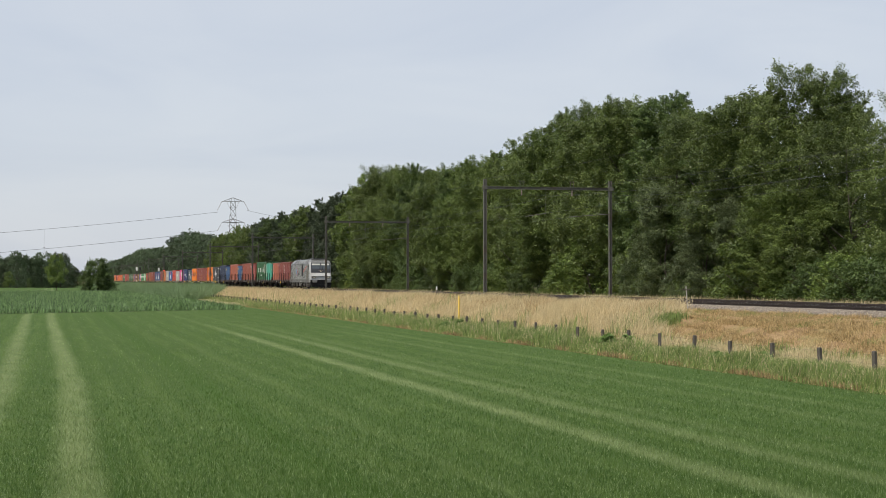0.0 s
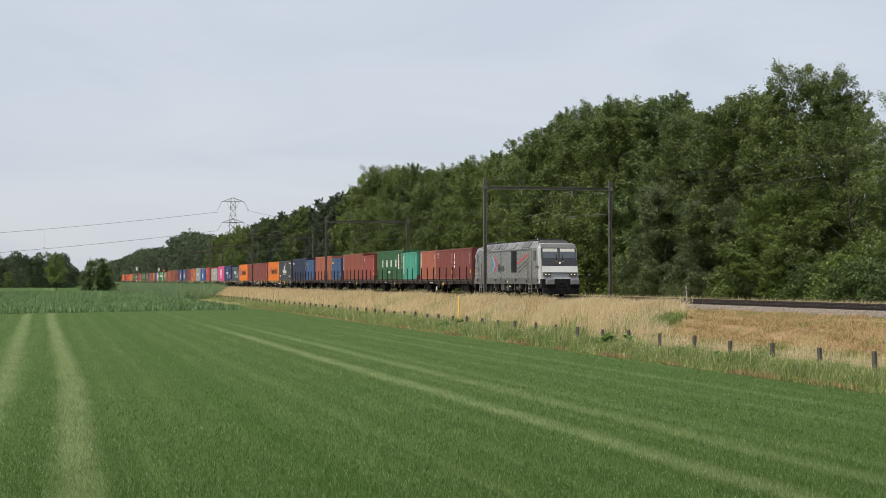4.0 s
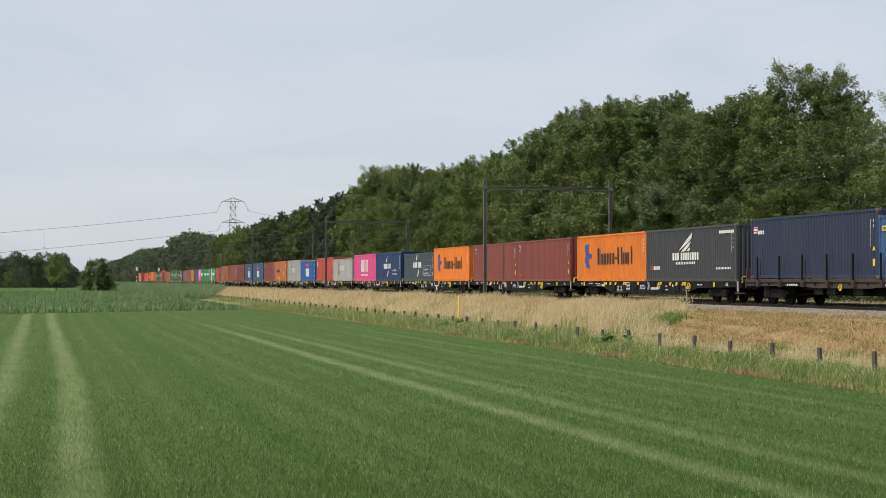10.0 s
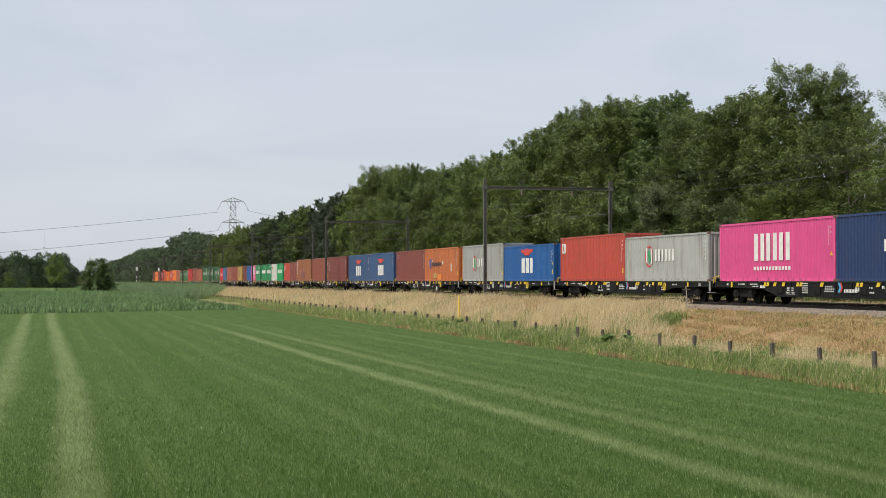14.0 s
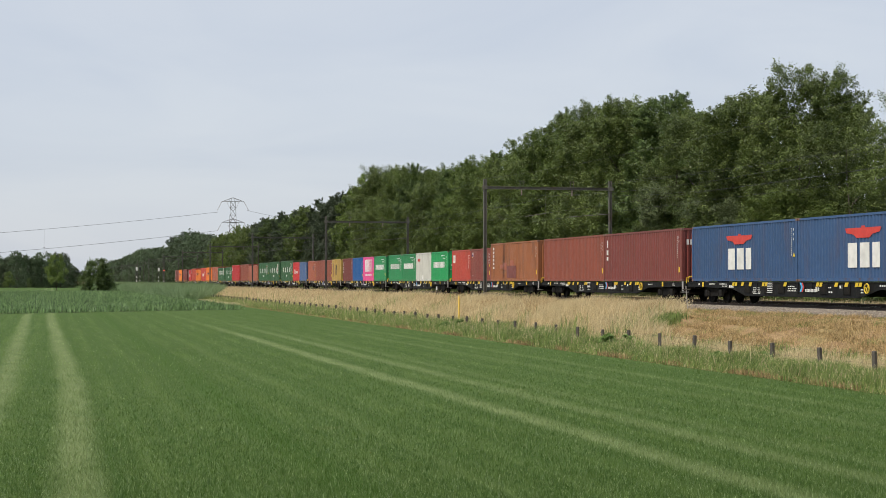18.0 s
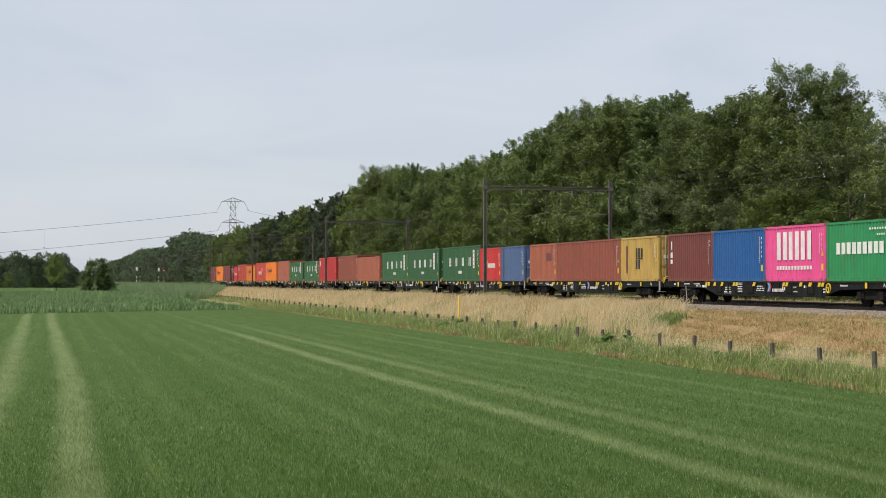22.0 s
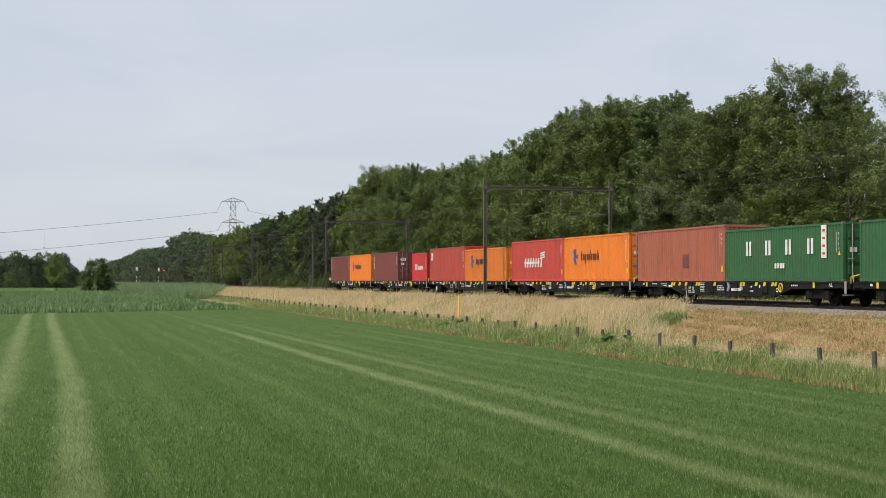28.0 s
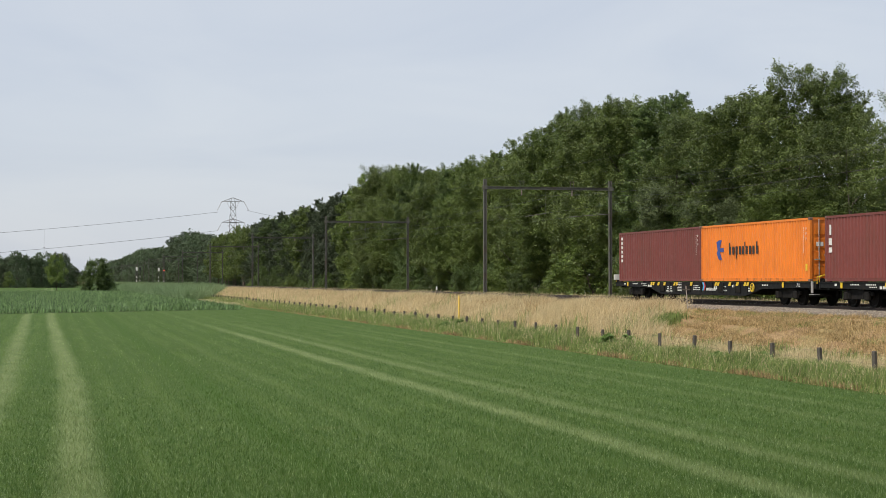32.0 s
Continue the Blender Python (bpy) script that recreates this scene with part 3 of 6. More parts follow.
def logo(kind, L, H):
    """Shapes by colour for each livery; u and v in metres."""
    f, w, out = L / L40, H / HC, []
    if kind == "crest_big":          # blue emblem, dark writing
        out = [("logo_blue", [((1.55, 2.25), (1.95, 2.35), (2.35, 2.35), (2.1, 1.78), (2.85, 1.72), (2.85, 1.48), (2.1, 1.42), (2.5, 0.85), (1.9, 0.85), (1.5, 1.35), (1.75, 1.6))]),
               ("black", [(3.95, 1.05, 4.12, 2.05), (4.3, 1.05, 4.46, 2.05)] + bars(4.65, 7.1, 1.05, 1.72, 5, 0.62) + [(7.1, 1.35, 7.4, 1.48), (7.5, 1.05, 7.75, 2.05), (8.1, 1.05, 8.28, 2.05)] + bars(8.45, 9.6, 1.05, 1.72, 3, 0.62) + [(9.75, 1.05, 9.95, 2.05)])]
    elif kind == "crest":
        out = [("logo_blue", [((1.95, 2.0), (2.25, 2.1), (2.6, 2.1), (2.35, 1.7), (2.85, 1.7), (2.85, 1.5), (2.35, 1.5), (2.65, 1.1), (2.25, 1.1), (1.98, 1.45), (2.1, 1.58))]),
               ("black", bars(3.5, 7.0, 1.35, 1.75, 9, 0.6) + [(3.5, 1.75, 3.62, 1.95), (5.3, 1.75, 5.42, 1.95), (6.65, 1.75, 6.78, 1.95), (4.3, 1.15, 4.4, 1.35)])]
    elif kind == "four_letters":     # four large white blocks and a white panel
        for a in (0.20, 0.375, 0.55, 0.73):
            out.append(("white", [(L * a, 1.25, L * a + 0.22, 1.95), (L * a + 0.36, 1.25, L * a + 0.58, 1.95)]))
        out.append(("white", [(L * 0.84, 1.05, L * 0.88, 2.5)] + bars(L * 0.46, L * 0.55, 0.62, 0.86, 4, 0.7)))
        out.append(("logo_red", [(L * 0.85, 1.2 + 0.34 * k, L * 0.87, 1.3 + 0.34 * k) for k in range(4)]))
    elif kind == "ring_one":         # three white blocks
        u0, u1 = (L * 0.33, L * 0.66) if L > 8 else (L * 0.20, L * 0.80)
        s = (u1 - u0) / 3
        out.append(("white", [(u0 + k * s + q * s, 1.0, u0 + k * s + q * s + 0.30 * s, 2.3) for k in range(3) for q in (0.04, 0.56)] + bars(u0, u1, 0.55, 0.72, 12, 0.65)))
    elif kind in ("two_arcs", "two_arcs_box"):
        out.append(("white", bars(L * 0.335, L * 0.47, 1.25, 1.75, 3, 0.75) + bars(L * 0.49, L * 0.615, 1.25, 1.75, 3, 0.75) + arc(L * 0.49, 1.75, 0.75, 100, 175, 0.3) + arc(L * 0.46, 1.2, 0.8, 280, 355, 0.3)))
        out.append(("words", ("eco container", L * 0.68, 0.98, 0.34)))
        out.append(("words", ("bamboo flooring", L * 0.68, 0.62, 0.29)))
        if kind == "two_arcs_box":
            out.append(("white", [(L * 0.665, 1.36, L * 0.92, 1.385), (L * 0.665, 0.5, L * 0.92, 0.525), (L * 0.665, 0.5, L * 0.669, 1.385), (L * 0.916, 0.5, L * 0.92, 1.385)]))
    elif kind == "emblem_text":
        out += [("logo_red", arc(L * 0.315, 1.42, 0.62, 0, 360, 0.14, 16)), ("bright_green", [((L * 0.30, 1.7), (L * 0.325, 1.75), (L * 0.335, 1.2), (L * 0.31, 1.05))]),
                ("white", [((L * 0.278, 1.9), (L * 0.295, 1.9), (L * 0.295, 1.0), (L * 0.278, 1.1)), (L * 0.345, 1.0, L * 0.355, 1.85)] + bars(L * 0.39, L * 0.64, 1.15, 1.8, 6, 0.5))]
    elif kind == "eagle":
        out += [("logo_red", [((L * 0.36, 2.28), (L * 0.61, 2.28), (L * 0.60, 2.08), (L * 0.55, 2.0), (L * 0.53, 1.85), (L * 0.44, 1.85), (L * 0.42, 2.0), (L * 0.37, 2.08)), (L * 0.475, 2.28, L * 0.50, 2.36)]),
                ("white", [(L * 0.38, 0.6, L * 0.445, 1.65), (L * 0.465, 0.6, L * 0.53, 1.65), (L * 0.55, 0.6, L * 0.60, 1.65)])]
    elif kind == "corner_block":
        a = 0.35 if L > 8 else 0.4
        out.append(("white", [(a, H - 1.05, a + 0.16, H - 0.42), (a, H - 1.05, a + 0.32, H - 0.9), (a + 0.28, H - 0.58, a + 0.75, H - 0.42), (a + 0.38, H - 1.05, a + 0.54, H - 0.42), (a + 0.62, H - 1.05, a + 0.78, H - 0.42)]))
    elif kind == "wide_text":
        out.append(("white", bars(L * 0.15, L * 0.83, 1.18, 1.68, 9, 0.72) + bars(L * 0.62, L * 0.86, H - 0.42, H - 0.33, 7, 0.5) + bars(L * 0.72, L * 0.84, H - 0.66, H - 0.58, 4, 0.5)))
    elif kind == "two_word":
        out.append(("white", [(L * 0.24, 1.0, L * 0.29, 1.6), (L * 0.32, 1.0, L * 0.37, 1.6)] + bars(L * 0.42, L * 0.76, 1.03, 1.38, 7, 0.6)))
    elif kind == "stacked":
        for v in (0.72, 1.38):
            out.append(("black", [(L * (0.42 + 0.065 * k), v, L * (0.42 + 0.065 * k) + 0.24, v + 0.55) for k in range(3 if v > 1 else 2)]))
        out.append(("black", [(L * 0.42, 1.3, L * 0.60, 1.35)]))
        out.append(("maroon", bars(L * 0.16, L * 0.2, 0.5, 2.1, 1, 0.9)))
    elif kind == "speed_text":
        a, g = L * 0.27, L * 0.083
        out.append(("white", [((a + i * g * 0.62, 0.98), (a + i * g * 0.62 + 0.26, 0.98), (a + i * g * 0.62 + 0.45, 1.62), (a + i * g * 0.62 + 0.19, 1.62)) for i in range(7)] + [((L * 0.58, 1.55 + 0.16 * k), (L * 0.66, 1.63 + 0.16 * k), (L * 0.665, 1.75 + 0.16 * k), (L * 0.585, 1.67 + 0.16 * k)) for k in range(3)] + [(a, 1.24, a + 3.6, 1.38)]))
    elif kind == "sail":
        out.append(("white", [((L * 0.385, 1.62), (L * 0.40, 1.72), (L * 0.5, 2.35 - 0.0), (L * 0.545, 2.62), (L * 0.535, 2.3), (L * 0.50, 2.1)), ((L * 0.42, 1.62), (L * 0.50, 2.05), (L * 0.53, 2.15), (L * 0.51, 1.9), (L * 0.46, 1.62)), ((L * 0.48, 1.62), (L * 0.51, 1.82), (L * 0.52, 1.75), (L * 0.51, 1.62))]
                    + bars(L * 0.32, L * 0.40, 1.15, 1.55, 3, 0.75) + bars(L * 0.415, L * 0.62, 1.15, 1.55, 8, 0.7) + bars(L * 0.36, L * 0.58, 0.92, 1.06, 12, 0.6) + bars(L * 0.09, L * 0.17, 0.65, 0.85, 4, 0.8) + bars(L * 0.80, L * 0.95, 0.62, 0.74, 10, 0.6) + bars(L * 0.83, L * 0.98, H - 0.45, H - 0.3, 9, 0.85)))
        out.append(("logo_red", [(L * 0.05, 0.65, L * 0.085, 0.72), (L * 0.05, 0.78, L * 0.085, 0.85)]))
    elif kind == "flag":
        out += [("white", bars(L * 0.07, L * 0.13, H - 0.78, H - 0.6, 3, 0.7) + [(L * 0.03, H - 0.72, L * 0.065, H - 0.42)]), ("logo_red", [(L * 0.03, H - 0.5, L * 0.065, H - 0.44), (L * 0.03, H - 0.66, L * 0.065, H - 0.6)])]
    elif kind == "yellow_plate":
        out.append(("tag_yellow", [(L * 0.05, H - 0.66, L * 0.22, H - 0.44)]))
        out.append(("black", bars(L * 0.07, L * 0.20, H - 0.6, H - 0.5, 5, 0.6)))
    elif kind == "upright":          # writing set upright at the far end
        out.append(("white", [(0.35 if L > 8 else 0.3, v, 0.62 if L > 8 else 0.55, v + 0.16) for v in np.linspace(H - 1.75, H - 0.45, 6)]))
    elif kind == "upright_numerals":
        out.append(("white", [(0.42, H - 0.85, 0.58, H - 0.4), (0.36, H - 1.3, 0.64, H - 1.0), (0.36, H - 1.62, 0.64, H - 1.4)]))
    elif kind == "code_panel":
        out.append(("white", [(0.35, 0.55, 0.75, 2.25)]))
        out.append(("teal", [(0.45, 0.68 + 0.19 * k, 0.65, 0.78 + 0.19 * k) for k in range(8)]))
    elif kind == "small_plate":
        out += [("white", [(0.62, H - 0.72, 0.88, H - 0.30), (0.72, 0.42, 0.8, 0.5)]), ("logo_blue", [((0.63, H - 0.6), (0.87, H - 0.70), (0.87, H - 0.5), (0.63, H - 0.40))]), ("tag_yellow", [((0.63, H - 0.70), (0.8, H - 0.70), (0.63, H - 0.62))])]
    elif kind == "red_word":
        out.append(("logo_red", bars(L * 0.12, L * 0.3, H - 0.78, H - 0.52, 3, 0.8)))
        out.append(("white", [(L * 0.42, 0.15, L * 0.5, 0.55)]))
    elif kind == "patch":
        out.append(("maroon", [(L * 0.36, 0.25, L * 0.56, 1.15)]))
        out.append(("orange_red", [(L * 0.22, 0.95, L * 0.28, 1.25), (L * 0.28, 0.85, L * 0.36, 1.4), (L * 0.44, 1.15, L * 0.51, 1.55)]))
        out.append(("white", [(0.72, v, 1.02, v + 0.17) for v in np.linspace(H - 1.95, H - 0.5, 6)]))
    elif kind == "dark_patch":
        out.append(("maroon", [(L * 0.55, 0.75, L * 0.62, 1.45)] if L > 8 else [(L * 0.62, 1.4, L * 0.80, 1.95)]))
    elif kind == "smeared":
        out = [("logo_blue", [((1.75, 1.95), (2.6, 1.95), (2.3, 1.6), (2.75, 1.55), (2.3, 1.4), (2.6, 1.1), (1.95, 1.15))]), ("black", bars(2.9, 6.3, 1.3, 1.65, 9, 0.6)),
               ("cream", [(1.2, 1.5, 1.4, 1.75), (6.5, 1.45, 7.0, 1.75), (2.7, 1.72, 3.1, 1.85), (9.6, 0.85, 10.0, 1.5)]), ("yellow", [(3.4, 0.25, 4.6, 0.7)]), ("orange", [(4.9, 0.12, 6.2, 0.6)])]
    return out


def panel_marks(L, H, seed):
    """Small code rows at the near end of a side, as plain bars."""
    r = random.Random(seed)
    rows = [(L - 0.60, H - 0.5 - 0.1 * k, L - 0.567, H - 0.44 - 0.1 * k) for k in range(r.randint(8, 13))]
    rows += [(L - 0.39, H - 0.55 - 0.22 * k, L - 0.34, H - 0.45 - 0.22 * k) for k in range(r.randint(2, 5))]
    yel = [(L - 0.42, 0.5, L - 0.24, 0.8)] if r.random() < 0.55 else []
    yel += [((L - 0.45, 1.15), (L - 0.22, 1.15), (L - 0.335, 1.35))] if r.random() < 0.6 else []
    return rows, yel


def words_mesh(text, u, v, size, x):
    cu = bpy.data.curves.new("lettering", "FONT")
    cu.body, cu.size, cu.extrude, cu.resolution_u = text, size, 0.003, 2
    ob = bpy.data.objects.new("lettering", cu)
    me = bpy.data.meshes.new_from_object(ob)
    bpy.data.objects.remove(ob)
    me.transform(Matrix.Translation((x, -u, v)) @ Matrix(((0, 0, -1, 0), (-1, 0, 0, 0), (0, 1, 0, 0), (0, 0, 0, 1))))
    me.materials.clear()
    me.materials.append(M["white"])
    return me


COUNT = [0]


def worn_frame(colour):
    """The same paint, rusted and scraped as on the posts and rails of a container."""
    name = M[colour].name
    return cached(("worn", colour), lambda: material("scraped_" + name, SHADES[name], rough=0.6, vary=0.12, scale=2.2, dirt=RUST, dirt_amount=0.85, dirt_scale=2.4, streak=0.5, objects=0.1))


def container(colour, length, height, livery, label, doors=False, end_text=False):
    """A freight container: far end at y = 0, near end at y = -length, base at z = 0."""
    COUNT[0] += 1
    ob = new("shipping_container")
    mat = M[colour]
    w, key = 1.219, (colour, length, height)

    def shared(name, make, mats=mat):
        return cached((name, key), lambda: mesh_of(make(), name, mats))

    zb, zt = 0.16, height - 0.11
    side = shared("side_wall", lambda: corrugated(length - 0.28, zb, zt, 0.278, 0.036, "y"))
    part("side_wall", side, parent=ob, at=Matrix.Translation((-w + 0.012, -length + 0.14, 0)))
    part("side_wall", side, parent=ob, at=Matrix.Translation((w - 0.012, -0.14, 0)) @ pose(0, 0, 0, 0, 0, 180))
    end = shared("end_wall", lambda: corrugated(2 * w - 0.28, zb, zt, 0.25, 0.045, "x"))
    part("end_wall", end, parent=ob, at=Matrix.Translation((w - 0.14, -0.02, 0)) @ pose(0, 0, 0, 0, 0, 180))
    if doors:
        def leaf():
            bm = boxm(0.0, w - 0.15, -0.0, 0.05, zb, zt)
            for k in range(4):
                z = zb + 0.14 + k * (zt - zb - 0.2) / 4
                box(bm, 0.1, w - 0.25, -0.03, 0.0, z, z + (zt - zb) / 4 - 0.2, bevel=0.02)
            return bm
        lf = shared("door", leaf)
        rod = cached(("lock_rod", height), lambda: mesh_of(tubem((0, 0, 0.12), (0, 0, height - 0.08), 0.024, n=6), "lock_rod", M["galvanised"]))
        hnd = cached("door_handle", lambda: mesh_of(boxm(-0.25, 0.05, -0.03, 0.0, -0.025, 0.025), "door_handle", M["galvanised"]))
        dm = cached(("door_marks", height), lambda: mesh_of(door_marks_mesh(height), "door_marks", M["white"]))
        part("door_marks", dm, parent=ob, at=(0, -length, 0), label="white code marks on the doors")
        for s in (-1, 1):
            d = part("door", lf, parent=ob, at=Matrix.Translation((0.004 if s > 0 else -(w - 0.15) - 0.004, -length + 0.035, 0)))
            for x in (0.3, 0.78):
                part("lock_rod", rod, parent=d, at=(x, -0.055, 0))
                part("door_handle", hnd, parent=d, at=(x, -0.08, 1.0 + 0.2 * (x > 0.5)))
    else:
        part("end_wall", end, parent=ob, at=(-w + 0.14, -length + 0.02, 0))
    part("roof", shared("roof", lambda: corrugated_roof(length, height)), parent=ob)
    post = shared("corner_post", lambda: boxm(0, 0.13, 0, 0.15, 0.118, height - 0.118, bevel=0.008), worn_frame(colour))
    for x in (-w, w - 0.13):
        for y in (-length, -0.15):
            part("corner_post", post, parent=ob, at=(x, y, 0))
    rail = shared("side_rail", lambda: boxm(0, 0.06, -length + 0.15, -0.15, 0, 0.10))
    sill = shared("bottom_rail", lambda: boxm(0, 0.05, -length + 0.15, -0.15, 0.02, 0.165), worn_frame(colour))
    for x in (-w - 0.002, w - 0.058):
        part("top_rail", rail, parent=ob, at=(x, 0, height - 0.112))
        part("bottom_rail", sill, parent=ob, at=(x, 0, 0))
    head = shared("end_rail", lambda: boxm(-w + 0.13, w - 0.13, 0, 0.10, 0, 0.11))
    for y in (-length + 0.002, -0.102):
        for z in (0.03, height - 0.115):
            part("end_rail", head, parent=ob, at=(0, y, z))
    cast = cached("corner_casting", lambda: mesh_of(boxm(0, 0.162, 0, 0.178, 0, 0.118, bevel=0.012), "corner_casting", M["castings"]))
    for x in (-w - 0.005, w - 0.157):
        for y in (-length - 0.004, -0.174):
            for z in (0, height - 0.118):
                part("corner_casting", cast, parent=ob, at=(x, y, z))
    part("floor", shared("floor", lambda: boxm(-w + 0.06, w - 0.06, -length + 0.15, -0.15, 0.06, 0.14), M["wood"]), parent=ob)
    xs = -w - 0.0005
    for k, (c, shapes) in enumerate(logo(livery, length, height)):
        if c == "words":
            part("lettering", cached(("words", shapes[0], length), lambda: words_mesh(*shapes, xs)), parent=ob)
        else:
            small = []
            for j, sh in enumerate(shapes):
                span = sh if not isinstance(sh[0], tuple) else (min(q[0] for q in sh), min(q[1] for q in sh), max(q[0] for q in sh), max(q[1] for q in sh))
                if (span[2] - span[0]) * (span[3] - span[1]) > 0.06:
                    part("logo", marks_mesh([sh], xs - 0.0007 * (j % 6) - 0.0045 * k), M[c], ob)
                else:
                    small.append(sh)
            if small:
                part("logo", marks_mesh(small, xs - 0.0045 * k - 0.0004), M[c], ob)
    rows, yel = panel_marks(length, height, COUNT[0])
    tagged(part("code_marks", marks_mesh(rows, xs), M["white"], ob), "small white code marks", kind="stuff")
    if yel:
        part("warning_plate", marks_mesh(yel, xs), M["tag_yellow"], ob, "small yellow warning plates")
    if end_text:
        bm = bmesh.new()
        for i in range(3):
            box(bm, -0.95 + 0.2 * i, -0.82 + 0.2 * i, -length - 0.075, -length - 0.07, height - 0.9, height - 0.62)
        part("end_mark", bm, M["white"], ob)
    return tagged(ob, label, "container", "containers on the train")


def door_marks_mesh(height):
    bm = bmesh.new()
    for k in range(5):
        box(bm, 0.38 + 0.13 * k, 0.46 + 0.13 * k, -0.004, 0.002, height - 0.62, height - 0.52)
    for k in range(4):
        box(bm, 0.42, 0.42 + 0.3 + 0.08 * (k % 2), -0.004, 0.002, height - 1.12 - 0.16 * k, height - 1.05 - 0.16 * k)
    box(bm, -0.9, -0.55, -0.004, 0.002, height - 1.3, height - 1.1)
    return bm


def corrugated_roof(length, height):
    bm = bmesh.new()
    n = round(length / 0.3)
    p = (length - 0.3) / n
    rows = []
    for i in range(n):
        for a, d in ((0, 0.0), (0.35, 0.0), (0.5, -0.02), (0.85, -0.02)):
            y = -length + 0.15 + (i + a) * p
            rows.append([bm.verts.new((x, y, height - 0.012 + d)) for x in (-1.17, 1.17)])
    for a, b in zip(rows, rows[1:]):
        bm.faces.new((a[0], a[1], b[1], b[0]))
    return bm


# colour, length, height, livery, doors, what the eye sees; from the far end of each wagon to its near end
NAMES = {
    "red_brown": "red-brown", "dark_red": "dark red", "maroon": "deep maroon", "orange_red": "faded orange-red", "brown_orange": "rust-orange patched", "orange": "bright orange",
    "worn_orange": "worn orange", "navy": "dark navy", "blue": "dusty blue", "mid_blue": "clear blue", "dull_blue": "dull blue", "deep_blue": "deep blue", "slate": "slate grey-blue",
    "charcoal": "charcoal grey", "pink": "magenta pink", "red": "red", "bright_red": "bright red", "dusty_red": "dusty red", "coral": "coral red", "green": "dark green", "bright_green": "bright green",
    "mid_green": "mid green", "teal": "turquoise", "yellow": "mustard yellow", "grey": "pale grey", "cream": "off-white",
}
LIVERY = {"crest_big": "with blue emblem and large dark lettering", "crest": "with blue emblem and dark lettering", "four_letters": "with four white capitals and white panel", "ring_one": "with three white block letters",
          "two_arcs": "with white lettering and two arcs", "two_arcs_box": "with white lettering, arcs and boxed words", "emblem_text": "with round emblem and white lettering", "eagle": "with red bird and white lettering",
          "corner_block": "with white corner mark", "wide_text": "with wide white lettering", "two_word": "with white two-word lettering", "stacked": "with stacked dark lettering", "speed_text": "with slanted white lettering",
          "sail": "with white sail emblem", "flag": "with small flag mark", "yellow_plate": "with yellow plate", "upright": "with upright white lettering", "upright_numerals": "with upright white numerals",
          "code_panel": "with white code panel", "small_plate": "with small blue-white plate", "red_word": "with red word", "patch": "with repainted patches", "dark_patch": "with dark repainted patch",
          "smeared": "with smeared emblem and scraped paint", "": "with plain sides"}
D = True
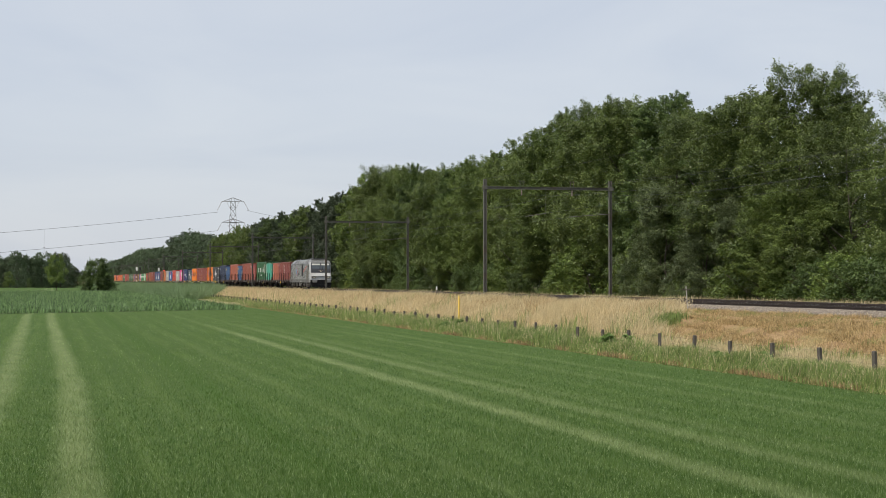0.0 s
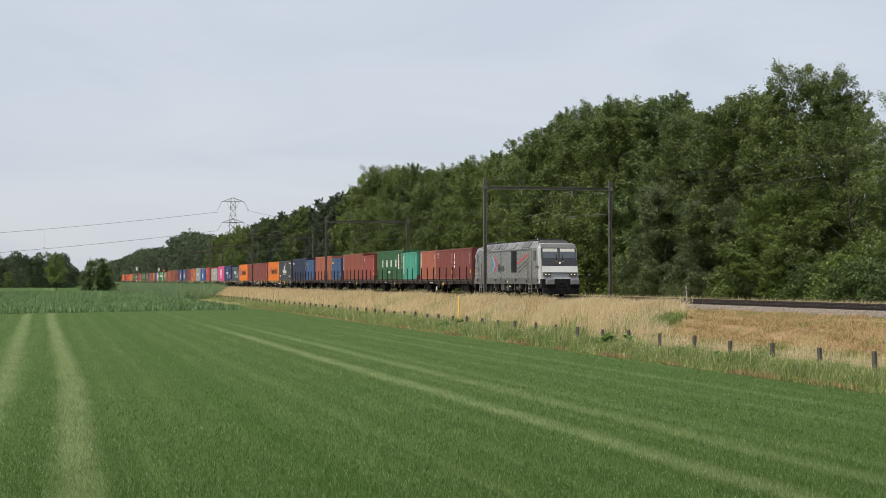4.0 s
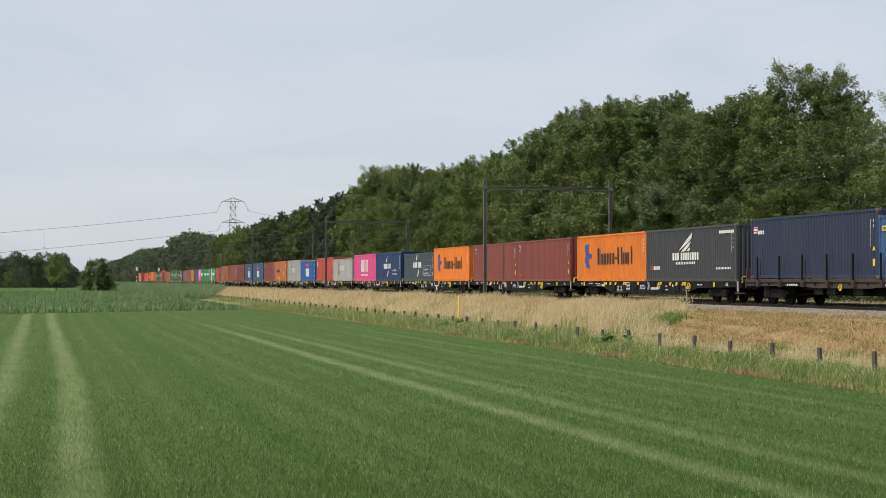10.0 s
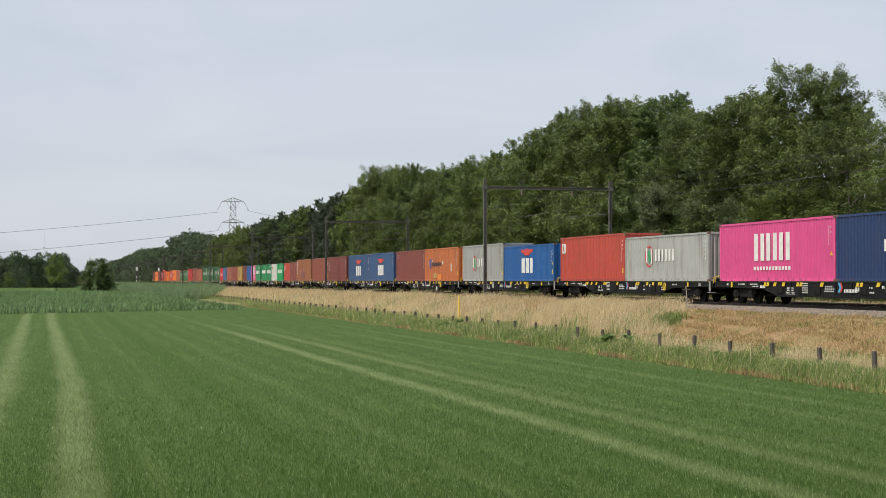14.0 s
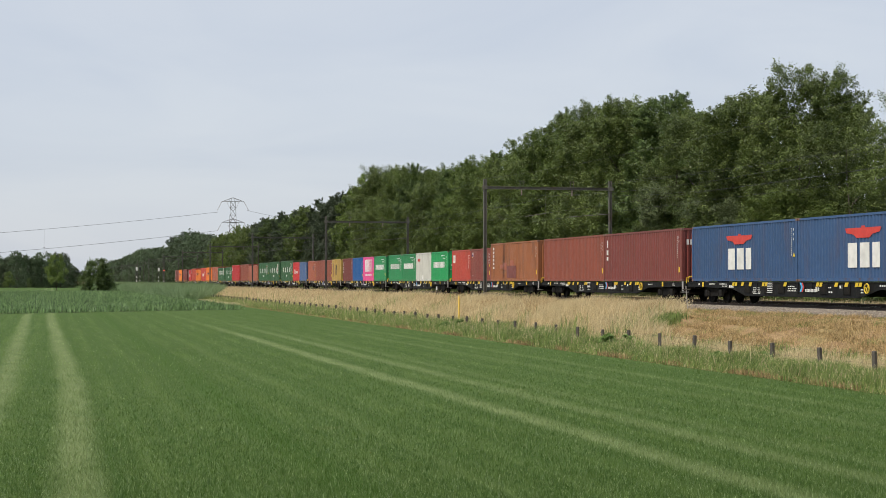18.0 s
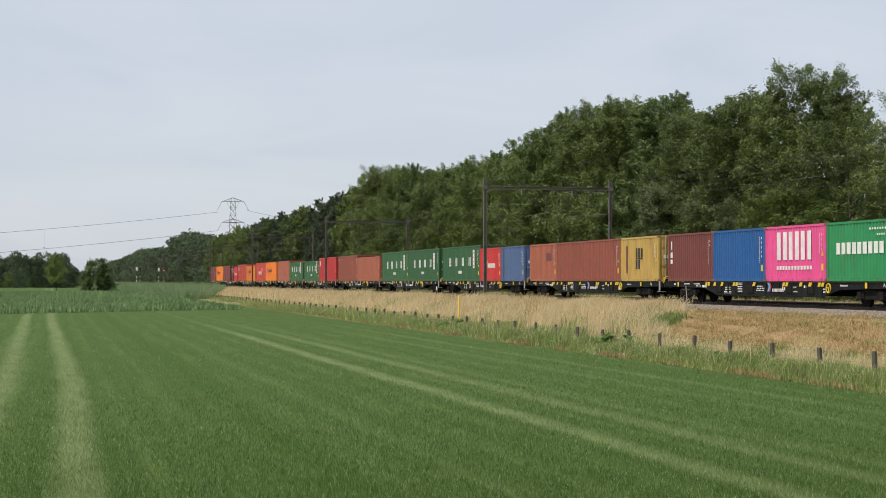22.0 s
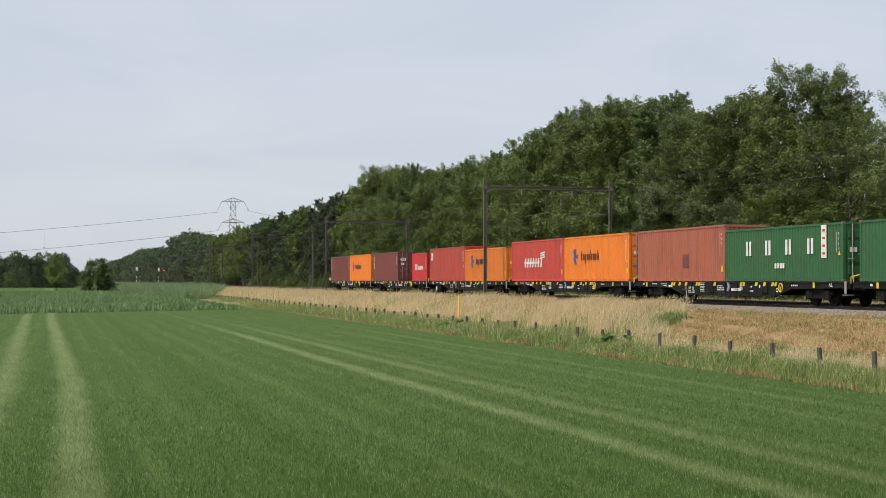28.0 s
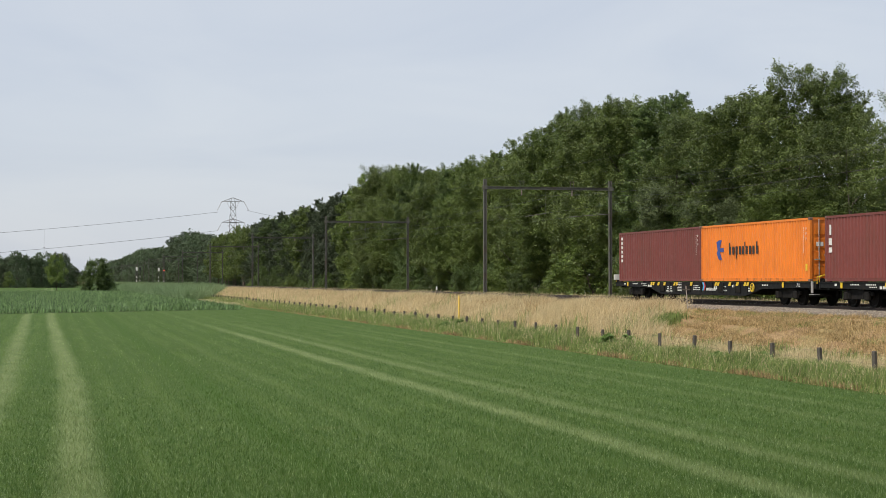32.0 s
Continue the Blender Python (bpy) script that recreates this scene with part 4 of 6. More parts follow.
TRAIN = [
    (1.916, "old", [("orange_red", L20, STD, "upright", 0), ("dark_red", L20, STD, "small_plate", 0), ("maroon", L20, STD, "upright_numerals", 0)]),
    (2.684, "old", [("green", L40, HC, "four_letters", D), ("teal", L20, STD, "code_panel", 0)]),
    (3.458, "old", [("red_brown", L40, HC, "upright", 0), ("dusty_red", L20, STD, "small_plate", 0)]),
    (4.226, "old", [("orange_red", L40, HC, "", 0), ("blue", L20, STD, "yellow_plate", 0)]),
    (4.991, "old", [("navy", L40, HC, "flag", 0), ("blue", L20, STD, "yellow_plate", 0)]),
    (6, "new", [("orange", L40, HC, "crest_big", 0), ("charcoal", L40, HC, "sail", 0)]),
    (7, "new", [("dark_red", L40, HC, "small_plate", 0), ("dark_red", L40, HC, "small_plate", 0)]),
    (8, "new", [("slate", L40, STD, "two_arcs_box", 0), ("orange", L40, HC, "crest_big", 0)]),
    (9, "new", [("pink", L40, HC, "ring_one", 0), ("deep_blue", L40, HC, "two_arcs", 0)]),
    (10, "new", [("red", L40, HC, "corner_block", 0), ("grey", L40, STD, "emblem_text", 0)]),
    (11, "new", [("grey", L40, HC, "emblem_text", 0), ("mid_blue", L40, STD, "eagle", 0)]),
    (12, "new", [("dark_red", L40, HC, "small_plate", 0), ("worn_orange", L40, HC, "smeared", 0)]),
    (13, "new", [("blue", L40, HC, "eagle", 0), ("blue", L40, HC, "eagle", 0)]),
    (14, "new", [("red_brown", L40, HC, "", 0), ("maroon", L40, HC, "upright_numerals", 0)]),
    (15, "new", [("red", L20, STD, "corner_block", 0), ("dark_red", L20, STD, "small_plate", 0), ("brown_orange", L40, HC, "patch", 0)]),
    (16, "new", [("mid_green", L20, STD, "wide_text", D), ("mid_green", L20, STD, "wide_text", D), ("cream", L20, STD, "red_word", 0), ("bright_green", L20, STD, "wide_text", D)]),
    (17, "new", [("maroon", L20, STD, "upright_numerals", 0), ("mid_blue", L20, STD, "", 0), ("pink", L20, STD, "ring_one", 0), ("mid_green", L20, STD, "wide_text", D)]),
    (18, "new", [("orange_red", L20, STD, "dark_patch", 0), ("red_brown", L40, STD, "", 0), ("yellow", L20, STD, "stacked", D)]),
    (19, "new", [("green", L40, HC, "four_letters", 0), ("bright_red", L20, STD, "two_word", 0), ("dull_blue", L20, STD, "", D)]),
    (20, "new", [("green", L40, HC, "four_letters", 0), ("green", L40, HC, "four_letters", D)]),
    (21, "new", [("red_brown", L40, HC, "small_plate", 0), ("orange_red", L40, STD, "", D)]),
    (22, "new", [("green", L40, STD, "four_letters", 0), ("bright_red", L40, HC, "corner_block", D)]),
    (23, "new", [("orange_red", L40, HC, "dark_patch", 0), ("green", L40, STD, "four_letters", D)]),
    (24, "new", [("coral", L40, HC, "speed_text", 0), ("orange", L40, HC, "crest", D)]),
    (25, "new", [("red", L40, HC, "corner_block", 0), ("orange", L40, STD, "crest", D)]),
    (26, "gap", [("maroon", L40, HC, "upright_numerals", D), ("bright_red", L20, STD, "two_word", D)]),
    (27, "new", [("maroon", L40, HC, "upright", 0), ("orange", L40, HC, "crest", D)]),
]
FLOOR = {"new": 1.085, "gap": 1.085, "old": 1.235}    # loading height over the rail


def load_train():
    for index, kind, loads in TRAIN:
        off = 0.0
        for k, (c, length, h, liv, doors) in enumerate(loads):
            size = "forty-foot" if length > 8 else "twenty-foot"
            if kind == "gap" and k == 1:
                off = 24.55 - L20
            label = f"{NAMES[c]} {size} container {LIVERY[liv]}"
            ob = container(c, length, h, liv, label, bool(doors), end_text=c == "maroon")
            ob.location = (X_TRAIN, train_y(index, 0) - off, RAIL + FLOOR[kind])
            MOVERS.append((ob, index, off, FLOOR[kind]))
            off += length + (0.035 if kind == "old" else 0.09 if length > 8 else 0.05)


# ======== wagons ========
def wheel_mesh():
    bm = bmesh.new()
    n = 24
    prof = [(0.0, 0.05), (0.10, 0.09), (0.16, 0.03), (0.36, 0.02), (0.40, 0.07), (0.46, 0.07), (0.46, -0.05), (0.49, -0.055), (0.49, -0.075), (0.38, -0.07), (0.0, -0.06)]
    rings = [[bm.verts.new((-d, r * math.cos(2 * math.pi * i / n), r * math.sin(2 * math.pi * i / n))) for i in range(n)] if r else [bm.verts.new((-d, 0, 0))] for r, d in prof]
    for a, b in zip(rings, rings[1:]):
        for i in range(n):
            j = (i + 1) % n
            vs = [a[0] if len(a) == 1 else a[i], b[0] if len(b) == 1 else b[i], b[0] if len(b) == 1 else b[j], a[0] if len(a) == 1 else a[j]]
            vs = list(dict.fromkeys(vs))
            if len(vs) > 2:
                bm.faces.new(vs)
    bmesh.ops.recalc_face_normals(bm, faces=bm.faces)
    return mesh_of(bm, "wheel", M["bogie_black"])


def bogie(parent, y, base, mat, x_side=1.0):
    """A two-axle bogie with its centre at y; base: axle spacing."""
    fr = bmesh.new()
    for s in (-1, 1):
        pts = [(-base / 2 - 0.35, 0.52), (-base / 2 - 0.35, 0.66), (-0.55, 0.74), (0.55, 0.74), (base / 2 + 0.35, 0.66), (base / 2 + 0.35, 0.52), (0.5, 0.34), (-0.5, 0.34)]
        p = prism(pts, s * x_side - 0.06, s * x_side + 0.06)
        for f in p.faces:
            fr.faces.new([fr.verts.new(v.co) for v in f.verts])
        p.free()
    box(fr, -0.95, 0.95, -0.25, 0.25, 0.5, 0.8)
    b = part("bogie", fr, M["bogie_black"] if mat is not M["loco_dark"] else mat, parent, "grimy steel bogie frame", at=(0, y, 0))
    mat = M["bogie_black"] if mat is not M["loco_dark"] else mat
    wm = cached("wheel", wheel_mesh)
    ax = cached("axle", lambda: mesh_of(tubem((-0.7, 0, 0), (0.7, 0, 0), 0.08), "axle", M["wagon_brown"]))
    bx = cached(("axle_box", mat.name), lambda: mesh_of(boxm(-0.09, 0.09, -0.17, 0.17, -0.16, 0.2, bevel=0.04), "axle_box", mat))
    sp = cached(("spring", mat.name), lambda: mesh_of(tubem((0, 0, 0.36), (0, 0, 0.62), 0.09, n=10), "spring", mat))
    for a in (-base / 2, base / 2):
        part("axle", ax, parent=b, at=(0, a, 0.46))
        for s in (-1, 1):
            part("wheel", wm, parent=b, at=Matrix.Translation((s * 0.755, a, 0.46)) @ (pose(0, 0, 0) if s < 0 else pose(0, 0, 0, 0, 0, 180)))
            part("axle_box", bx, parent=b, at=(s * (x_side + 0.09), a, 0.46))
            part("spring", sp, parent=b, at=(s * (x_side + 0.07), a + (0.28 if a < 0 else -0.28), 0))
    return b


def buffers(parent, y, face, mat):
    bf = cached(("buffer", mat.name), lambda: mesh_of(tube(tubem((0, 0, 0), (0, 0.45, 0), 0.1, n=12), (0, 0.45, 0), (0, 0.5, 0), 0.23, n=16), "buffer", mat))
    for s in (-0.875, 0.875):
        part("buffer", bf, parent=parent, at=Matrix.Translation((s, y, 1.02)) @ pose(0, 0, 0, 0, 0, 0 if face > 0 else 180))
    part("coupling", cached("coupling", lambda: mesh_of(tube(boxm(-0.08, 0.08, 0, 0.35, 0.9, 1.1), (0, 0.35, 0.95), (0, 0.6, 0.7), 0.035), "coupling", M["steel"])), parent=parent, at=Matrix.Translation((0, y, 0)) @ pose(0, 0, 0, 0, 0, 0 if face > 0 else 180))


def new_wagon(index, variant):
    """A modern black container wagon; the load's far end is at y = 0."""
    ob = new("container_wagon")
    mat = M["wagon_black"]
    ya, yb = 0.45, -25.0            # ends of the frame

    def sill(s):
        pts = [(ya, 1.02), (ya, 0.82), (ya - 1.0, 0.80), (-5.0, 0.74), (-6.6, 0.41), (-17.95, 0.41), (-19.55, 0.74), (yb + 1.0, 0.80), (yb, 0.82), (yb, 1.02)]
        return prism(pts, s * 1.2 - 0.03, s * 1.2 + 0.03)

    for s in (-1, 1):
        part("side_sill", cached(("sill", s), lambda: mesh_of(sill(s), "side_sill", mat)), parent=ob, label="black fish-bellied side beam")
        part("top_flange", cached(("flange", s), lambda: mesh_of(boxm(s * 1.14 - 0.12, s * 1.14 + 0.12, yb, ya, 1.02, 1.06), "top_flange", mat)), parent=ob)
    part("bottom_flange", cached("bottom_flange", lambda: mesh_of(boxm(-1.30, -1.1, -17.9, -6.65, 0.385, 0.41), "bottom_flange", M["bogie_black"])), parent=ob)
    for k, u in enumerate((6.95, 9.1, 10.6, 14.75, 16.9)):
        part("pocket_box", cached("pocket_box", lambda: mesh_of(boxm(-1.275, -1.235, -0.28, 0.28, 0.52, 0.98, bevel=0.02), "pocket_box", M["bogie_black"])), parent=ob, at=(0, -u, 0))
    part("centre_beam", cached("centre_beam", lambda: mesh_of(boxm(-0.3, 0.3, yb + 0.1, ya - 0.1, 0.7, 1.0), "centre_beam", mat)), parent=ob)
    cross = cached("cross_beam", lambda: mesh_of(boxm(-1.16, 1.16, -0.1, 0.1, 0.72, 1.0), "cross_beam", mat))
    for k in range(9):
        part("cross_beam", cross, parent=ob, at=(0, -0.2 - k * 3.02, 0))
    # upright ribs on the side beam
    rib = cached("rib", lambda: mesh_of(boxm(-1.27, -1.23, -0.05, 0.05, 0.52, 1.01), "rib", mat))
    for k in range(9):
        part("rib", rib, parent=ob, at=(0, -6.6 - k * 1.42, 0))
    end = cached("end_beam", lambda: mesh_of(boxm(-1.25, 1.25, -0.08, 0.08, 0.78, 1.06, bevel=0.01), "end_beam", mat))
    step = cached("end_step", lambda: mesh_of(box(boxm(-1.34, -1.30, -0.08, 0.08, 0.58, 1.10), -1.36, -1.05, -0.22, 0.22, 0.50, 0.53), "end_step", M["galvanised"]))
    for y, f in ((ya, 1), (yb, -1)):
        part("end_beam", end, parent=ob, at=(0, y, 0))
        buffers(ob, y, f, mat)
        if f < 0:
            part("end_step", step, parent=ob, at=(0, y - f * 0.12, 0), label="galvanised shunter step")
        part("grab_rail", cached("grab_rail", lambda: mesh_of(tube(tube(tubem((-1.2, 0, 1.0), (-1.2, 0, 1.3), 0.02, n=6), (-1.2, 0, 1.3), (-0.75, 0, 1.42), 0.02, n=6), (-0.75, 0, 1.42), (-0.7, 0, 1.0), 0.02, n=6), "grab_rail", M["tag_yellow"])), parent=ob, at=(0, y + f * 0.12, 0), label="yellow brake-hose bracket")
    bogie(ob, -2.6, 1.8, mat)
    bogie(ob, -21.95, 1.8, mat)
    # folding container pins with hazard-yellow plates
    tag = cached("pin_plate", lambda: mesh_of(marks_mesh([((0.0, 0.87), (0.24, 0.87), (0.34, 1.05), (0.10, 1.05)), ((0.32, 0.87), (0.56, 0.87), (0.66, 1.05), (0.42, 1.05))], -1.286), "pin_plate", M["tag_yellow"]))
    one = cached("pin_plate_single", lambda: mesh_of(marks_mesh([((0.0, 0.87), (0.28, 0.87), (0.38, 1.05), (0.10, 1.05))], -1.286), "pin_plate", M["tag_yellow"]))
    for u, m in ((5.2, tag), (6.25, one), (7.15, one), (8.6, tag), (10.9, one), (14.1, tag), (15.8, one), (16.7, one), (17.6, tag)):
        part("pin_plate", m, parent=ob, at=(0, -u, 0), label="yellow hazard plate")
    for u in (1.6, 21.9):
        part("lever", cached("lever", lambda: mesh_of(boxm(-1.30, -1.27, -0.09, 0.09, 0.8, 1.05, bevel=0.02), "lever", M["tag_yellow"])), parent=ob, at=(0, -u, 0), label="yellow release lever")
    hw = cached("handwheel", lambda: handwheel_mesh())
    part("handwheel", hw, parent=ob, at=(-1.33, -18.7, 0.8), label="yellow brake handwheel")
    ladder = bmesh.new()
    for k in range(6):
        box(ladder, -1.285, -1.275, -9.75, -9.2, 0.57 + 0.085 * k, 0.60 + 0.085 * k)
    part("data_panel", cached("data_panel", lambda: mesh_of(ladder, "data_panel", M["white"])), parent=ob, label="white lined data panel")
    texts = bars(2.3, 3.1, 0.93, 0.99, 6) + bars(3.6, 4.5, 0.93, 0.99, 6) + bars(3.9, 4.6, 0.83, 0.88, 4) + bars(7.6, 8.3, 0.66, 0.72, 5) + bars(7.6, 8.3, 0.76, 0.82, 5) + bars(11.3, 12.2, 0.74, 0.79, 5) + bars(11.3, 12.0, 0.84, 0.89, 4)
    texts += [(4.75, 0.78, 4.95, 0.9), (5.0, 0.78, 5.3, 0.9), (0.9, 0.9, 1.1, 1.0)] + bars(7.55, 8.35, 0.5, 0.53, 1, 1.0) + bars(7.5, 8.4, 0.56, 0.61, 7) + bars(11.25, 12.15, 0.64, 0.69, 6) + bars(15.1, 15.6, 0.6, 0.66, 3) + bars(15.1, 15.5, 0.8, 0.86, 2) + bars(17.9, 18.3, 0.6, 0.66, 3) + bars(17.9, 18.3, 0.72, 0.78, 3)
    texts += bars(14.0, 14.4, 0.68, 0.85, 2) + bars(16.2, 16.6, 0.8, 0.92, 2) + bars(19.6, 20.3, 0.88, 0.95, 4)
    part("side_marks", cached("side_marks", lambda: mesh_of(marks_mesh(texts, -1.238), "side_marks", M["white"])), parent=ob, label="white wagon data marks")
    part("lettering", cached(("XL",), lambda: words_mesh("XL", 23.2, 0.86, 0.3, -1.24)), parent=ob, label="white painted letters")
    part("emblem", cached("emblem_c", lambda: mesh_of(marks_mesh([((12.55, 0.62), (12.7, 0.62), (12.85, 0.84), (12.7, 1.04), (12.55, 1.04), (12.7, 0.84))], -1.286), "emblem", M["logo_cyan"])), parent=ob)
    part("emblem", cached("emblem_r", lambda: mesh_of(marks_mesh([((12.72, 0.62), (12.85, 0.62), (13.0, 0.84), (12.85, 1.04), (12.72, 1.04), (12.87, 0.84))], -1.287), "emblem", M["logo_red"])), parent=ob)
    part("name_marks", cached("name_marks", lambda: mesh_of(marks_mesh(bars(13.1, 14.3, 0.62, 0.76, 9, 0.65), -1.286), "name_marks", M["white"])), parent=ob)
    part("brake_tank", cached("brake_tank", lambda: mesh_of(tubem((-0.75, -0.6, 0.62), (-0.75, 0.6, 0.62), 0.18, n=12), "brake_tank", mat)), parent=ob, at=(0, -8.4 if variant else -15.5, 0))
    part("brake_box", cached("brake_box", lambda: mesh_of(boxm(-1.0, -0.7, -0.35, 0.35, 0.55, 0.9, bevel=0.03), "brake_box", M["bogie_black"])), parent=ob, at=(0, -11.2, 0))
    if index == 27:
        for s in (-1, 1):
            part("tail_plate", boxm(s * 1.18 - 0.17, s * 1.18 + 0.17, 0.5, 0.6, 1.18, 1.5, bevel=0.01), M["white"], ob, "white reflecting tail plate")
            part("tail_mark", boxm(s * 1.18 - 0.17, s * 1.18 + 0.17, 0.6, 0.605, 1.26, 1.42), M["logo_red"], ob)
    ob.location = (X_TRAIN, train_y(index, 0), RAIL)
    MOVERS.append((ob, index, 0.0, 0.0))
    return tagged(ob, "long black bogie container wagon with yellow pin plates", "wagon", "wagons of the train")


def handwheel_mesh():
    bm = bmesh.new()
    n = 18
    for i in range(n):
        a, b = 2 * math.pi * i / n, 2 * math.pi * (i + 1) / n
        tube(bm, (0, 0.2 * math.cos(a), 0.2 * math.sin(a)), (0, 0.2 * math.cos(b), 0.2 * math.sin(b)), 0.028, n=5, cap=False)
    for k in range(3):
        a = 2 * math.pi * k / 3 + 0.3
        tube(bm, (0, 0, 0), (0, 0.2 * math.cos(a), 0.2 * math.sin(a)), 0.022, n=5, cap=False)
    return mesh_of(bm, "handwheel", M["tag_yellow"])


def old_wagon(index):
    """An older flat wagon with steel side stakes."""
    ob = new("stake_wagon")
    mat = M["wagon_brown"]
    ya, yb = 0.38, -18.62
    for s in (-1, 1):
        pts = [(ya, 1.06), (ya, 0.88), (-5.6, 0.88), (-6.6, 0.80), (-11.6, 0.80), (-12.6, 0.88), (yb, 0.88), (yb, 1.06)]
        part("side_sill", cached(("old_sill", s), lambda: mesh_of(prism(pts, s * 1.22 - 0.04, s * 1.22 + 0.04), "side_sill", mat)), parent=ob)
    part("deck", cached("old_deck", lambda: mesh_of(boxm(-1.3, 1.3, yb, ya, 1.06, 1.215), "deck", M["wood"])), parent=ob, label="weathered plank deck")
    part("centre_beam", cached("old_centre", lambda: mesh_of(boxm(-0.28, 0.28, yb + 0.1, ya - 0.1, 0.7, 1.05), "centre_beam", mat)), parent=ob)
    stake = cached("stake", lambda: mesh_of(prism([(-0.042, 0.88), (0.042, 0.88), (0.022, 2.28), (-0.022, 2.28)], -0.04, 0.04), "stake", M["wagon_black"]))
    pocket = cached("stake_pocket", lambda: mesh_of(boxm(-0.08, 0.08, -0.11, 0.11, 0.84, 1.16, bevel=0.01), "stake_pocket", mat))
    for k in range(8):
        y = -1.1 - k * 2.32
        for s in (-1, 1):
            part("stake", stake, parent=ob, at=(s * 1.38, y, 0), label="dark steel side stake")
            part("stake_pocket", pocket, parent=ob, at=(s * 1.34, y, 0))
    for y, f in ((ya, 1), (yb, -1)):
        part("end_board", cached("end_board", lambda: mesh_of(boxm(-1.28, 1.28, -0.05, 0.05, 1.1, 1.68, bevel=0.01), "end_board", M["board_red"])), parent=ob, at=(0, y, 0), label="low dark red steel end board")
        part("end_beam", cached("old_end", lambda: mesh_of(boxm(-1.3, 1.3, -0.06, 0.06, 0.8, 1.06), "end_beam", mat)), parent=ob, at=(0, y, 0))
        buffers(ob, y, f, mat)
    bogie(ob, -2.4, 1.8, mat)
    bogie(ob, -15.84, 1.8, mat)
    for s in (-1, 1):
        part("inner_beam", cached(("inner_beam", s), lambda: mesh_of(prism([(-4.6, 0.86), (-6.4, 0.48), (-11.8, 0.48), (-13.6, 0.86)], s * 0.55 - 0.03, s * 0.55 + 0.03), "inner_beam", M["bogie_black"])), parent=ob)
    for k in range(12):
        part("tie_ring", cached("tie_ring", lambda: mesh_of(boxm(-1.31, -1.27, -0.04, 0.04, 0.93, 1.03, bevel=0.01), "tie_ring", M["bogie_black"])), parent=ob, at=(0, -0.6 - k * 1.55, 0))
    for u in (6.8, 8.0, 10.4):
        part("box", cached("under_box", lambda: mesh_of(boxm(-1.15, -0.75, -0.4, 0.4, 0.5, 0.86, bevel=0.03), "equipment_box", M["wagon_black"])), parent=ob, at=(0, -u, 0), label="dark equipment box under the frame")
    part("handwheel", cached("handwheel", handwheel_mesh), parent=ob, at=Matrix.Translation((-1.34, -9.2, 0.84)) @ Matrix.Diagonal((0.7, 0.7, 0.7, 1)), label="yellow brake handwheel")
    part("side_marks", cached("old_marks", lambda: mesh_of(marks_mesh(bars(4.0, 5.1, 0.9, 0.98, 6) + bars(12.4, 13.0, 0.9, 0.98, 4), -1.268), "side_marks", M["white"])), parent=ob)
    part("plank_edge", cached("plank_edge", lambda: mesh_of(boxm(-1.32, -1.28, yb, ya, 1.07, 1.20), "plank_edge", mat)), parent=ob)
    ob.location = (X_TRAIN, train_y(index, 0), RAIL)
    MOVERS.append((ob, index, 0.0, 0.0))
    return tagged(ob, "brown flat wagon with upright steel stakes", "wagon", "wagons of the train")


def build_wagons():
    for k, (index, kind, loads) in enumerate(TRAIN):
        (old_wagon(index) if kind == "old" else new_wagon(index, k % 2))


load_train()
build_wagons()

# ======== locomotive ========
def loft(sections):
    """A closed hull through rings of equal length."""
    bm = bmesh.new()
    rings = [[bm.verts.new(p) for p in s] for s in sections]
    n = len(rings[0])
    for a, b in zip(rings, rings[1:]):
        for i in range(n):
            bm.faces.new((a[i], a[(i + 1) % n], b[(i + 1) % n], b[i]))
    bm.faces.new(rings[0][::-1])
    bm.faces.new(rings[-1])
    bmesh.ops.recalc_face_normals(bm, faces=bm.faces)
    return bm


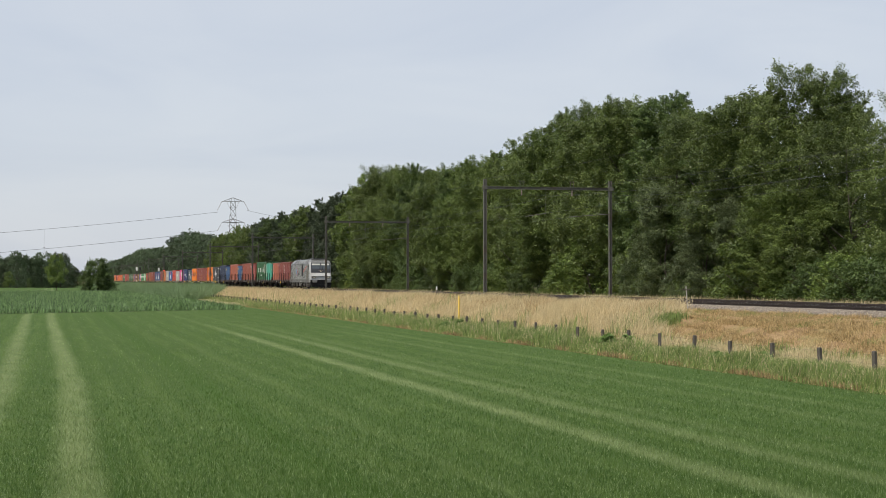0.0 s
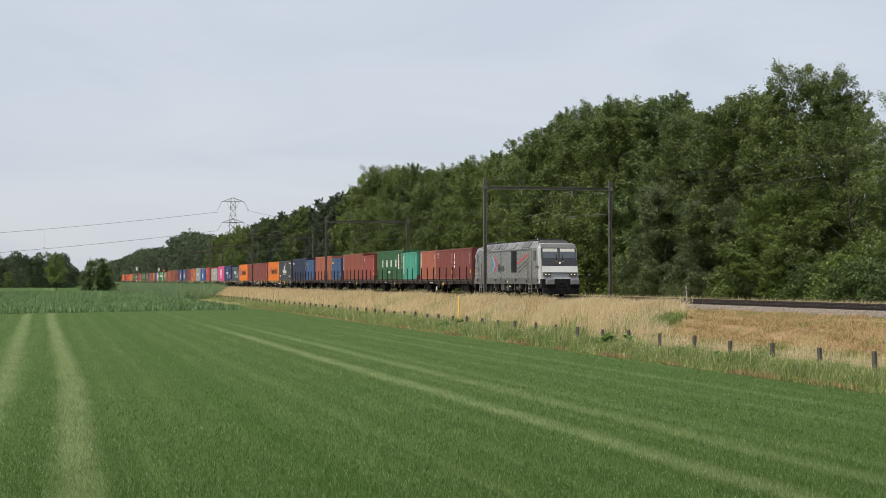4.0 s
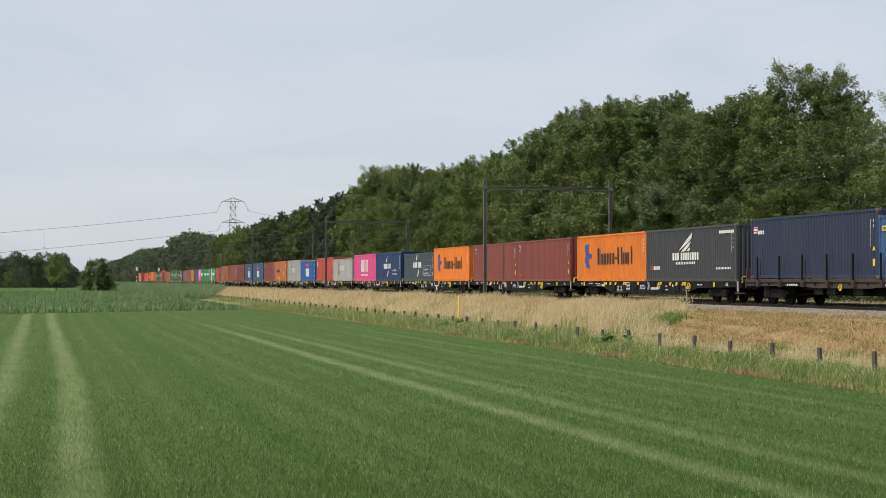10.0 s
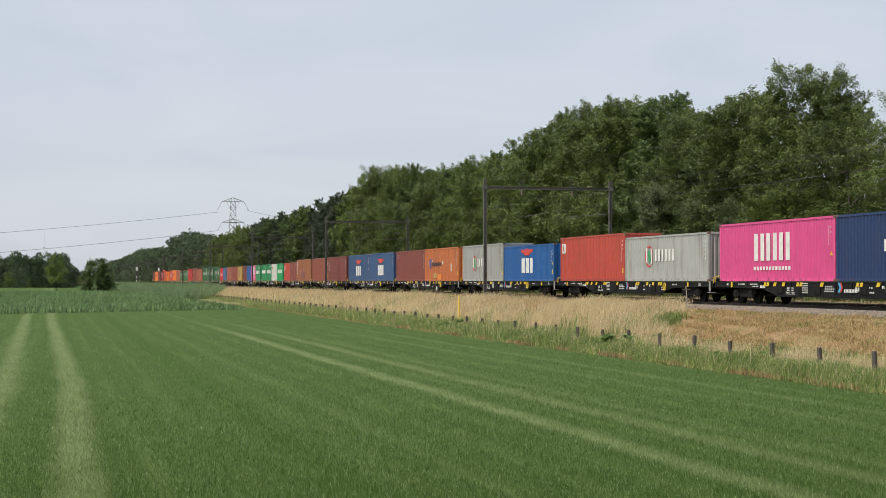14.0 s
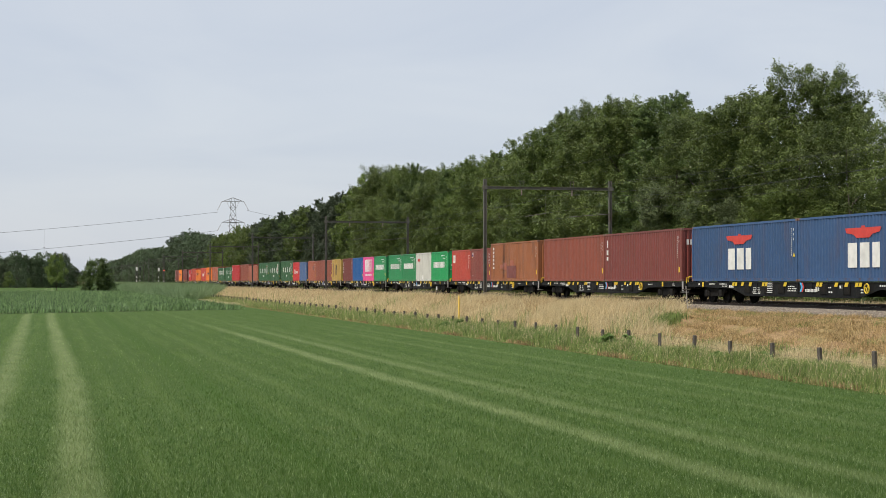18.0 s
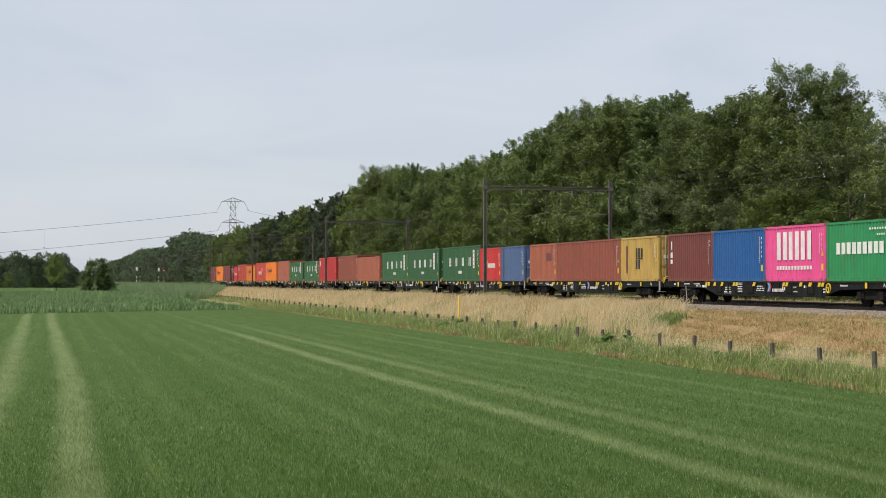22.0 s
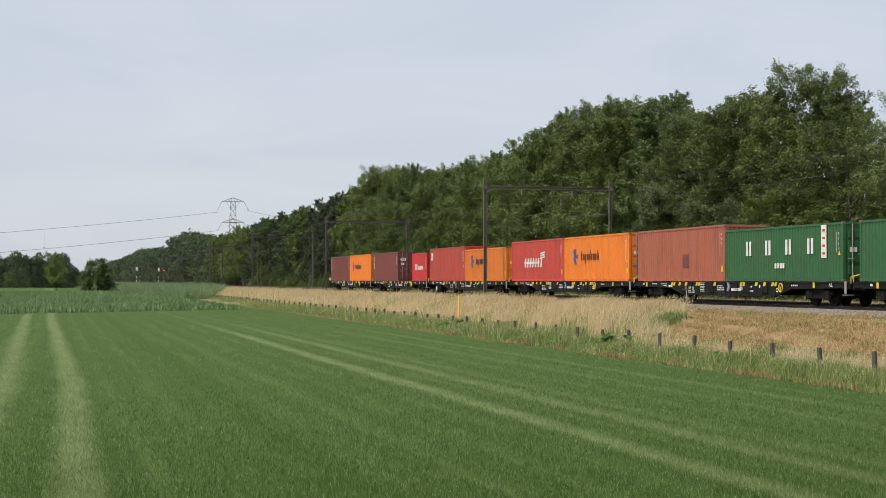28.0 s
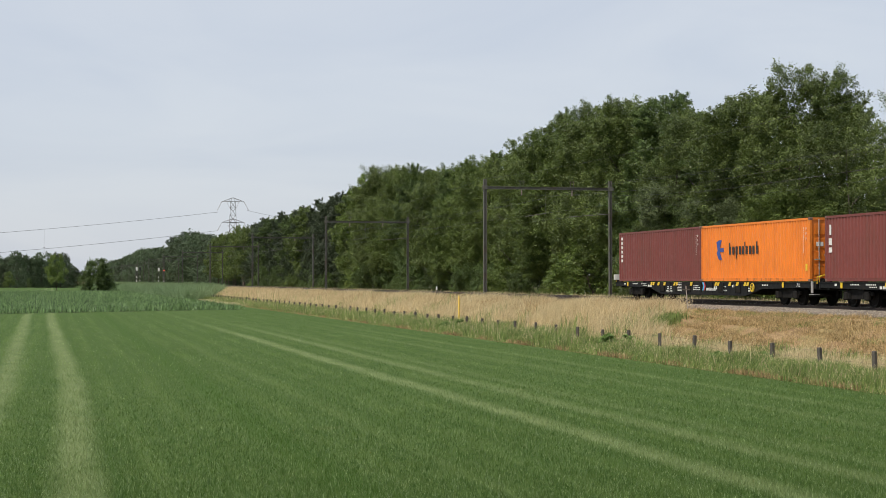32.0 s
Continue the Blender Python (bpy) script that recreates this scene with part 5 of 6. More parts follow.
def build_loco():
    ob = new("diesel_locomotive")
    LEN = 18.2
    hull = [(-1.46, 1.30), (-1.46, 3.30), (-1.40, 3.42), (-1.02, 3.93), (1.02, 3.93), (1.40, 3.42), (1.46, 3.30), (1.46, 1.30)]

    def ring(y, scale=1.0):
        return [(x * scale, y, z) for x, z in hull]

    part("body", loft([ring(-1.5), ring(-LEN + 2.3)]), M["loco_grey"], ob, "grey painted machine room body")
    part("lower_band", loft([[(x, y, z) for x, z in ((-1.47, 0.88), (-1.47, 1.30), (1.47, 1.30), (1.47, 0.88))] for y in (-0.6, -LEN + 1.4)]), M["loco_dark"], ob, "dark grey lower band")
    # cabs at both ends, with raked fronts
    for end in (0, 1):
        f = -1 if end else 1

        def yy(d):
            return -LEN + 0.45 + d if end else 0.35 - d

        def nose(d, w, zs):
            return [(x * w, yy(d + max(0.0, z - 2.0) * 0.30), z) for x, z in zs]

        sec = [[(x, yy(1.9), z) for x, z in ((-1.46, 0.88), (-1.46, 3.42), (-1.15, 3.76), (1.15, 3.76), (1.46, 3.42), (1.46, 0.88))],
               [(x, yy(1.25 + max(0.0, z - 2.0) * 0.1), z) for x, z in ((-1.46, 0.88), (-1.44, 3.40), (-1.16, 3.75), (1.16, 3.75), (1.44, 3.40), (1.46, 0.88))],
               nose(0.62, 1.0, ((-1.46, 0.9), (-1.44, 3.38), (-1.17, 3.73), (1.17, 3.73), (1.44, 3.38), (1.46, 0.9))),
               nose(0.30, 0.93, ((-1.46, 0.98), (-1.42, 3.36), (-1.22, 3.70), (1.22, 3.70), (1.42, 3.36), (1.46, 0.98)))]
        cab = part("cab", loft(sec[:3]), M["loco_grey"], ob, "grey driver's cab")
        part("nose", loft(sec[2:]), M["loco_silver"], cab, "silver raked nose")
        y0 = 0.30

        def front(x0, x1, z0, z1, proud=0.02):
            bm = bmesh.new()
            pts = [(x0, z0), (x1, z0), (x1, z1), (x0, z1)]
            lo = [bm.verts.new((x, yy(y0 + max(0.0, z - 2.0) * 0.30 - proud), z)) for x, z in pts]
            hi = [bm.verts.new((x, yy(y0 + max(0.0, z - 2.0) * 0.30 + 0.06), z)) for x, z in pts]
            bm.faces.new(lo)
            bm.faces.new(hi[::-1])
            for i in range(4):
                bm.faces.new((lo[i], lo[(i + 1) % 4], hi[(i + 1) % 4], hi[i]))
            bmesh.ops.recalc_face_normals(bm, faces=bm.faces)
            return bm

        part("front_mask", front(-1.27, 1.27, 2.16, 3.42), M["loco_mask"], cab, "dark front window surround")
        part("front_panel", front(-1.27, 1.27, 1.71, 2.14, 0.012), M["loco_white"], cab, "white panel between windows and lamps")
        part("brow", front(-1.27, 1.27, 3.43, 3.67, 0.012), M["loco_roof"], cab, "grey band over the windows")
        part("nose_joint", front(-1.27, 1.27, 1.68, 1.70, 0.014), M["loco_dark"], cab)
        for s in (-1, 1):
            part("windscreen", front(min(s * 0.06, s * 1.2), max(s * 0.06, s * 1.2), 2.68, 3.38, 0.03), M["windscreen"], cab, "dark windscreen pane")
            part("sun_blind", front(min(s * 0.1, s * 1.16), max(s * 0.1, s * 1.16), 3.15, 3.36, 0.034), M["cream"], cab, "pale sun blind")
            part("wiper", front(min(s * 0.2, s * 0.24), max(s * 0.2, s * 0.24), 2.45, 3.0, 0.045), M["loco_black"], cab)
            part("wiper_motor", front(min(s * 0.14, s * 0.3), max(s * 0.14, s * 0.3), 2.40, 2.5, 0.05), M["steel"], cab)
            part("headlight_housing", front(min(s * 0.68, s * 1.22), max(s * 0.68, s * 1.22), 1.43, 1.68, 0.03), M["loco_dark"], cab, "grey headlight housing")
            for q in (0.82, 1.05):
                part("headlight", tubem((s * q, yy(y0 - 0.035), 1.56), (s * q, yy(y0 - 0.05), 1.56), 0.038, n=14), LAMP if end else M["glass"], cab, "round lit headlight")
        part("light_rim", tubem((0, yy(y0 + 0.09), 2.36), (0, yy(y0 + 0.055), 2.36), 0.11, n=16), M["steel"], cab)
        part("top_light", tubem((0, yy(y0 + 0.06), 2.36), (0, yy(y0 + 0.045), 2.36), 0.055, n=14), LAMP if end else M["glass"], cab, "round centre headlight")
        part("side_window", boxm(-1.475, -1.44, yy(1.6) - 0.2, yy(1.6) + 0.2, 2.55, 3.22, bevel=0.01), M["glass"], cab, "dark cab side window")
        part("side_window", boxm(1.44, 1.475, yy(1.6) - 0.2, yy(1.6) + 0.2, 2.55, 3.22, bevel=0.01), M["glass"], cab, "dark cab side window")
        for s in (-1, 1):
            dr = part("door", boxm(min(s * 1.455, s * 1.48), max(s * 1.455, s * 1.48), yy(2.55) - 0.33, yy(2.55) + 0.33, 1.32, 3.4, bevel=0.008), M["loco_grey"], ob, "grey cab door")
            part("door_frame", boxm(min(s * 1.452, s * 1.468), max(s * 1.452, s * 1.468), yy(2.55) - 0.40, yy(2.55) + 0.40, 1.30, 3.44), M["loco_dark"], ob)
            part("door_handle", boxm(min(s * 1.48, s * 1.5), max(s * 1.48, s * 1.5), yy(2.55) + 0.2, yy(2.55) + 0.24, 2.0, 2.12), M["steel"], dr)
            for k in (0, 1):
                part("handrail", tubem((s * 1.53, yy(2.55) + (-0.42 if k else 0.42), 1.0), (s * 1.53, yy(2.55) + (-0.42 if k else 0.42), 2.5), 0.018, n=6), M["steel"], ob)
            st = bmesh.new()
            for k in range(3):
                box(st, min(s * 1.3, s * 1.52), max(s * 1.3, s * 1.52), yy(2.55) - 0.28, yy(2.55) + 0.28, 0.3 + 0.27 * k, 0.33 + 0.27 * k)
            for q in (-0.28, 0.28):
                box(st, min(s * 1.46, s * 1.5), max(s * 1.46, s * 1.5), yy(2.55) + q - 0.02, yy(2.55) + q + 0.02, 0.3, 0.9)
            part("steps", st, M["castings_grey"], ob, "steel cab steps")
        part("headstock", boxm(-1.4, 1.4, min(yy(0.15), yy(0.75)), max(yy(0.15), yy(0.75)), 0.62, 1.25, bevel=0.03), M["loco_black"], ob, "black buffer beam")
        part("plough", boxm(-1.3, 1.3, min(yy(0.1), yy(0.35)), max(yy(0.1), yy(0.35)), 0.18, 0.62, bevel=0.03), M["loco_black"], ob, "black rail guard")
        for s in (-1, 1):
            part("crash_box", boxm(s * 0.9 - 0.22, s * 0.9 + 0.22, min(yy(-0.2), yy(0.2)), max(yy(-0.2), yy(0.2)), 0.84, 1.24, bevel=0.03), M["loco_dark"], ob, "grey buffer crash box")
            part("buffer", boxm(s * 0.9 - 0.31, s * 0.9 + 0.31, min(yy(-0.36), yy(-0.2)), max(yy(-0.36), yy(-0.2)), 0.86, 1.26, bevel=0.05), M["loco_roof"], ob, "rectangular buffer head")
        part("coupling_hook", boxm(-0.07, 0.07, min(yy(-0.25), yy(0.2)), max(yy(-0.25), yy(0.2)), 0.92, 1.06, bevel=0.02), M["bogie_black"], ob)
        for k in range(3):
            part("brake_hose", tubem((-0.45 + 0.45 * k, yy(0.0), 0.95), (-0.42 + 0.45 * k, yy(-0.08), 0.5), 0.035, n=6), M["loco_black"], ob)
    # side details
    for s in (-1, 1):
        xa, xb = s * 1.462, s * 1.476
        x0, x1 = min(xa, xb), max(xa, xb)
        part("grille_frame", boxm(x0, x1, -11.85, -10.55, 1.72, 3.28), M["loco_black"], ob)
        for k in range(16):
            z = 1.76 + k * 0.094
            part("grille_slat", cached(("slat", s), lambda: mesh_of(boxm(min(s * 1.476, s * 1.50), max(s * 1.476, s * 1.50), -0.60, 0.60, 0, 0.06), "grille_slat", M["loco_black"])), parent=ob, at=(0, -11.2, z))
        part("gutter", boxm(min(s * 1.40, s * 1.49), max(s * 1.40, s * 1.49), -LEN + 2.9, -2.9, 3.31, 3.38), M["loco_dark"], ob)
        for k in range(7):
            part("jacking_point", cached(("jack", s), lambda: mesh_of(boxm(min(s * 1.47, s * 1.50), max(s * 1.47, s * 1.50), -0.09, 0.09, -0.09, 0.09, bevel=0.02), "jacking_point", M["loco_black"])), parent=ob, at=(0, -1.2 - k * 2.63, 1.08 if k % 2 else 1.16))
    # sloped roof hatches with grilles and the raised roof
    part("roof_hood", loft([[(x, y, z) for x, z in ((-0.98, 3.90), (-0.85, 3.965), (0.85, 3.965), (0.98, 3.90))] for y in (-2.6, -LEN + 2.3)]), M["loco_roof"], ob, "grey roof hood")
    nrm = Vector((-0.51, 0, 0.38)).normalized()
    for ya, yb, mname in ((-3.3, -4.7, "loco_dark"), (-5.5, -7.0, "loco_dark"), (-7.6, -8.4, "loco_roof"), (-12.6, -14.6, "loco_dark"), (-9.2, -11.0, "loco_roof")):
        bm = bmesh.new()
        a, b = Vector((-1.375, 0, 3.47)), Vector((-1.08, 0, 3.85))
        q = [a, b]
        vs = [bm.verts.new((p.x, y, p.z) if not o else (p.x + nrm.x * 0.03, y, p.z + nrm.z * 0.03)) for o in (0, 1) for p, y in ((a, ya), (b, ya), (b, yb), (a, yb))]
        for fidx in ((0, 1, 2, 3), (7, 6, 5, 4), (0, 4, 5, 1), (1, 5, 6, 2), (2, 6, 7, 3), (3, 7, 4, 0)):
            bm.faces.new([vs[i] for i in fidx])
        bmesh.ops.recalc_face_normals(bm, faces=bm.faces)
        part("roof_grille" if mname == "loco_dark" else "roof_hatch", bm, M[mname], ob)
    for y in (-8.9, -9.5):
        part("exhaust", boxm(-0.9, -0.5, y - 0.2, y + 0.2, 3.95, 4.05, bevel=0.03), M["loco_black"], ob, "sooty exhaust outlet")
    for d0 in (2.3, LEN - 5.2):
        part("roof_box", boxm(-0.95, 0.95, -d0 - 2.7, -d0, 3.78, 4.06, bevel=0.06), M["loco_black"], ob, "dark raised roof box")
        part("horn", tubem((-0.5, -d0 - 0.9, 4.05), (-0.5, -d0 - 0.9, 4.14), 0.05, n=8), M["white"], ob)
    # painted emblem and writing on the sides
    xs = -1.468
    part("emblem", marks_mesh([((5.5, 2.95), (5.74, 2.95), (6.28, 2.37), (5.74, 1.8), (5.5, 1.8), (6.02, 2.37))], xs), M["logo_cyan"], ob, "cyan chevron emblem")
    part("emblem", marks_mesh([((5.98, 2.95), (6.26, 2.95), (6.82, 2.37), (6.26, 1.8), (5.98, 1.8), (6.5, 2.37))], xs), M["logo_red"], ob, "red chevron emblem")
    part("name_marks", marks_mesh(bars(7.05, 8.7, 1.83, 2.2, 5, 0.6) + [(7.05, 2.2, 7.3, 2.35), (7.42, 2.2, 7.55, 2.4)], xs), M["black"], ob)
    part("slogan_marks", marks_mesh([((12.0 + 0.32 * k, 2.28 + 0.075 * k), (12.0 + 0.32 * k + 0.22, 2.32 + 0.075 * k), (12.0 + 0.32 * k + 0.22, 2.48 + 0.075 * k), (12.0 + 0.32 * k, 2.44 + 0.075 * k)) for k in range(9)], xs), M["logo_red"], ob)
    part("slogan_marks", marks_mesh([((12.1 + 0.2 * k, 1.9 + 0.055 * k), (12.1 + 0.2 * k + 0.14, 1.93 + 0.055 * k), (12.1 + 0.2 * k + 0.14, 2.05 + 0.055 * k), (12.1 + 0.2 * k, 2.02 + 0.055 * k)) for k in range(14)]
                                   + [((12.3 + 0.2 * k, 1.66 + 0.055 * k), (12.3 + 0.2 * k + 0.14, 1.69 + 0.055 * k), (12.3 + 0.2 * k + 0.14, 1.81 + 0.055 * k), (12.3 + 0.2 * k, 1.78 + 0.055 * k)) for k in range(14)], xs), M["loco_dark"], ob)
    part("number_marks", marks_mesh(bars(16.35, 17.1, 2.0, 2.18, 5, 0.6) + bars(0.9, 1.5, 2.0, 2.18, 5, 0.6), xs - 0.002), M["loco_dark"], ob)
    part("plate", marks_mesh([(9.5, 0.98, 9.65, 1.12), (7.6, 1.5, 7.9, 1.6)], xs - 0.006), M["white"], ob)
    # under the frame
    part("underframe", boxm(-0.75, 0.75, -16.0, -2.2, 0.45, 0.9), M["bogie_black"], ob)
    part("fuel_tank", boxm(-1.1, 1.1, -11.4, -7.2, 0.28, 0.9, bevel=0.05), M["bogie_black"], ob, "grimy fuel tank")
    part("equipment_box", boxm(-1.36, -0.9, -8.3, -7.5, 0.4, 0.88, bevel=0.03), M["loco_dark"], ob, "grey equipment box")
    part("equipment_box", boxm(-1.38, -0.9, -10.4, -9.7, 0.38, 0.88, bevel=0.03), M["bogie_black"], ob)
    part("filter_box", boxm(-1.4, -1.0, -9.45, -9.1, 0.36, 0.84, bevel=0.04), M["loco_dark"], ob)
    part("filter_box", boxm(-1.34, -1.0, -6.9, -6.6, 0.46, 0.86, bevel=0.03), M["bogie_black"], ob)
    part("data_marks", marks_mesh([(9.8, 0.66, 9.95, 0.76), (10.05, 0.66, 10.2, 0.76), (9.15, 0.6, 9.3, 0.66)], -1.406), M["white"], ob)
    for k, y in enumerate((-11.1, -10.8, -8.75, -7.2, -6.2, -12.3)):
        part("pipe", tubem((-1.3, y, 0.35 + 0.05 * (k % 3)), (-1.3, y, 0.9), 0.03 + 0.012 * (k % 2), n=8), M["steel"] if k % 3 == 1 else M["bogie_black"], ob)
    part("air_tank", tubem((-1.2, -11.9, 0.6), (-1.2, -11.45, 0.6), 0.17, n=12), M["loco_dark"], ob)
    for yb in (-3.7, -LEN + 4.0):
        for q in (-2.1, -0.75, 0.75, 2.1):
            part("damper", tubem((-1.28, yb + q, 0.35), (-1.22, yb + q * 0.9, 0.88), 0.045, n=8), M["steel"], ob)
        for q in (-1.95, 1.95):
            part("sand_box", boxm(-1.36, -1.05, yb + q - 0.16, yb + q + 0.16, 0.55, 0.9, bevel=0.03), M["loco_dark"], ob)
    bogie(ob, -3.7, 2.6, M["bogie_black"], 1.08)
    bogie(ob, -LEN + 4.0, 2.6, M["bogie_black"], 1.08)
    ob.scale = (1, 1.0165, 1)       # 18.5 m over the cabs
    ob.location = (X_TRAIN, train_y(1.168, 0) - 0.42, RAIL)
    MOVERS.append((ob, 1.168, 0.42, 0.0))
    return tagged(ob, "grey four-axle diesel locomotive with cyan and red chevrons", "locomotive")


LAMP = bpy.data.materials.new("headlight_glow")
LAMP.use_nodes = True
LAMP.node_tree.nodes["Principled BSDF"].inputs["Base Color"].default_value = (0.9, 0.85, 0.7, 1)
LAMP.node_tree.nodes["Principled BSDF"].inputs["Emission Color"].default_value = (1.0, 0.86, 0.6, 1)
LAMP.node_tree.nodes["Principled BSDF"].inputs["Emission Strength"].default_value = 0.6
build_loco()


# ======== fence and lineside posts ========
def build_fence():
    r = random.Random(5)
    fence = new("wire_fence")
    variants = [mesh_of(boxm(-0.065, 0.065, -0.065, 0.065, -0.4, 1.0, bevel=0.018), "post", M["post_wood"]) for _ in range(1)]
    x, posts = 24.46, []
    y0 = 43.55 - 3.5 * 2
    while y0 < 330:
        top = 0.80 + r.uniform(-0.05, 0.05)
        m = Matrix.Translation((x, y0, top - 1.0)) @ pose(0, 0, 0, r.uniform(-3, 3), r.uniform(-3, 3), r.uniform(0, 90))
        part("post", variants[0], parent=fence, at=m)
        posts.append((x, y0, top))
        y0 += 3.5 + r.uniform(-0.12, 0.12)
    for h in (-0.12, -0.38):
        bm = bmesh.new()
        part("wire", pipe(bm, [(a[0] - 0.07, a[1], a[2] + h) for a in posts], 0.003), M["wire"], fence, "thin fence wire")
    tagged(fence, "weathered grey wooden post and wire fence in long grass", "fence")


build_fence()
_m = new("marker_post")
part("post", tubem((0, 0, -0.2), (0, 0, 1.65), 0.062, n=12), M["post_yellow"], _m)
part("cap", tubem((0, 0, 1.65), (0, 0, 1.8), 0.062, 0.03, n=12), M["post_yellow"], _m)
_m.location = (25.2, 97.4, 0.25)
tagged(_m, "slim yellow marker post in dry grass", "post")
_m = new("distance_sign")
part("pole", tubem((0, 0, -0.1), (0, 0, 1.25), 0.026, n=8), M["galvanised"], _m, at=pose(0, 0, 0, 0, -4, 0))
part("cross_board", boxm(-0.20, 0.20, -0.035, -0.02, 1.03, 1.10, bevel=0.004), M["post_wood"], _m, at=pose(-0.07, 0, 0, 0, 0, -14))
_m.location = (31.0, 73.9, 1.48)
tagged(_m, "thin pale post with a short cross board leaning beside the track", "post")
_m = new("lineside_cabinet")
part("post", boxm(-0.03, 0.03, -0.03, 0.03, 0, 0.9), M["post_wood"], _m)
part("sign_plate", boxm(-0.03, 0.0, -0.16, 0.16, 0.7, 1.0), M["white"], _m, "small white plate")
_m.location = (31.0, 127.1, 1.5)
tagged(_m, "small white lineside plate on a post", "sign")


# ======== plants ========
def blades(n, place, height, width, lean, seed, name, mat, label, category, simple=False, wind=0.0, bend=0.4, grow=0.0):
    """Leaf strips scattered over the ground: place(rng, n) gives x, y; height(rng, x, y). simple: one triangle a blade.
    grow: tufts gather more blades further out, so each piece is wider."""
    rng = np.random.default_rng(seed)
    x, y = place(rng, n)
    n = len(x)
    z = bank(x, y)
    h = height(rng, x, y)
    a, d = rng.uniform(0, 2 * np.pi, n), rng.uniform(0, 2 * np.pi, n)
    l = np.abs(rng.normal(0, lean, n)) * h
    k = rng.uniform(0.6, 1.4, n) * width / 2 * (1 + grow * np.clip(y / 60 - 0.4, 0, 3))
    wx, wy = np.cos(a) * k, np.sin(a) * k
    dx, dy = np.cos(d) * l + wind * h * rng.uniform(0.3, 1.3, n), np.sin(d) * l - wind * h * 0.4
    z0 = z - 0.02
    top = h / np.sqrt(1 + ((dx ** 2 + dy ** 2) / np.maximum(h, 0.01) ** 2) * 0.6)
    A, B = np.stack([x - wx, y - wy, z0], -1), np.stack([x + wx, y + wy, z0], -1)
    T = np.stack([x + dx, y + dy, z + top], -1)
    if simple:
        V, F = np.stack([A, B, T], 1), np.arange(n * 3).reshape(-1, 3)
    else:
        C = np.stack([x + wx * 0.75 + dx * bend, y + wy * 0.75 + dy * bend, z + top * 0.65], -1)
        E = np.stack([x - wx * 0.75 + dx * bend, y - wy * 0.75 + dy * bend, z + top * 0.65], -1)
        V = np.stack([A, B, C, E, T], 1)
        F = (np.array([[0, 1, 2], [0, 2, 3], [3, 2, 4]])[None] + (np.arange(n) * 5)[:, None, None]).reshape(-1, 3)
    return tagged(new(name, soup(name, V.reshape(-1, 3), F, mat)), label, category, kind="stuff")


def patchy(x, y, s, seed=0.0):
    """Smooth pseudo-random patches between 0 and 1."""
    return 0.5 + 0.25 * (np.sin(x / s + 1.7 * np.sin(y / s * 0.6 + seed)) + np.sin(y / s * 1.3 + 2.1 * np.sin(x / s * 0.8 + seed)))


def along_y(rng, n, y0, y1):
    """More plants near the camera than far away."""
    u = rng.uniform(0, 1, n)
    return 1 / (1 / y0 + u * (1 / y1 - 1 / y0))


def mown_edge(x):
    """The bank is mown this side of it; tall grass stands beyond."""
    return 66.0 + (x - 26.2) * 1.75


def straw_place(rng, n):
    y = along_y(rng, n, 62, 345)
    x = rng.uniform(19.2, 31.7, n)
    keep = (y > mown_edge(x) + 1.2 * np.sin(x * 2.1) + rng.normal(0, 0.5, n)) & ((x > 25.1 + rng.normal(0, 0.35, n)) | ((y > 182) & (x > 19.6 + (y - 182) * 0.02) & (patchy(x, y, 3) > 0.3)))
    return x[keep], y[keep]


def mown_place(rng, n):
    x, y = rng.uniform(24.7, 31.5, n), rng.uniform(38, 80, n)
    keep = y < mown_edge(x) + rng.normal(0, 0.6, n)
    return x[keep], y[keep]


def bank_low(x):
    """The grass is lower at the fence than on the bank."""
    return np.clip((x - 24.4) / 1.6, 0.5, 1.0) * np.interp(x, [28.5, 30.5], [1.0, 0.78])


blades(190000, straw_place, lambda r, x, y: r.uniform(0.35, 0.95, len(x)) * (0.62 + 0.6 * patchy(x, y, 2.4)) * bank_low(x), 0.010, 0.6, 11, "dry_grass", M["straw"], "tall dry straw-coloured grass on the railway bank", "grass", wind=0.42, grow=0.35)
blades(80000, straw_place, lambda r, x, y: r.uniform(0.3, 0.85, len(x)) * (0.25 + 1.0 * patchy(x, y, 2.0, 6.0)) * np.clip((x - 25.5) / 3.5, 0.15, 1.0) * bank_low(x), 0.012, 0.5, 29, "russet_grass", M["russet"], "russet seeding grass high on the railway bank", "grass", wind=0.42, grow=0.35)
blades(20000, straw_place, lambda r, x, y: r.uniform(0.45, 0.9, len(x)) * (patchy(x, y, 1.7, 4.0) > 0.74) + 0.02, 0.02, 0.6, 19, "green_tufts", M["verge"], "green tufts in the dry bank grass", "grass", grow=0.35)
blades(150000, mown_place, lambda r, x, y: r.uniform(0.05, 0.15, len(x)) * (0.95 + 1.2 * patchy(x, y, 0.55, 2.0) ** 2), 0.02, 1.5, 12, "cut_grass", M["hay"], "short mown dry grass lying on the bank", "grass", simple=True)
blades(9000, lambda r, n: (r.normal(25.0, 0.33, n), r.uniform(38, 66, n)), lambda r, x, y: r.uniform(0.2, 0.5, len(x)) * (0.5 + 0.7 * patchy(x, y, 1.3, 5.0)), 0.014, 0.6, 28, "uncut_straw", M["straw"], "pale uncut straw between the fence and the mown bank", "grass", wind=0.3)
blades(52000, mown_place, lambda r, x, y: r.uniform(0.04, 0.16, len(x)) * (patchy(x, y, 0.9, 1.0) > np.interp(x, [26, 29.0, 30.5], [0.72, 0.6, 0.42])) + 0.005, 0.02, 0.8, 18, "cut_weeds", M["verge"], "low green weeds in mown hay", "grass", simple=True)


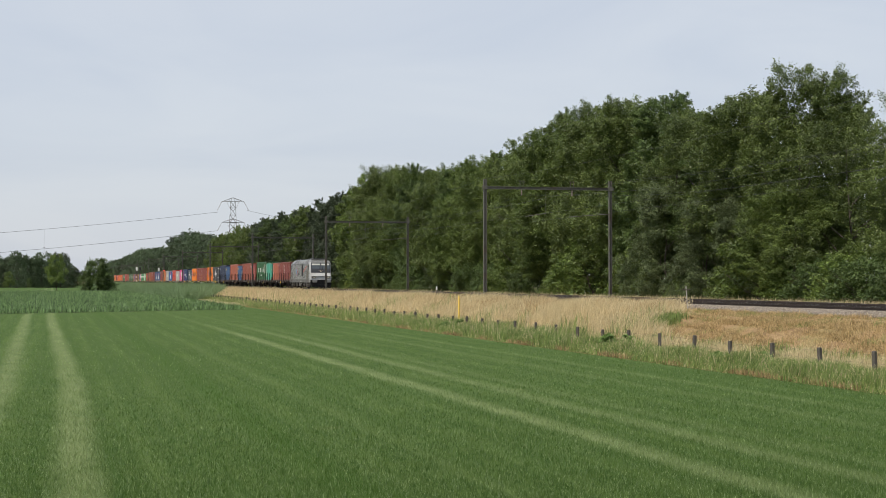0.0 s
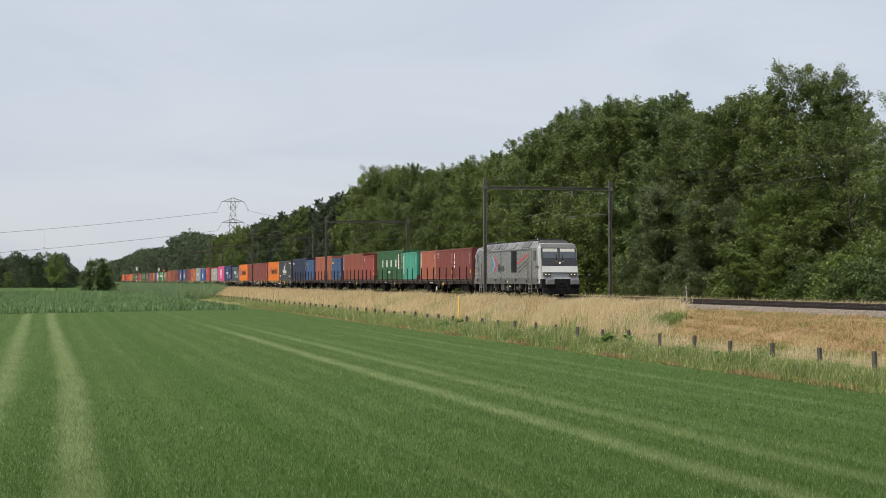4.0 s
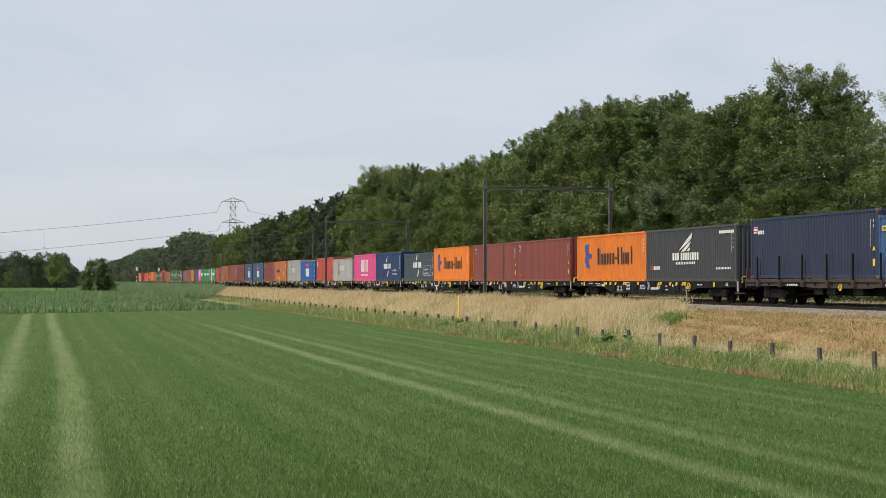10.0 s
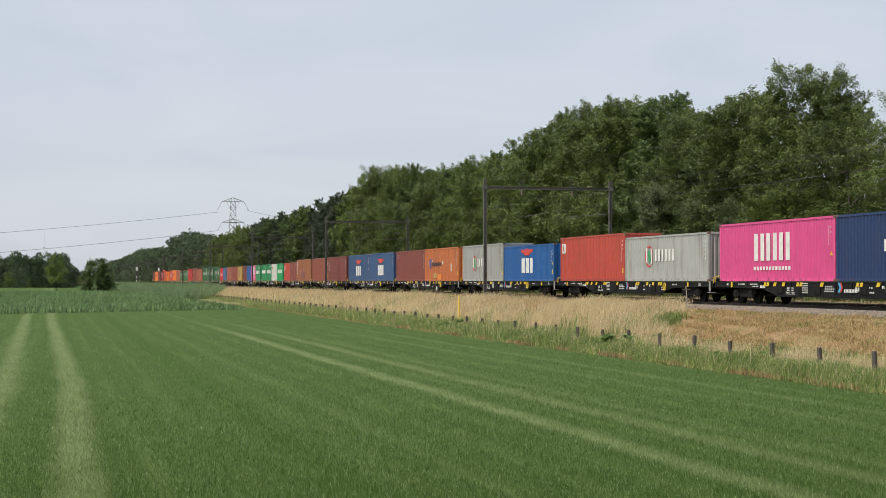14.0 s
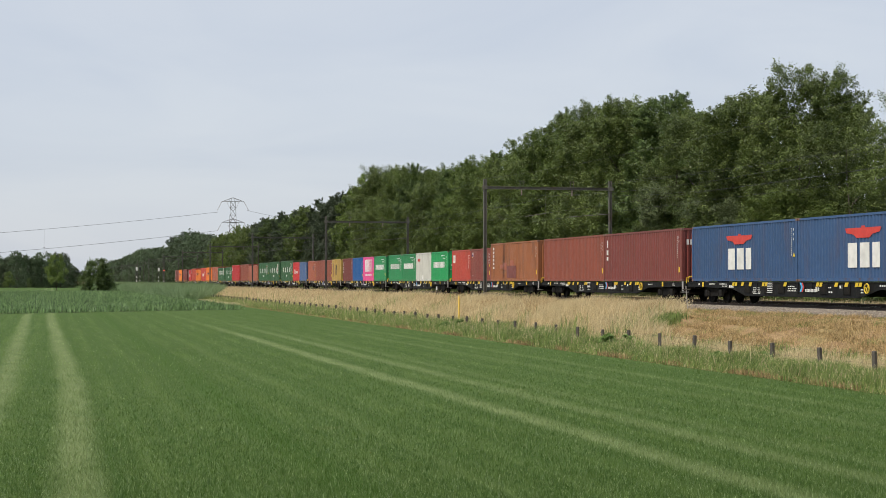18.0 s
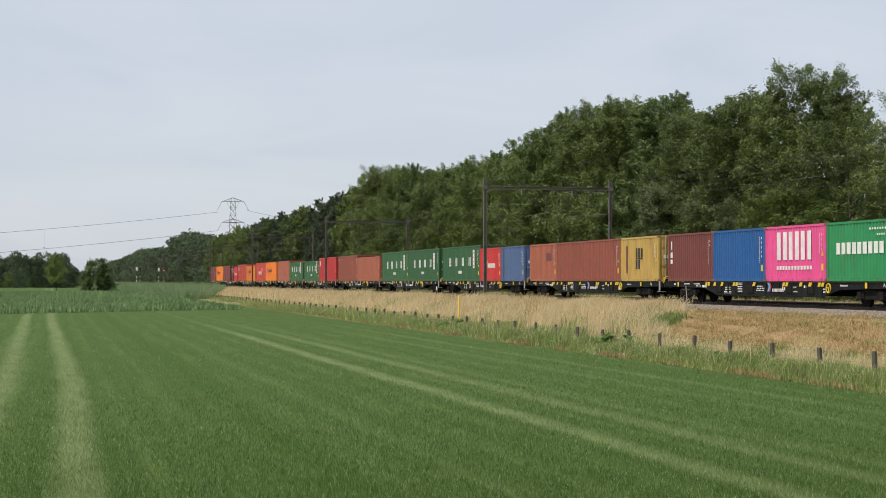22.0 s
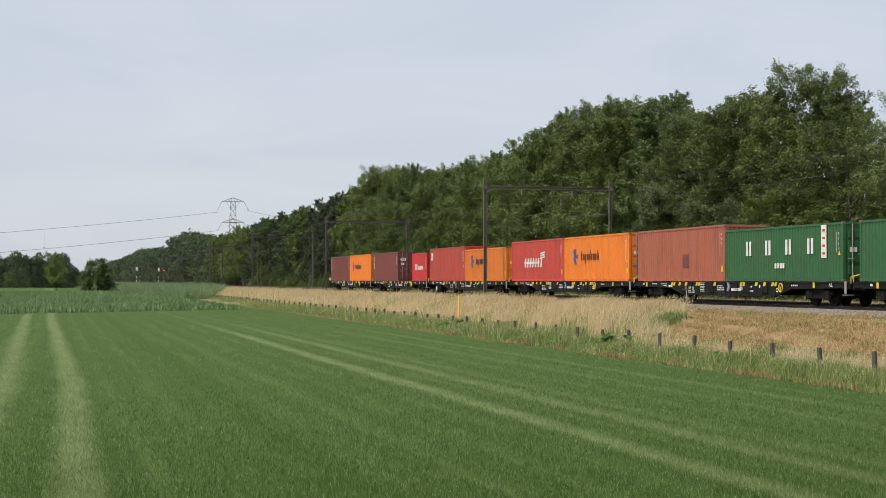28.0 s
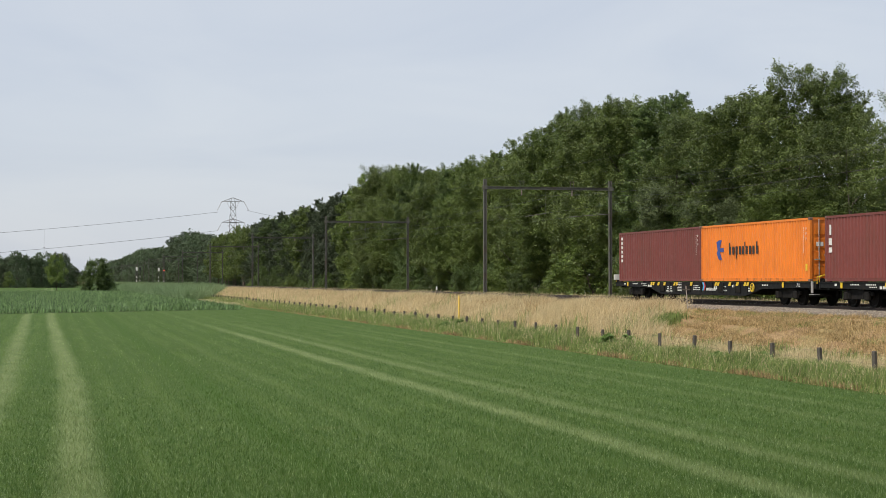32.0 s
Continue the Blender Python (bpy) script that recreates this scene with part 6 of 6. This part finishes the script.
def verge_place(rng, n):
    y = along_y(rng, n, 36, 300)
    x = rng.triangular(21.35, 23.0, 25.7, n)
    x = np.where(y > 180, rng.uniform(19.8, 25.6, n), x)
    return x, y


def verge_height(r, x, y):
    return r.uniform(0.2, 0.56, len(x)) * np.where((x > 23.1) & (x < 25.2) & (y < 72), 0.56, 1.1) * (0.55 + 0.75 * patchy(x, y, 1.1, 2.0)) * np.clip((x - 21.1) / 1.3, 0.4, 1)


blades(175000, verge_place, verge_height, 0.017, 0.7, 13, "verge_grass", M["verge"], "rank green and yellow grass along the fence", "grass", wind=0.22, grow=0.35)
blades(22000, verge_place, lambda r, x, y: verge_height(r, x, y) * 1.2, 0.012, 0.6, 14, "dry_stalks", M["straw"], "dry pale grass stalks among the green verge", "grass", wind=0.22, grow=0.35)
blades(16000, lambda r, n: (21.35 + np.abs(r.normal(0, 0.42, n)), along_y(r, n, 36, 300)), lambda r, x, y: r.uniform(0.08, 0.26, len(x)) * (patchy(x, y, 1.3, 3.0) + r.normal(0, 0.12, len(x)) > 0.56) + 0.01, 0.016, 0.8, 20, "withered_edge", M["withered"], "withered brown grass at the meadow's edge", "grass", grow=0.35)
blades(42000, lambda r, n: (r.uniform(40.9, 44.6, n), along_y(r, n, 54, 330)), lambda r, x, y: r.uniform(0.25, 0.62, len(x)), 0.03, 0.4, 23, "far_verge_grass", M["straw"], "pale grass strip beyond the tracks", "grass", simple=True, grow=0.3)


blades(1100, lambda r, n: (r.normal(27.4, 0.35, n), r.normal(68.0, 0.5, n)), lambda r, x, y: r.uniform(0.3, 0.6, len(x)), 0.03, 0.45, 24, "green_clump", M["verge"], "tall green weeds where the mown bank begins", "weeds")


def lawn_place(rng, n):
    y = along_y(rng, n, 17.5, 170)
    x = rng.uniform(-0.07, 0.60, n) * y
    keep = (x < 21.6) & (y < 149.5 + 0.7 * x)
    return x[keep], y[keep]


blades(400000, lawn_place, lambda r, x, y: r.uniform(0.03, 0.095, len(x)), 0.0115, 0.8, 15, "meadow_grass", lawn_material(), "short mown meadow grass", "grass", simple=True, grow=0.8)


# ---- maize field ----
def maize_edge(x):
    return 149.5 + 0.70 * x


def maize_place(rng, n):
    y = along_y(rng, n, 134, 430)
    x = rng.uniform(-40, 19.3, n)
    row = maize_edge(x)
    y = row + np.round((y - row) / 0.75) * 0.75 + rng.normal(0, 0.07, n)
    keep = (y > row - 0.1)
    return x[keep], y[keep]


blades(100000, maize_place, lambda r, x, y: r.uniform(0.3, 0.72, len(x)), 0.065, 0.9, 16, "maize_crop", M["maize"], "young green maize plants in close rows", "crop", bend=0.22)


def reed_place(rng, n):
    y = along_y(rng, n, 236, 1000)
    x = rng.uniform(18.6, 29.0, n)
    keep = (x < 20 + (y - 232) * 0.22)
    return x[keep], y[keep]


blades(95000, reed_place, lambda r, x, y: (r.uniform(2.2, 2.95, len(x)) - bank(x, y)) * (0.62 + 0.45 * patchy(x, y, 4.0)), 0.045, 0.5, 17, "reeds", M["reed"], "pale green reeds beside the railway ditch", "reeds", wind=0.2, simple=True)


# ---- trees ----
def crown_mesh(name, seed, h, r, base, lobes, leaves, size, mat, spire=0.0, droop=0.0, sprays=18, spread=0.23):
    """A crown in three steps: boughs carry leafy lobes, lobes carry sprays, sprays carry single leaves; the tree's foot is at the origin."""
    rng = np.random.default_rng(seed)
    t = (np.arange(lobes) + rng.uniform(0, 1, lobes)) / lobes
    prof = np.sin(np.pi * np.clip(0.22 + 0.72 * t, 0, 0.97)) ** 0.6 * (1 - spire * t)
    a = np.arange(lobes) * 2.4 + rng.normal(0, 0.5, lobes)
    d = r * prof * rng.uniform(0.46, 0.86, lobes)
    rl = r * rng.uniform(0.22, 0.42, lobes) * (1.12 - 0.38 * t)
    centre = np.stack([np.cos(a) * d, np.sin(a) * d, base + 0.4 * rl + (h - base - 1.5 * rl) * t], -1)
    k = np.repeat(np.arange(lobes), sprays)
    m = len(k)
    out = np.stack([np.cos(a), np.sin(a), np.zeros(lobes)], -1)[k]
    up = np.array([0.0, 0.0, 1.0])
    dirs = rng.normal(0, 1, (m, 3)) + out * 0.45 + up * 0.35
    dirs /= np.linalg.norm(dirs, axis=1)[:, None]
    foot = centre[k] + dirs * (rl[k] * rng.uniform(0.35, 0.95, m))[:, None] * np.array([1, 1, 0.8])
    axis = dirs + up * (0.55 - 1.5 * droop) + rng.normal(0, 0.3, (m, 3))
    axis /= np.linalg.norm(axis, axis=1)[:, None]
    length = rl[k] * rng.uniform(0.32, 0.75, m) * (1 + 0.35 * (t[k] > 0.72))
    w = length ** 1.6
    idx = rng.choice(m, leaves, p=w / w.sum())
    u = rng.uniform(0, 1, leaves) ** 0.9
    c = foot[idx] + axis[idx] * (length[idx] * u)[:, None] + rng.normal(0, 1, (leaves, 3)) * (length[idx] * spread * (1.0 - 0.6 * u))[:, None]
    inner = rng.uniform(0, 1, leaves) < 0.10
    c = np.where(inner[:, None], centre[k[idx]] + rng.normal(0, 0.34, (leaves, 3)) * rl[k[idx]][:, None], c)
    c[:, 2] = np.maximum(c[:, 2], 0.05)
    nrm = dirs[idx] * 0.6 + rng.normal(0, 0.55, (leaves, 3)) + up * 0.45
    nrm /= np.linalg.norm(nrm, axis=1)[:, None]
    q = np.cross(nrm, rng.normal(0, 1, (leaves, 3)))
    q /= np.linalg.norm(q, axis=1)[:, None]
    v = np.cross(nrm, q)
    s = (size * rng.uniform(0.65, 1.2, leaves))[:, None]
    tri = np.stack([c - q * s * 0.5 - v * s * 0.28, c + q * s * 0.5 - v * s * 0.28, c + v * s * 0.6 + q * s * rng.uniform(-0.3, 0.3, (leaves, 1))], 1)
    return soup(name, tri.reshape(-1, 3), np.arange(leaves * 3).reshape(-1, 3), mat)


def trunk_mesh(name, seed, h, r, base):
    rr = random.Random(seed)
    bm = bmesh.new()
    p, rad = Vector((0, 0, -0.3)), 0.011 * h
    pts = [p]
    for k in range(6):
        p = p + Vector((rr.uniform(-0.25, 0.25), rr.uniform(-0.25, 0.25), h * 0.8 / 6))
        pts.append(p)
    for k, (a, b) in enumerate(zip(pts, pts[1:])):
        tube(bm, a, b, rad * (1 - k / 6.6), rad * (1 - (k + 1) / 6.6), n=8, cap=False)
    for k in range(12):
        q = rr.uniform(0.2, 0.75)
        i = min(5, int(q * 6))
        a = pts[i].lerp(pts[i + 1], q * 6 - i)
        ang = rr.uniform(0, 6.28)
        d = r * rr.uniform(0.4, 0.7)
        mid = a + Vector((math.cos(ang) * d * 0.5, math.sin(ang) * d * 0.5, d * 0.4))
        tip = mid + Vector((math.cos(ang + 0.3) * d * 0.5, math.sin(ang + 0.3) * d * 0.5, d * 0.55))
        tube(bm, a, mid, rad * 0.42, rad * 0.25, n=6, cap=False)
        tube(bm, mid, tip, rad * 0.25, rad * 0.08, n=5, cap=False)
    return mesh_of(bm, name, M["bark"])


def tree_kind(seed, h, r, base, lobes, leaves, size, mat, spire=0.0, **more):
    return (crown_mesh("crown", seed, h, r, base, lobes, leaves, size, mat, spire, **more), trunk_mesh("trunk", seed, h, r, base), h)


NEAR = [tree_kind(21, 16, 4.9, 2.8, 36, 105000, 0.125, M["leaf_a"]), tree_kind(22, 16, 4.6, 2.6, 34, 98000, 0.128, M["leaf_b"]),
        tree_kind(23, 16, 5.0, 2.8, 38, 105000, 0.125, M["leaf_e"]), tree_kind(24, 16, 4.4, 2.6, 34, 95000, 0.125, M["leaf_g"], 0.15)]
AIRY = tree_kind(25, 16, 4.7, 2.2, 34, 42000, 0.135, M["leaf_e"], sprays=12)
BIRCH = tree_kind(28, 10, 3.0, 0.3, 34, 52000, 0.095, M["leaf_h"], 0.25, droop=0.55, spread=0.34)
BEHIND = [tree_kind(26, 16, 4.9, 0.8, 36, 40000, 0.18, M["leaf_a"]), tree_kind(27, 16, 4.6, 0.8, 34, 40000, 0.18, M["leaf_g"])]
MIDDLE = [tree_kind(31, 16, 4.7, 2.8, 30, 34000, 0.20, M["leaf_a"]), tree_kind(32, 16, 4.5, 2.6, 28, 34000, 0.20, M["leaf_b"]), tree_kind(33, 16, 3.8, 1.0, 30, 26000, 0.20, M["leaf_d"], 0.4), tree_kind(34, 16, 4.5, 2.8, 28, 34000, 0.20, M["leaf_g"])]
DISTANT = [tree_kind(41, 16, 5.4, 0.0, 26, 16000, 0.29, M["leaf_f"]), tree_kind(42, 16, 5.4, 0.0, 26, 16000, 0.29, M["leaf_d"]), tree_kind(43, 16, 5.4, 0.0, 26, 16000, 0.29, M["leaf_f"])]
SHRUB = [tree_kind(51, 4, 2.3, -0.1, 26, 17000, 0.105, M["leaf_c"]), tree_kind(52, 4, 2.4, -0.1, 26, 17000, 0.105, M["leaf_c"]), tree_kind(53, 4, 2.2, -0.1, 24, 15000, 0.105, M["leaf_b"])]
WEED = [tree_kind(55, 4, 1.5, -0.1, 12, 620, 0.62, M["nettle"], 0.3), tree_kind(56, 4, 1.7, -0.1, 12, 620, 0.55, M["verge"], 0.4), tree_kind(57, 4, 1.6, -0.1, 12, 700, 0.7, M["nettle"], 0.3)]
BUSH = tree_kind(54, 8, 3.9, -0.2, 40, 26000, 0.20, M["leaf_c"])
# x, y, height, kind of the large trees along the wood's edge: 0 oak, 1 yellow-green, 2 olive, 3 dark
EDGE = [(50, 83.2, 13.7, 2), (48.5, 90, 13.8, 9), (50.0, 98.4, 17.4, 2), (49.5, 104.0, 16.6, 0), (49, 110.2, 14.0, 3), (49.5, 115.6, 16.4, 0), (49.5, 122.0, 18.4, 3),
        (49, 128.6, 18.6, 2), (49, 134.6, 19.0, 2), (48.5, 141.4, 18.8, 1), (48.5, 147.6, 18.2, 1), (50.3, 154.0, 16.2, 3), (50, 163.6, 18.9, 8), (49, 172.0, 17.2, 0),
        (48.5, 180.0, 17.1, 1), (49, 188.0, 17.0, 3), (48.5, 196.5, 17.6, 0), (48.5, 206.3, 18.3, 3), (49, 214.0, 18.7, 1), (49, 222.5, 19.1, 0), (48.5, 231.6, 20.0, 2)]
FRONT = [(45.6, 113.6, 10.2, 7), (45.8, 106.2, 8.6, 7), (46.2, 101.0, 8.2, 7), (46.6, 143.5, 13.2, 1), (46.2, 181.0, 13.0, 1), (46.4, 92.6, 8.6, 0)]
SKY_Y = [231, 253, 271, 329, 370, 457, 545, 651, 719, 905, 1333]
SKY_H = [20.1, 17.9, 17.8, 17.3, 17.0, 15.7, 18.7, 23.0, 18.2, 20.9, 19.8]


def plant(kind, x, y, h, name, label, category, group, r, wide=1.0):
    cm, tm, h0 = kind
    ob = new(name)
    ob.matrix_basis = Matrix.Translation((x, y, float(bank(x, y)))) @ pose(0, 0, 0, 0, 0, r.uniform(0, 360)) @ Matrix.Diagonal((h / h0 * wide, h / h0 * wide, h / h0, 1))
    part("trunk", tm, parent=ob)
    part("crown", cm, parent=ob)
    return tagged(ob, label, category, group)


def build_forest():
    r = random.Random(9)
    leafy = "tall leafy green deciduous tree at the wood's edge"
    names = {0: leafy, 1: "yellow-green leafy oak at the wood's edge", 2: "olive green leafy oak at the wood's edge", 3: "dark green leafy tree at the wood's edge",
             7: "drooping grey-green birch before the wood", 8: "airy leafy tree with gaps in its crown", 9: "airy leafy tree with gaps in its crown"}
    for x, y, h, k in EDGE + FRONT:
        kind = BIRCH if k == 7 else AIRY if k > 7 else NEAR[k]
        plant(kind, x, y, h * 0.965, "birch_tree" if k == 7 else "tree", names[k], "tree", "trees of the wood", r, r.uniform(0.98, 1.12) if h > 12 or k == 7 else 1.5)
    ys, hs = [e[1] for e in EDGE], [e[2] for e in EDGE]
    y = 97.0
    while y < 232:
        yb = y + r.uniform(-1.5, 1.5)
        plant(BEHIND[r.randrange(2)], 55.0 + r.uniform(-1, 1), yb * 1.09, float(np.interp(yb, ys, hs)) * r.uniform(0.97, 1.06), "tree", leafy, "tree", "trees of the wood", r, 1.1)
        y += r.uniform(6.5, 8.5)
    y = 238.0
    while y < 458:
        for x, k in ((48.0, 0.94), (55.0, 1.02)):
            xx, yy = x + r.uniform(-1.2, 1.2), y + r.uniform(-2, 2)
            h = float(np.interp(yy, SKY_Y, SKY_H)) * k * r.uniform(0.94, 1.06)
            pine = 246 < yy < 375 and r.random() < 0.6
            plant(MIDDLE[2 if pine else r.choice((0, 1, 3))], xx, yy, h, "pine_tree" if pine else "tree", "dark green pine in the wood" if pine else leafy, "tree", "trees of the wood", r, r.uniform(1.0, 1.25))
        y += r.uniform(6.2, 8.2)
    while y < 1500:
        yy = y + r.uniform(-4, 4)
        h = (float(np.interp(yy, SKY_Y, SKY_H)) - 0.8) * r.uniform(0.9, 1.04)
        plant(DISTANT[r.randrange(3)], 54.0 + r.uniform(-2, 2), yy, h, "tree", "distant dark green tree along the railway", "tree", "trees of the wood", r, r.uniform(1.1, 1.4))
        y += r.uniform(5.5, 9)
    y = 45.0
    while y < 175:
        plant(WEED[r.randrange(3)], 23.4 + r.gauss(0, 0.6), y, r.uniform(0.3, 0.6), "weed", "leafy green weed among the verge grass", "weed", "weeds along the fence", r, r.uniform(0.9, 1.5))
        y += r.choice((1.5, 4.0, 9.0)) * (1 + y / 120)
    for x, y, h in ((22.9, 63.2, 0.75), (23.5, 62.4, 0.7), (22.6, 90.5, 0.6), (23.2, 89.5, 0.7)):
        plant(WEED[2], x, y, h, "weed", "dark leafy nettle clump among the verge grass", "weed", "weeds along the fence", r, 1.6)
    y = 64.0
    while y < 360:
        h = r.uniform(2.4, 5.6)
        plant(SHRUB[r.randrange(3)], 45.4 + r.uniform(-0.5, 0.9), y, h, "shrub", "dense green shrub at the foot of the wood", "shrub", "shrubs along the railway", r, r.uniform(1.0, 1.4))
        y += r.uniform(2.6, 4.2) * (1 if y < 100 else 2.6)


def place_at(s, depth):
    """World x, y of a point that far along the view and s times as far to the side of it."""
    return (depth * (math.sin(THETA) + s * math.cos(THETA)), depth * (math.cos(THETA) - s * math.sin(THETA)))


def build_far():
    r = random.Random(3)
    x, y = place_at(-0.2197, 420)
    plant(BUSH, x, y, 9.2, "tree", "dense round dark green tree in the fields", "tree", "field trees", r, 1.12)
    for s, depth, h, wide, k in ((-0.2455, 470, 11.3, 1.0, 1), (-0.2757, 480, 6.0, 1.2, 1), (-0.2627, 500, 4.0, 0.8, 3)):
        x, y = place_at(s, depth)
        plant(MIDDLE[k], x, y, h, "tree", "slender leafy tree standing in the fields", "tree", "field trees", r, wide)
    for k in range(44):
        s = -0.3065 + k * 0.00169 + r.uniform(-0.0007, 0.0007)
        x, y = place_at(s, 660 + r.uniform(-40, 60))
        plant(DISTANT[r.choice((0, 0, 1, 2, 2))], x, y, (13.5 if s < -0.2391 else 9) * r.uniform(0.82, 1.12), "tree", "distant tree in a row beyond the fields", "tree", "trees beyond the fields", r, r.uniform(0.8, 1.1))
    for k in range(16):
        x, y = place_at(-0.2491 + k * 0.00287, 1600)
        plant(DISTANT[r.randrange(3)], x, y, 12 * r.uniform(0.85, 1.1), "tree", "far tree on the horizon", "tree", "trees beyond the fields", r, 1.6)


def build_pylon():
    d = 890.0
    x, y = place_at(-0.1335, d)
    ob = new("power_pylon")
    ob.matrix_basis = Matrix.Translation((x, y, 0)) @ pose(0, 0, 0, 0, 0, -math.degrees(THETA) + 8)
    bm = bmesh.new()
    r = 0.11
    zs = [0, 10, 18, 25, 31, 35.5, 40, 44, 47.6]
    ws = [4.5, 3.5, 2.9, 2.4, 2.1, 1.9, 1.7, 1.5, 1.4]
    for (z0, w0), (z1, w1) in zip(zip(zs, ws), list(zip(zs, ws))[1:]):
        c0 = [(w0, w0), (-w0, w0), (-w0, -w0), (w0, -w0)]
        c1 = [(w1, w1), (-w1, w1), (-w1, -w1), (w1, -w1)]
        for i in range(4):
            j = (i + 1) % 4
            tube(bm, (*c0[i], z0), (*c1[i], z1), r, n=4, cap=False)
            tube(bm, (*c0[i], z0), (*c1[j], z1), r * 0.7, n=4, cap=False)
            tube(bm, (*c0[j], z0), (*c1[i], z1), r * 0.7, n=4, cap=False)
            tube(bm, (*c1[i], z1), (*c1[j], z1), r * 0.7, n=4, cap=False)
    part("tower", bm, M["mast"], ob, "grey lattice steel tower")
    for z, w in ((47.6, 6.2), (35.8, 6.2)):
        bm = bmesh.new()
        for s in (-1, 1):
            for q in (-1, 1):
                tube(bm, (0, q * 1.4, z), (s * w, 0, z), r * 0.8, n=4, cap=False)
                tube(bm, (0, q * 1.4, z + 2.2), (s * w, 0, z), r * 0.8, n=4, cap=False)
            for k in range(1, 5):
                tube(bm, (s * w * k / 5, 0, z), (s * w * (k - 0.6) / 5, 0, z + 2.2 * (1 - (k - 0.6) / 5)), r * 0.6, n=4, cap=False)
        part("crossarm", bm, M["mast"], ob)
        for s in (-1, 1):
            bm = bmesh.new()
            tube(bm, (s * w, 0, z), (s * (w + 2.6), 0, z - 5.0), 0.09, n=4)
            tube(bm, (s * w * 0.55, 0, z), (s * (w * 0.55 - 2.0), 0, z - 4.6), 0.07, n=4)
            part("insulator_string", bm, M["insulator"], ob)
    tagged(ob, "grey lattice steel power pylon rising behind trees", "pylon")
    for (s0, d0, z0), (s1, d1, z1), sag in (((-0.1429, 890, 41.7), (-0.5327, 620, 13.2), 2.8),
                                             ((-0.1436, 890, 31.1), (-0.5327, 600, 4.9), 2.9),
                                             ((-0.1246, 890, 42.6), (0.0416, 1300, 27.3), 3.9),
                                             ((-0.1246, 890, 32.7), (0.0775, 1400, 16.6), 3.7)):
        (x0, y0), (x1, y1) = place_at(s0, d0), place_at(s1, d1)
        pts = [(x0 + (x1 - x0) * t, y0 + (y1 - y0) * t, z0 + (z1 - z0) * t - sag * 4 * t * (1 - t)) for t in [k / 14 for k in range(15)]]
        tagged(part("power_line", pipe(bmesh.new(), pts, 0.07), M["wire"]), "thin dark high-voltage power line", "wire", "lines of the pylon")


RED_LIGHT = bpy.data.materials.new("red_signal_glow")
RED_LIGHT.use_nodes = True
RED_LIGHT.node_tree.nodes["Principled BSDF"].inputs["Base Color"].default_value = (0.6, 0.02, 0.02, 1)
RED_LIGHT.node_tree.nodes["Principled BSDF"].inputs["Emission Color"].default_value = (1.0, 0.06, 0.03, 1)
RED_LIGHT.node_tree.nodes["Principled BSDF"].inputs["Emission Strength"].default_value = 14.0


def build_signals():
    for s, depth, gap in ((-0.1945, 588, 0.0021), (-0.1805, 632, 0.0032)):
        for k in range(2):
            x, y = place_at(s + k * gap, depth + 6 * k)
            ob = new("rail_signal")
            z = float(bank(x, y))
            part("pole", tubem((0, 0, 0), (0, 0, 5.3), 0.09), M["black"], ob, "black and white banded pole")
            part("band", tubem((0, 0, 1.0), (0, 0, 1.8), 0.1), M["white"], ob)
            part("band", tubem((0, 0, 2.5), (0, 0, 3.2), 0.1), M["white"], ob)
            part("head", boxm(-0.32, 0.32, -0.15, 0.15, 5.2, 6.5, bevel=0.08), M["white"] if k == 0 else M["black"], ob, "signal head")
            if k and s > -0.19:
                part("red_light", tubem((0.02, -0.16, 5.9), (0.02, -0.2, 5.9), 0.2, n=10), RED_LIGHT, ob, "lit red lamp")
            ob.location = (x, y, z)
            tagged(ob, "railway light signal on a banded pole", "signal", "signals by the line")


build_forest()
build_far()
build_pylon()
build_signals()
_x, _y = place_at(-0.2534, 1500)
_m = new("radio_mast")
part("shaft", tubem((0, 0, 0), (0, 0, 51), 0.11, 0.06, n=6), M["mast"], _m)
part("guy_ring", tubem((0, 0, 34), (0, 0, 34.6), 0.5, n=8), M["mast"], _m)
_m.location = (_x, _y, 0)
tagged(_m, "thin distant radio mast beyond the fields", "mast")


# ======== movement ========
def motions():
    for ob, index, off, h in MOVERS:
        walk(ob, [(t, pose(X_TRAIN, train_y(index, t) - off, RAIL + h)) for t in range(0, 33, 2)])


motions()
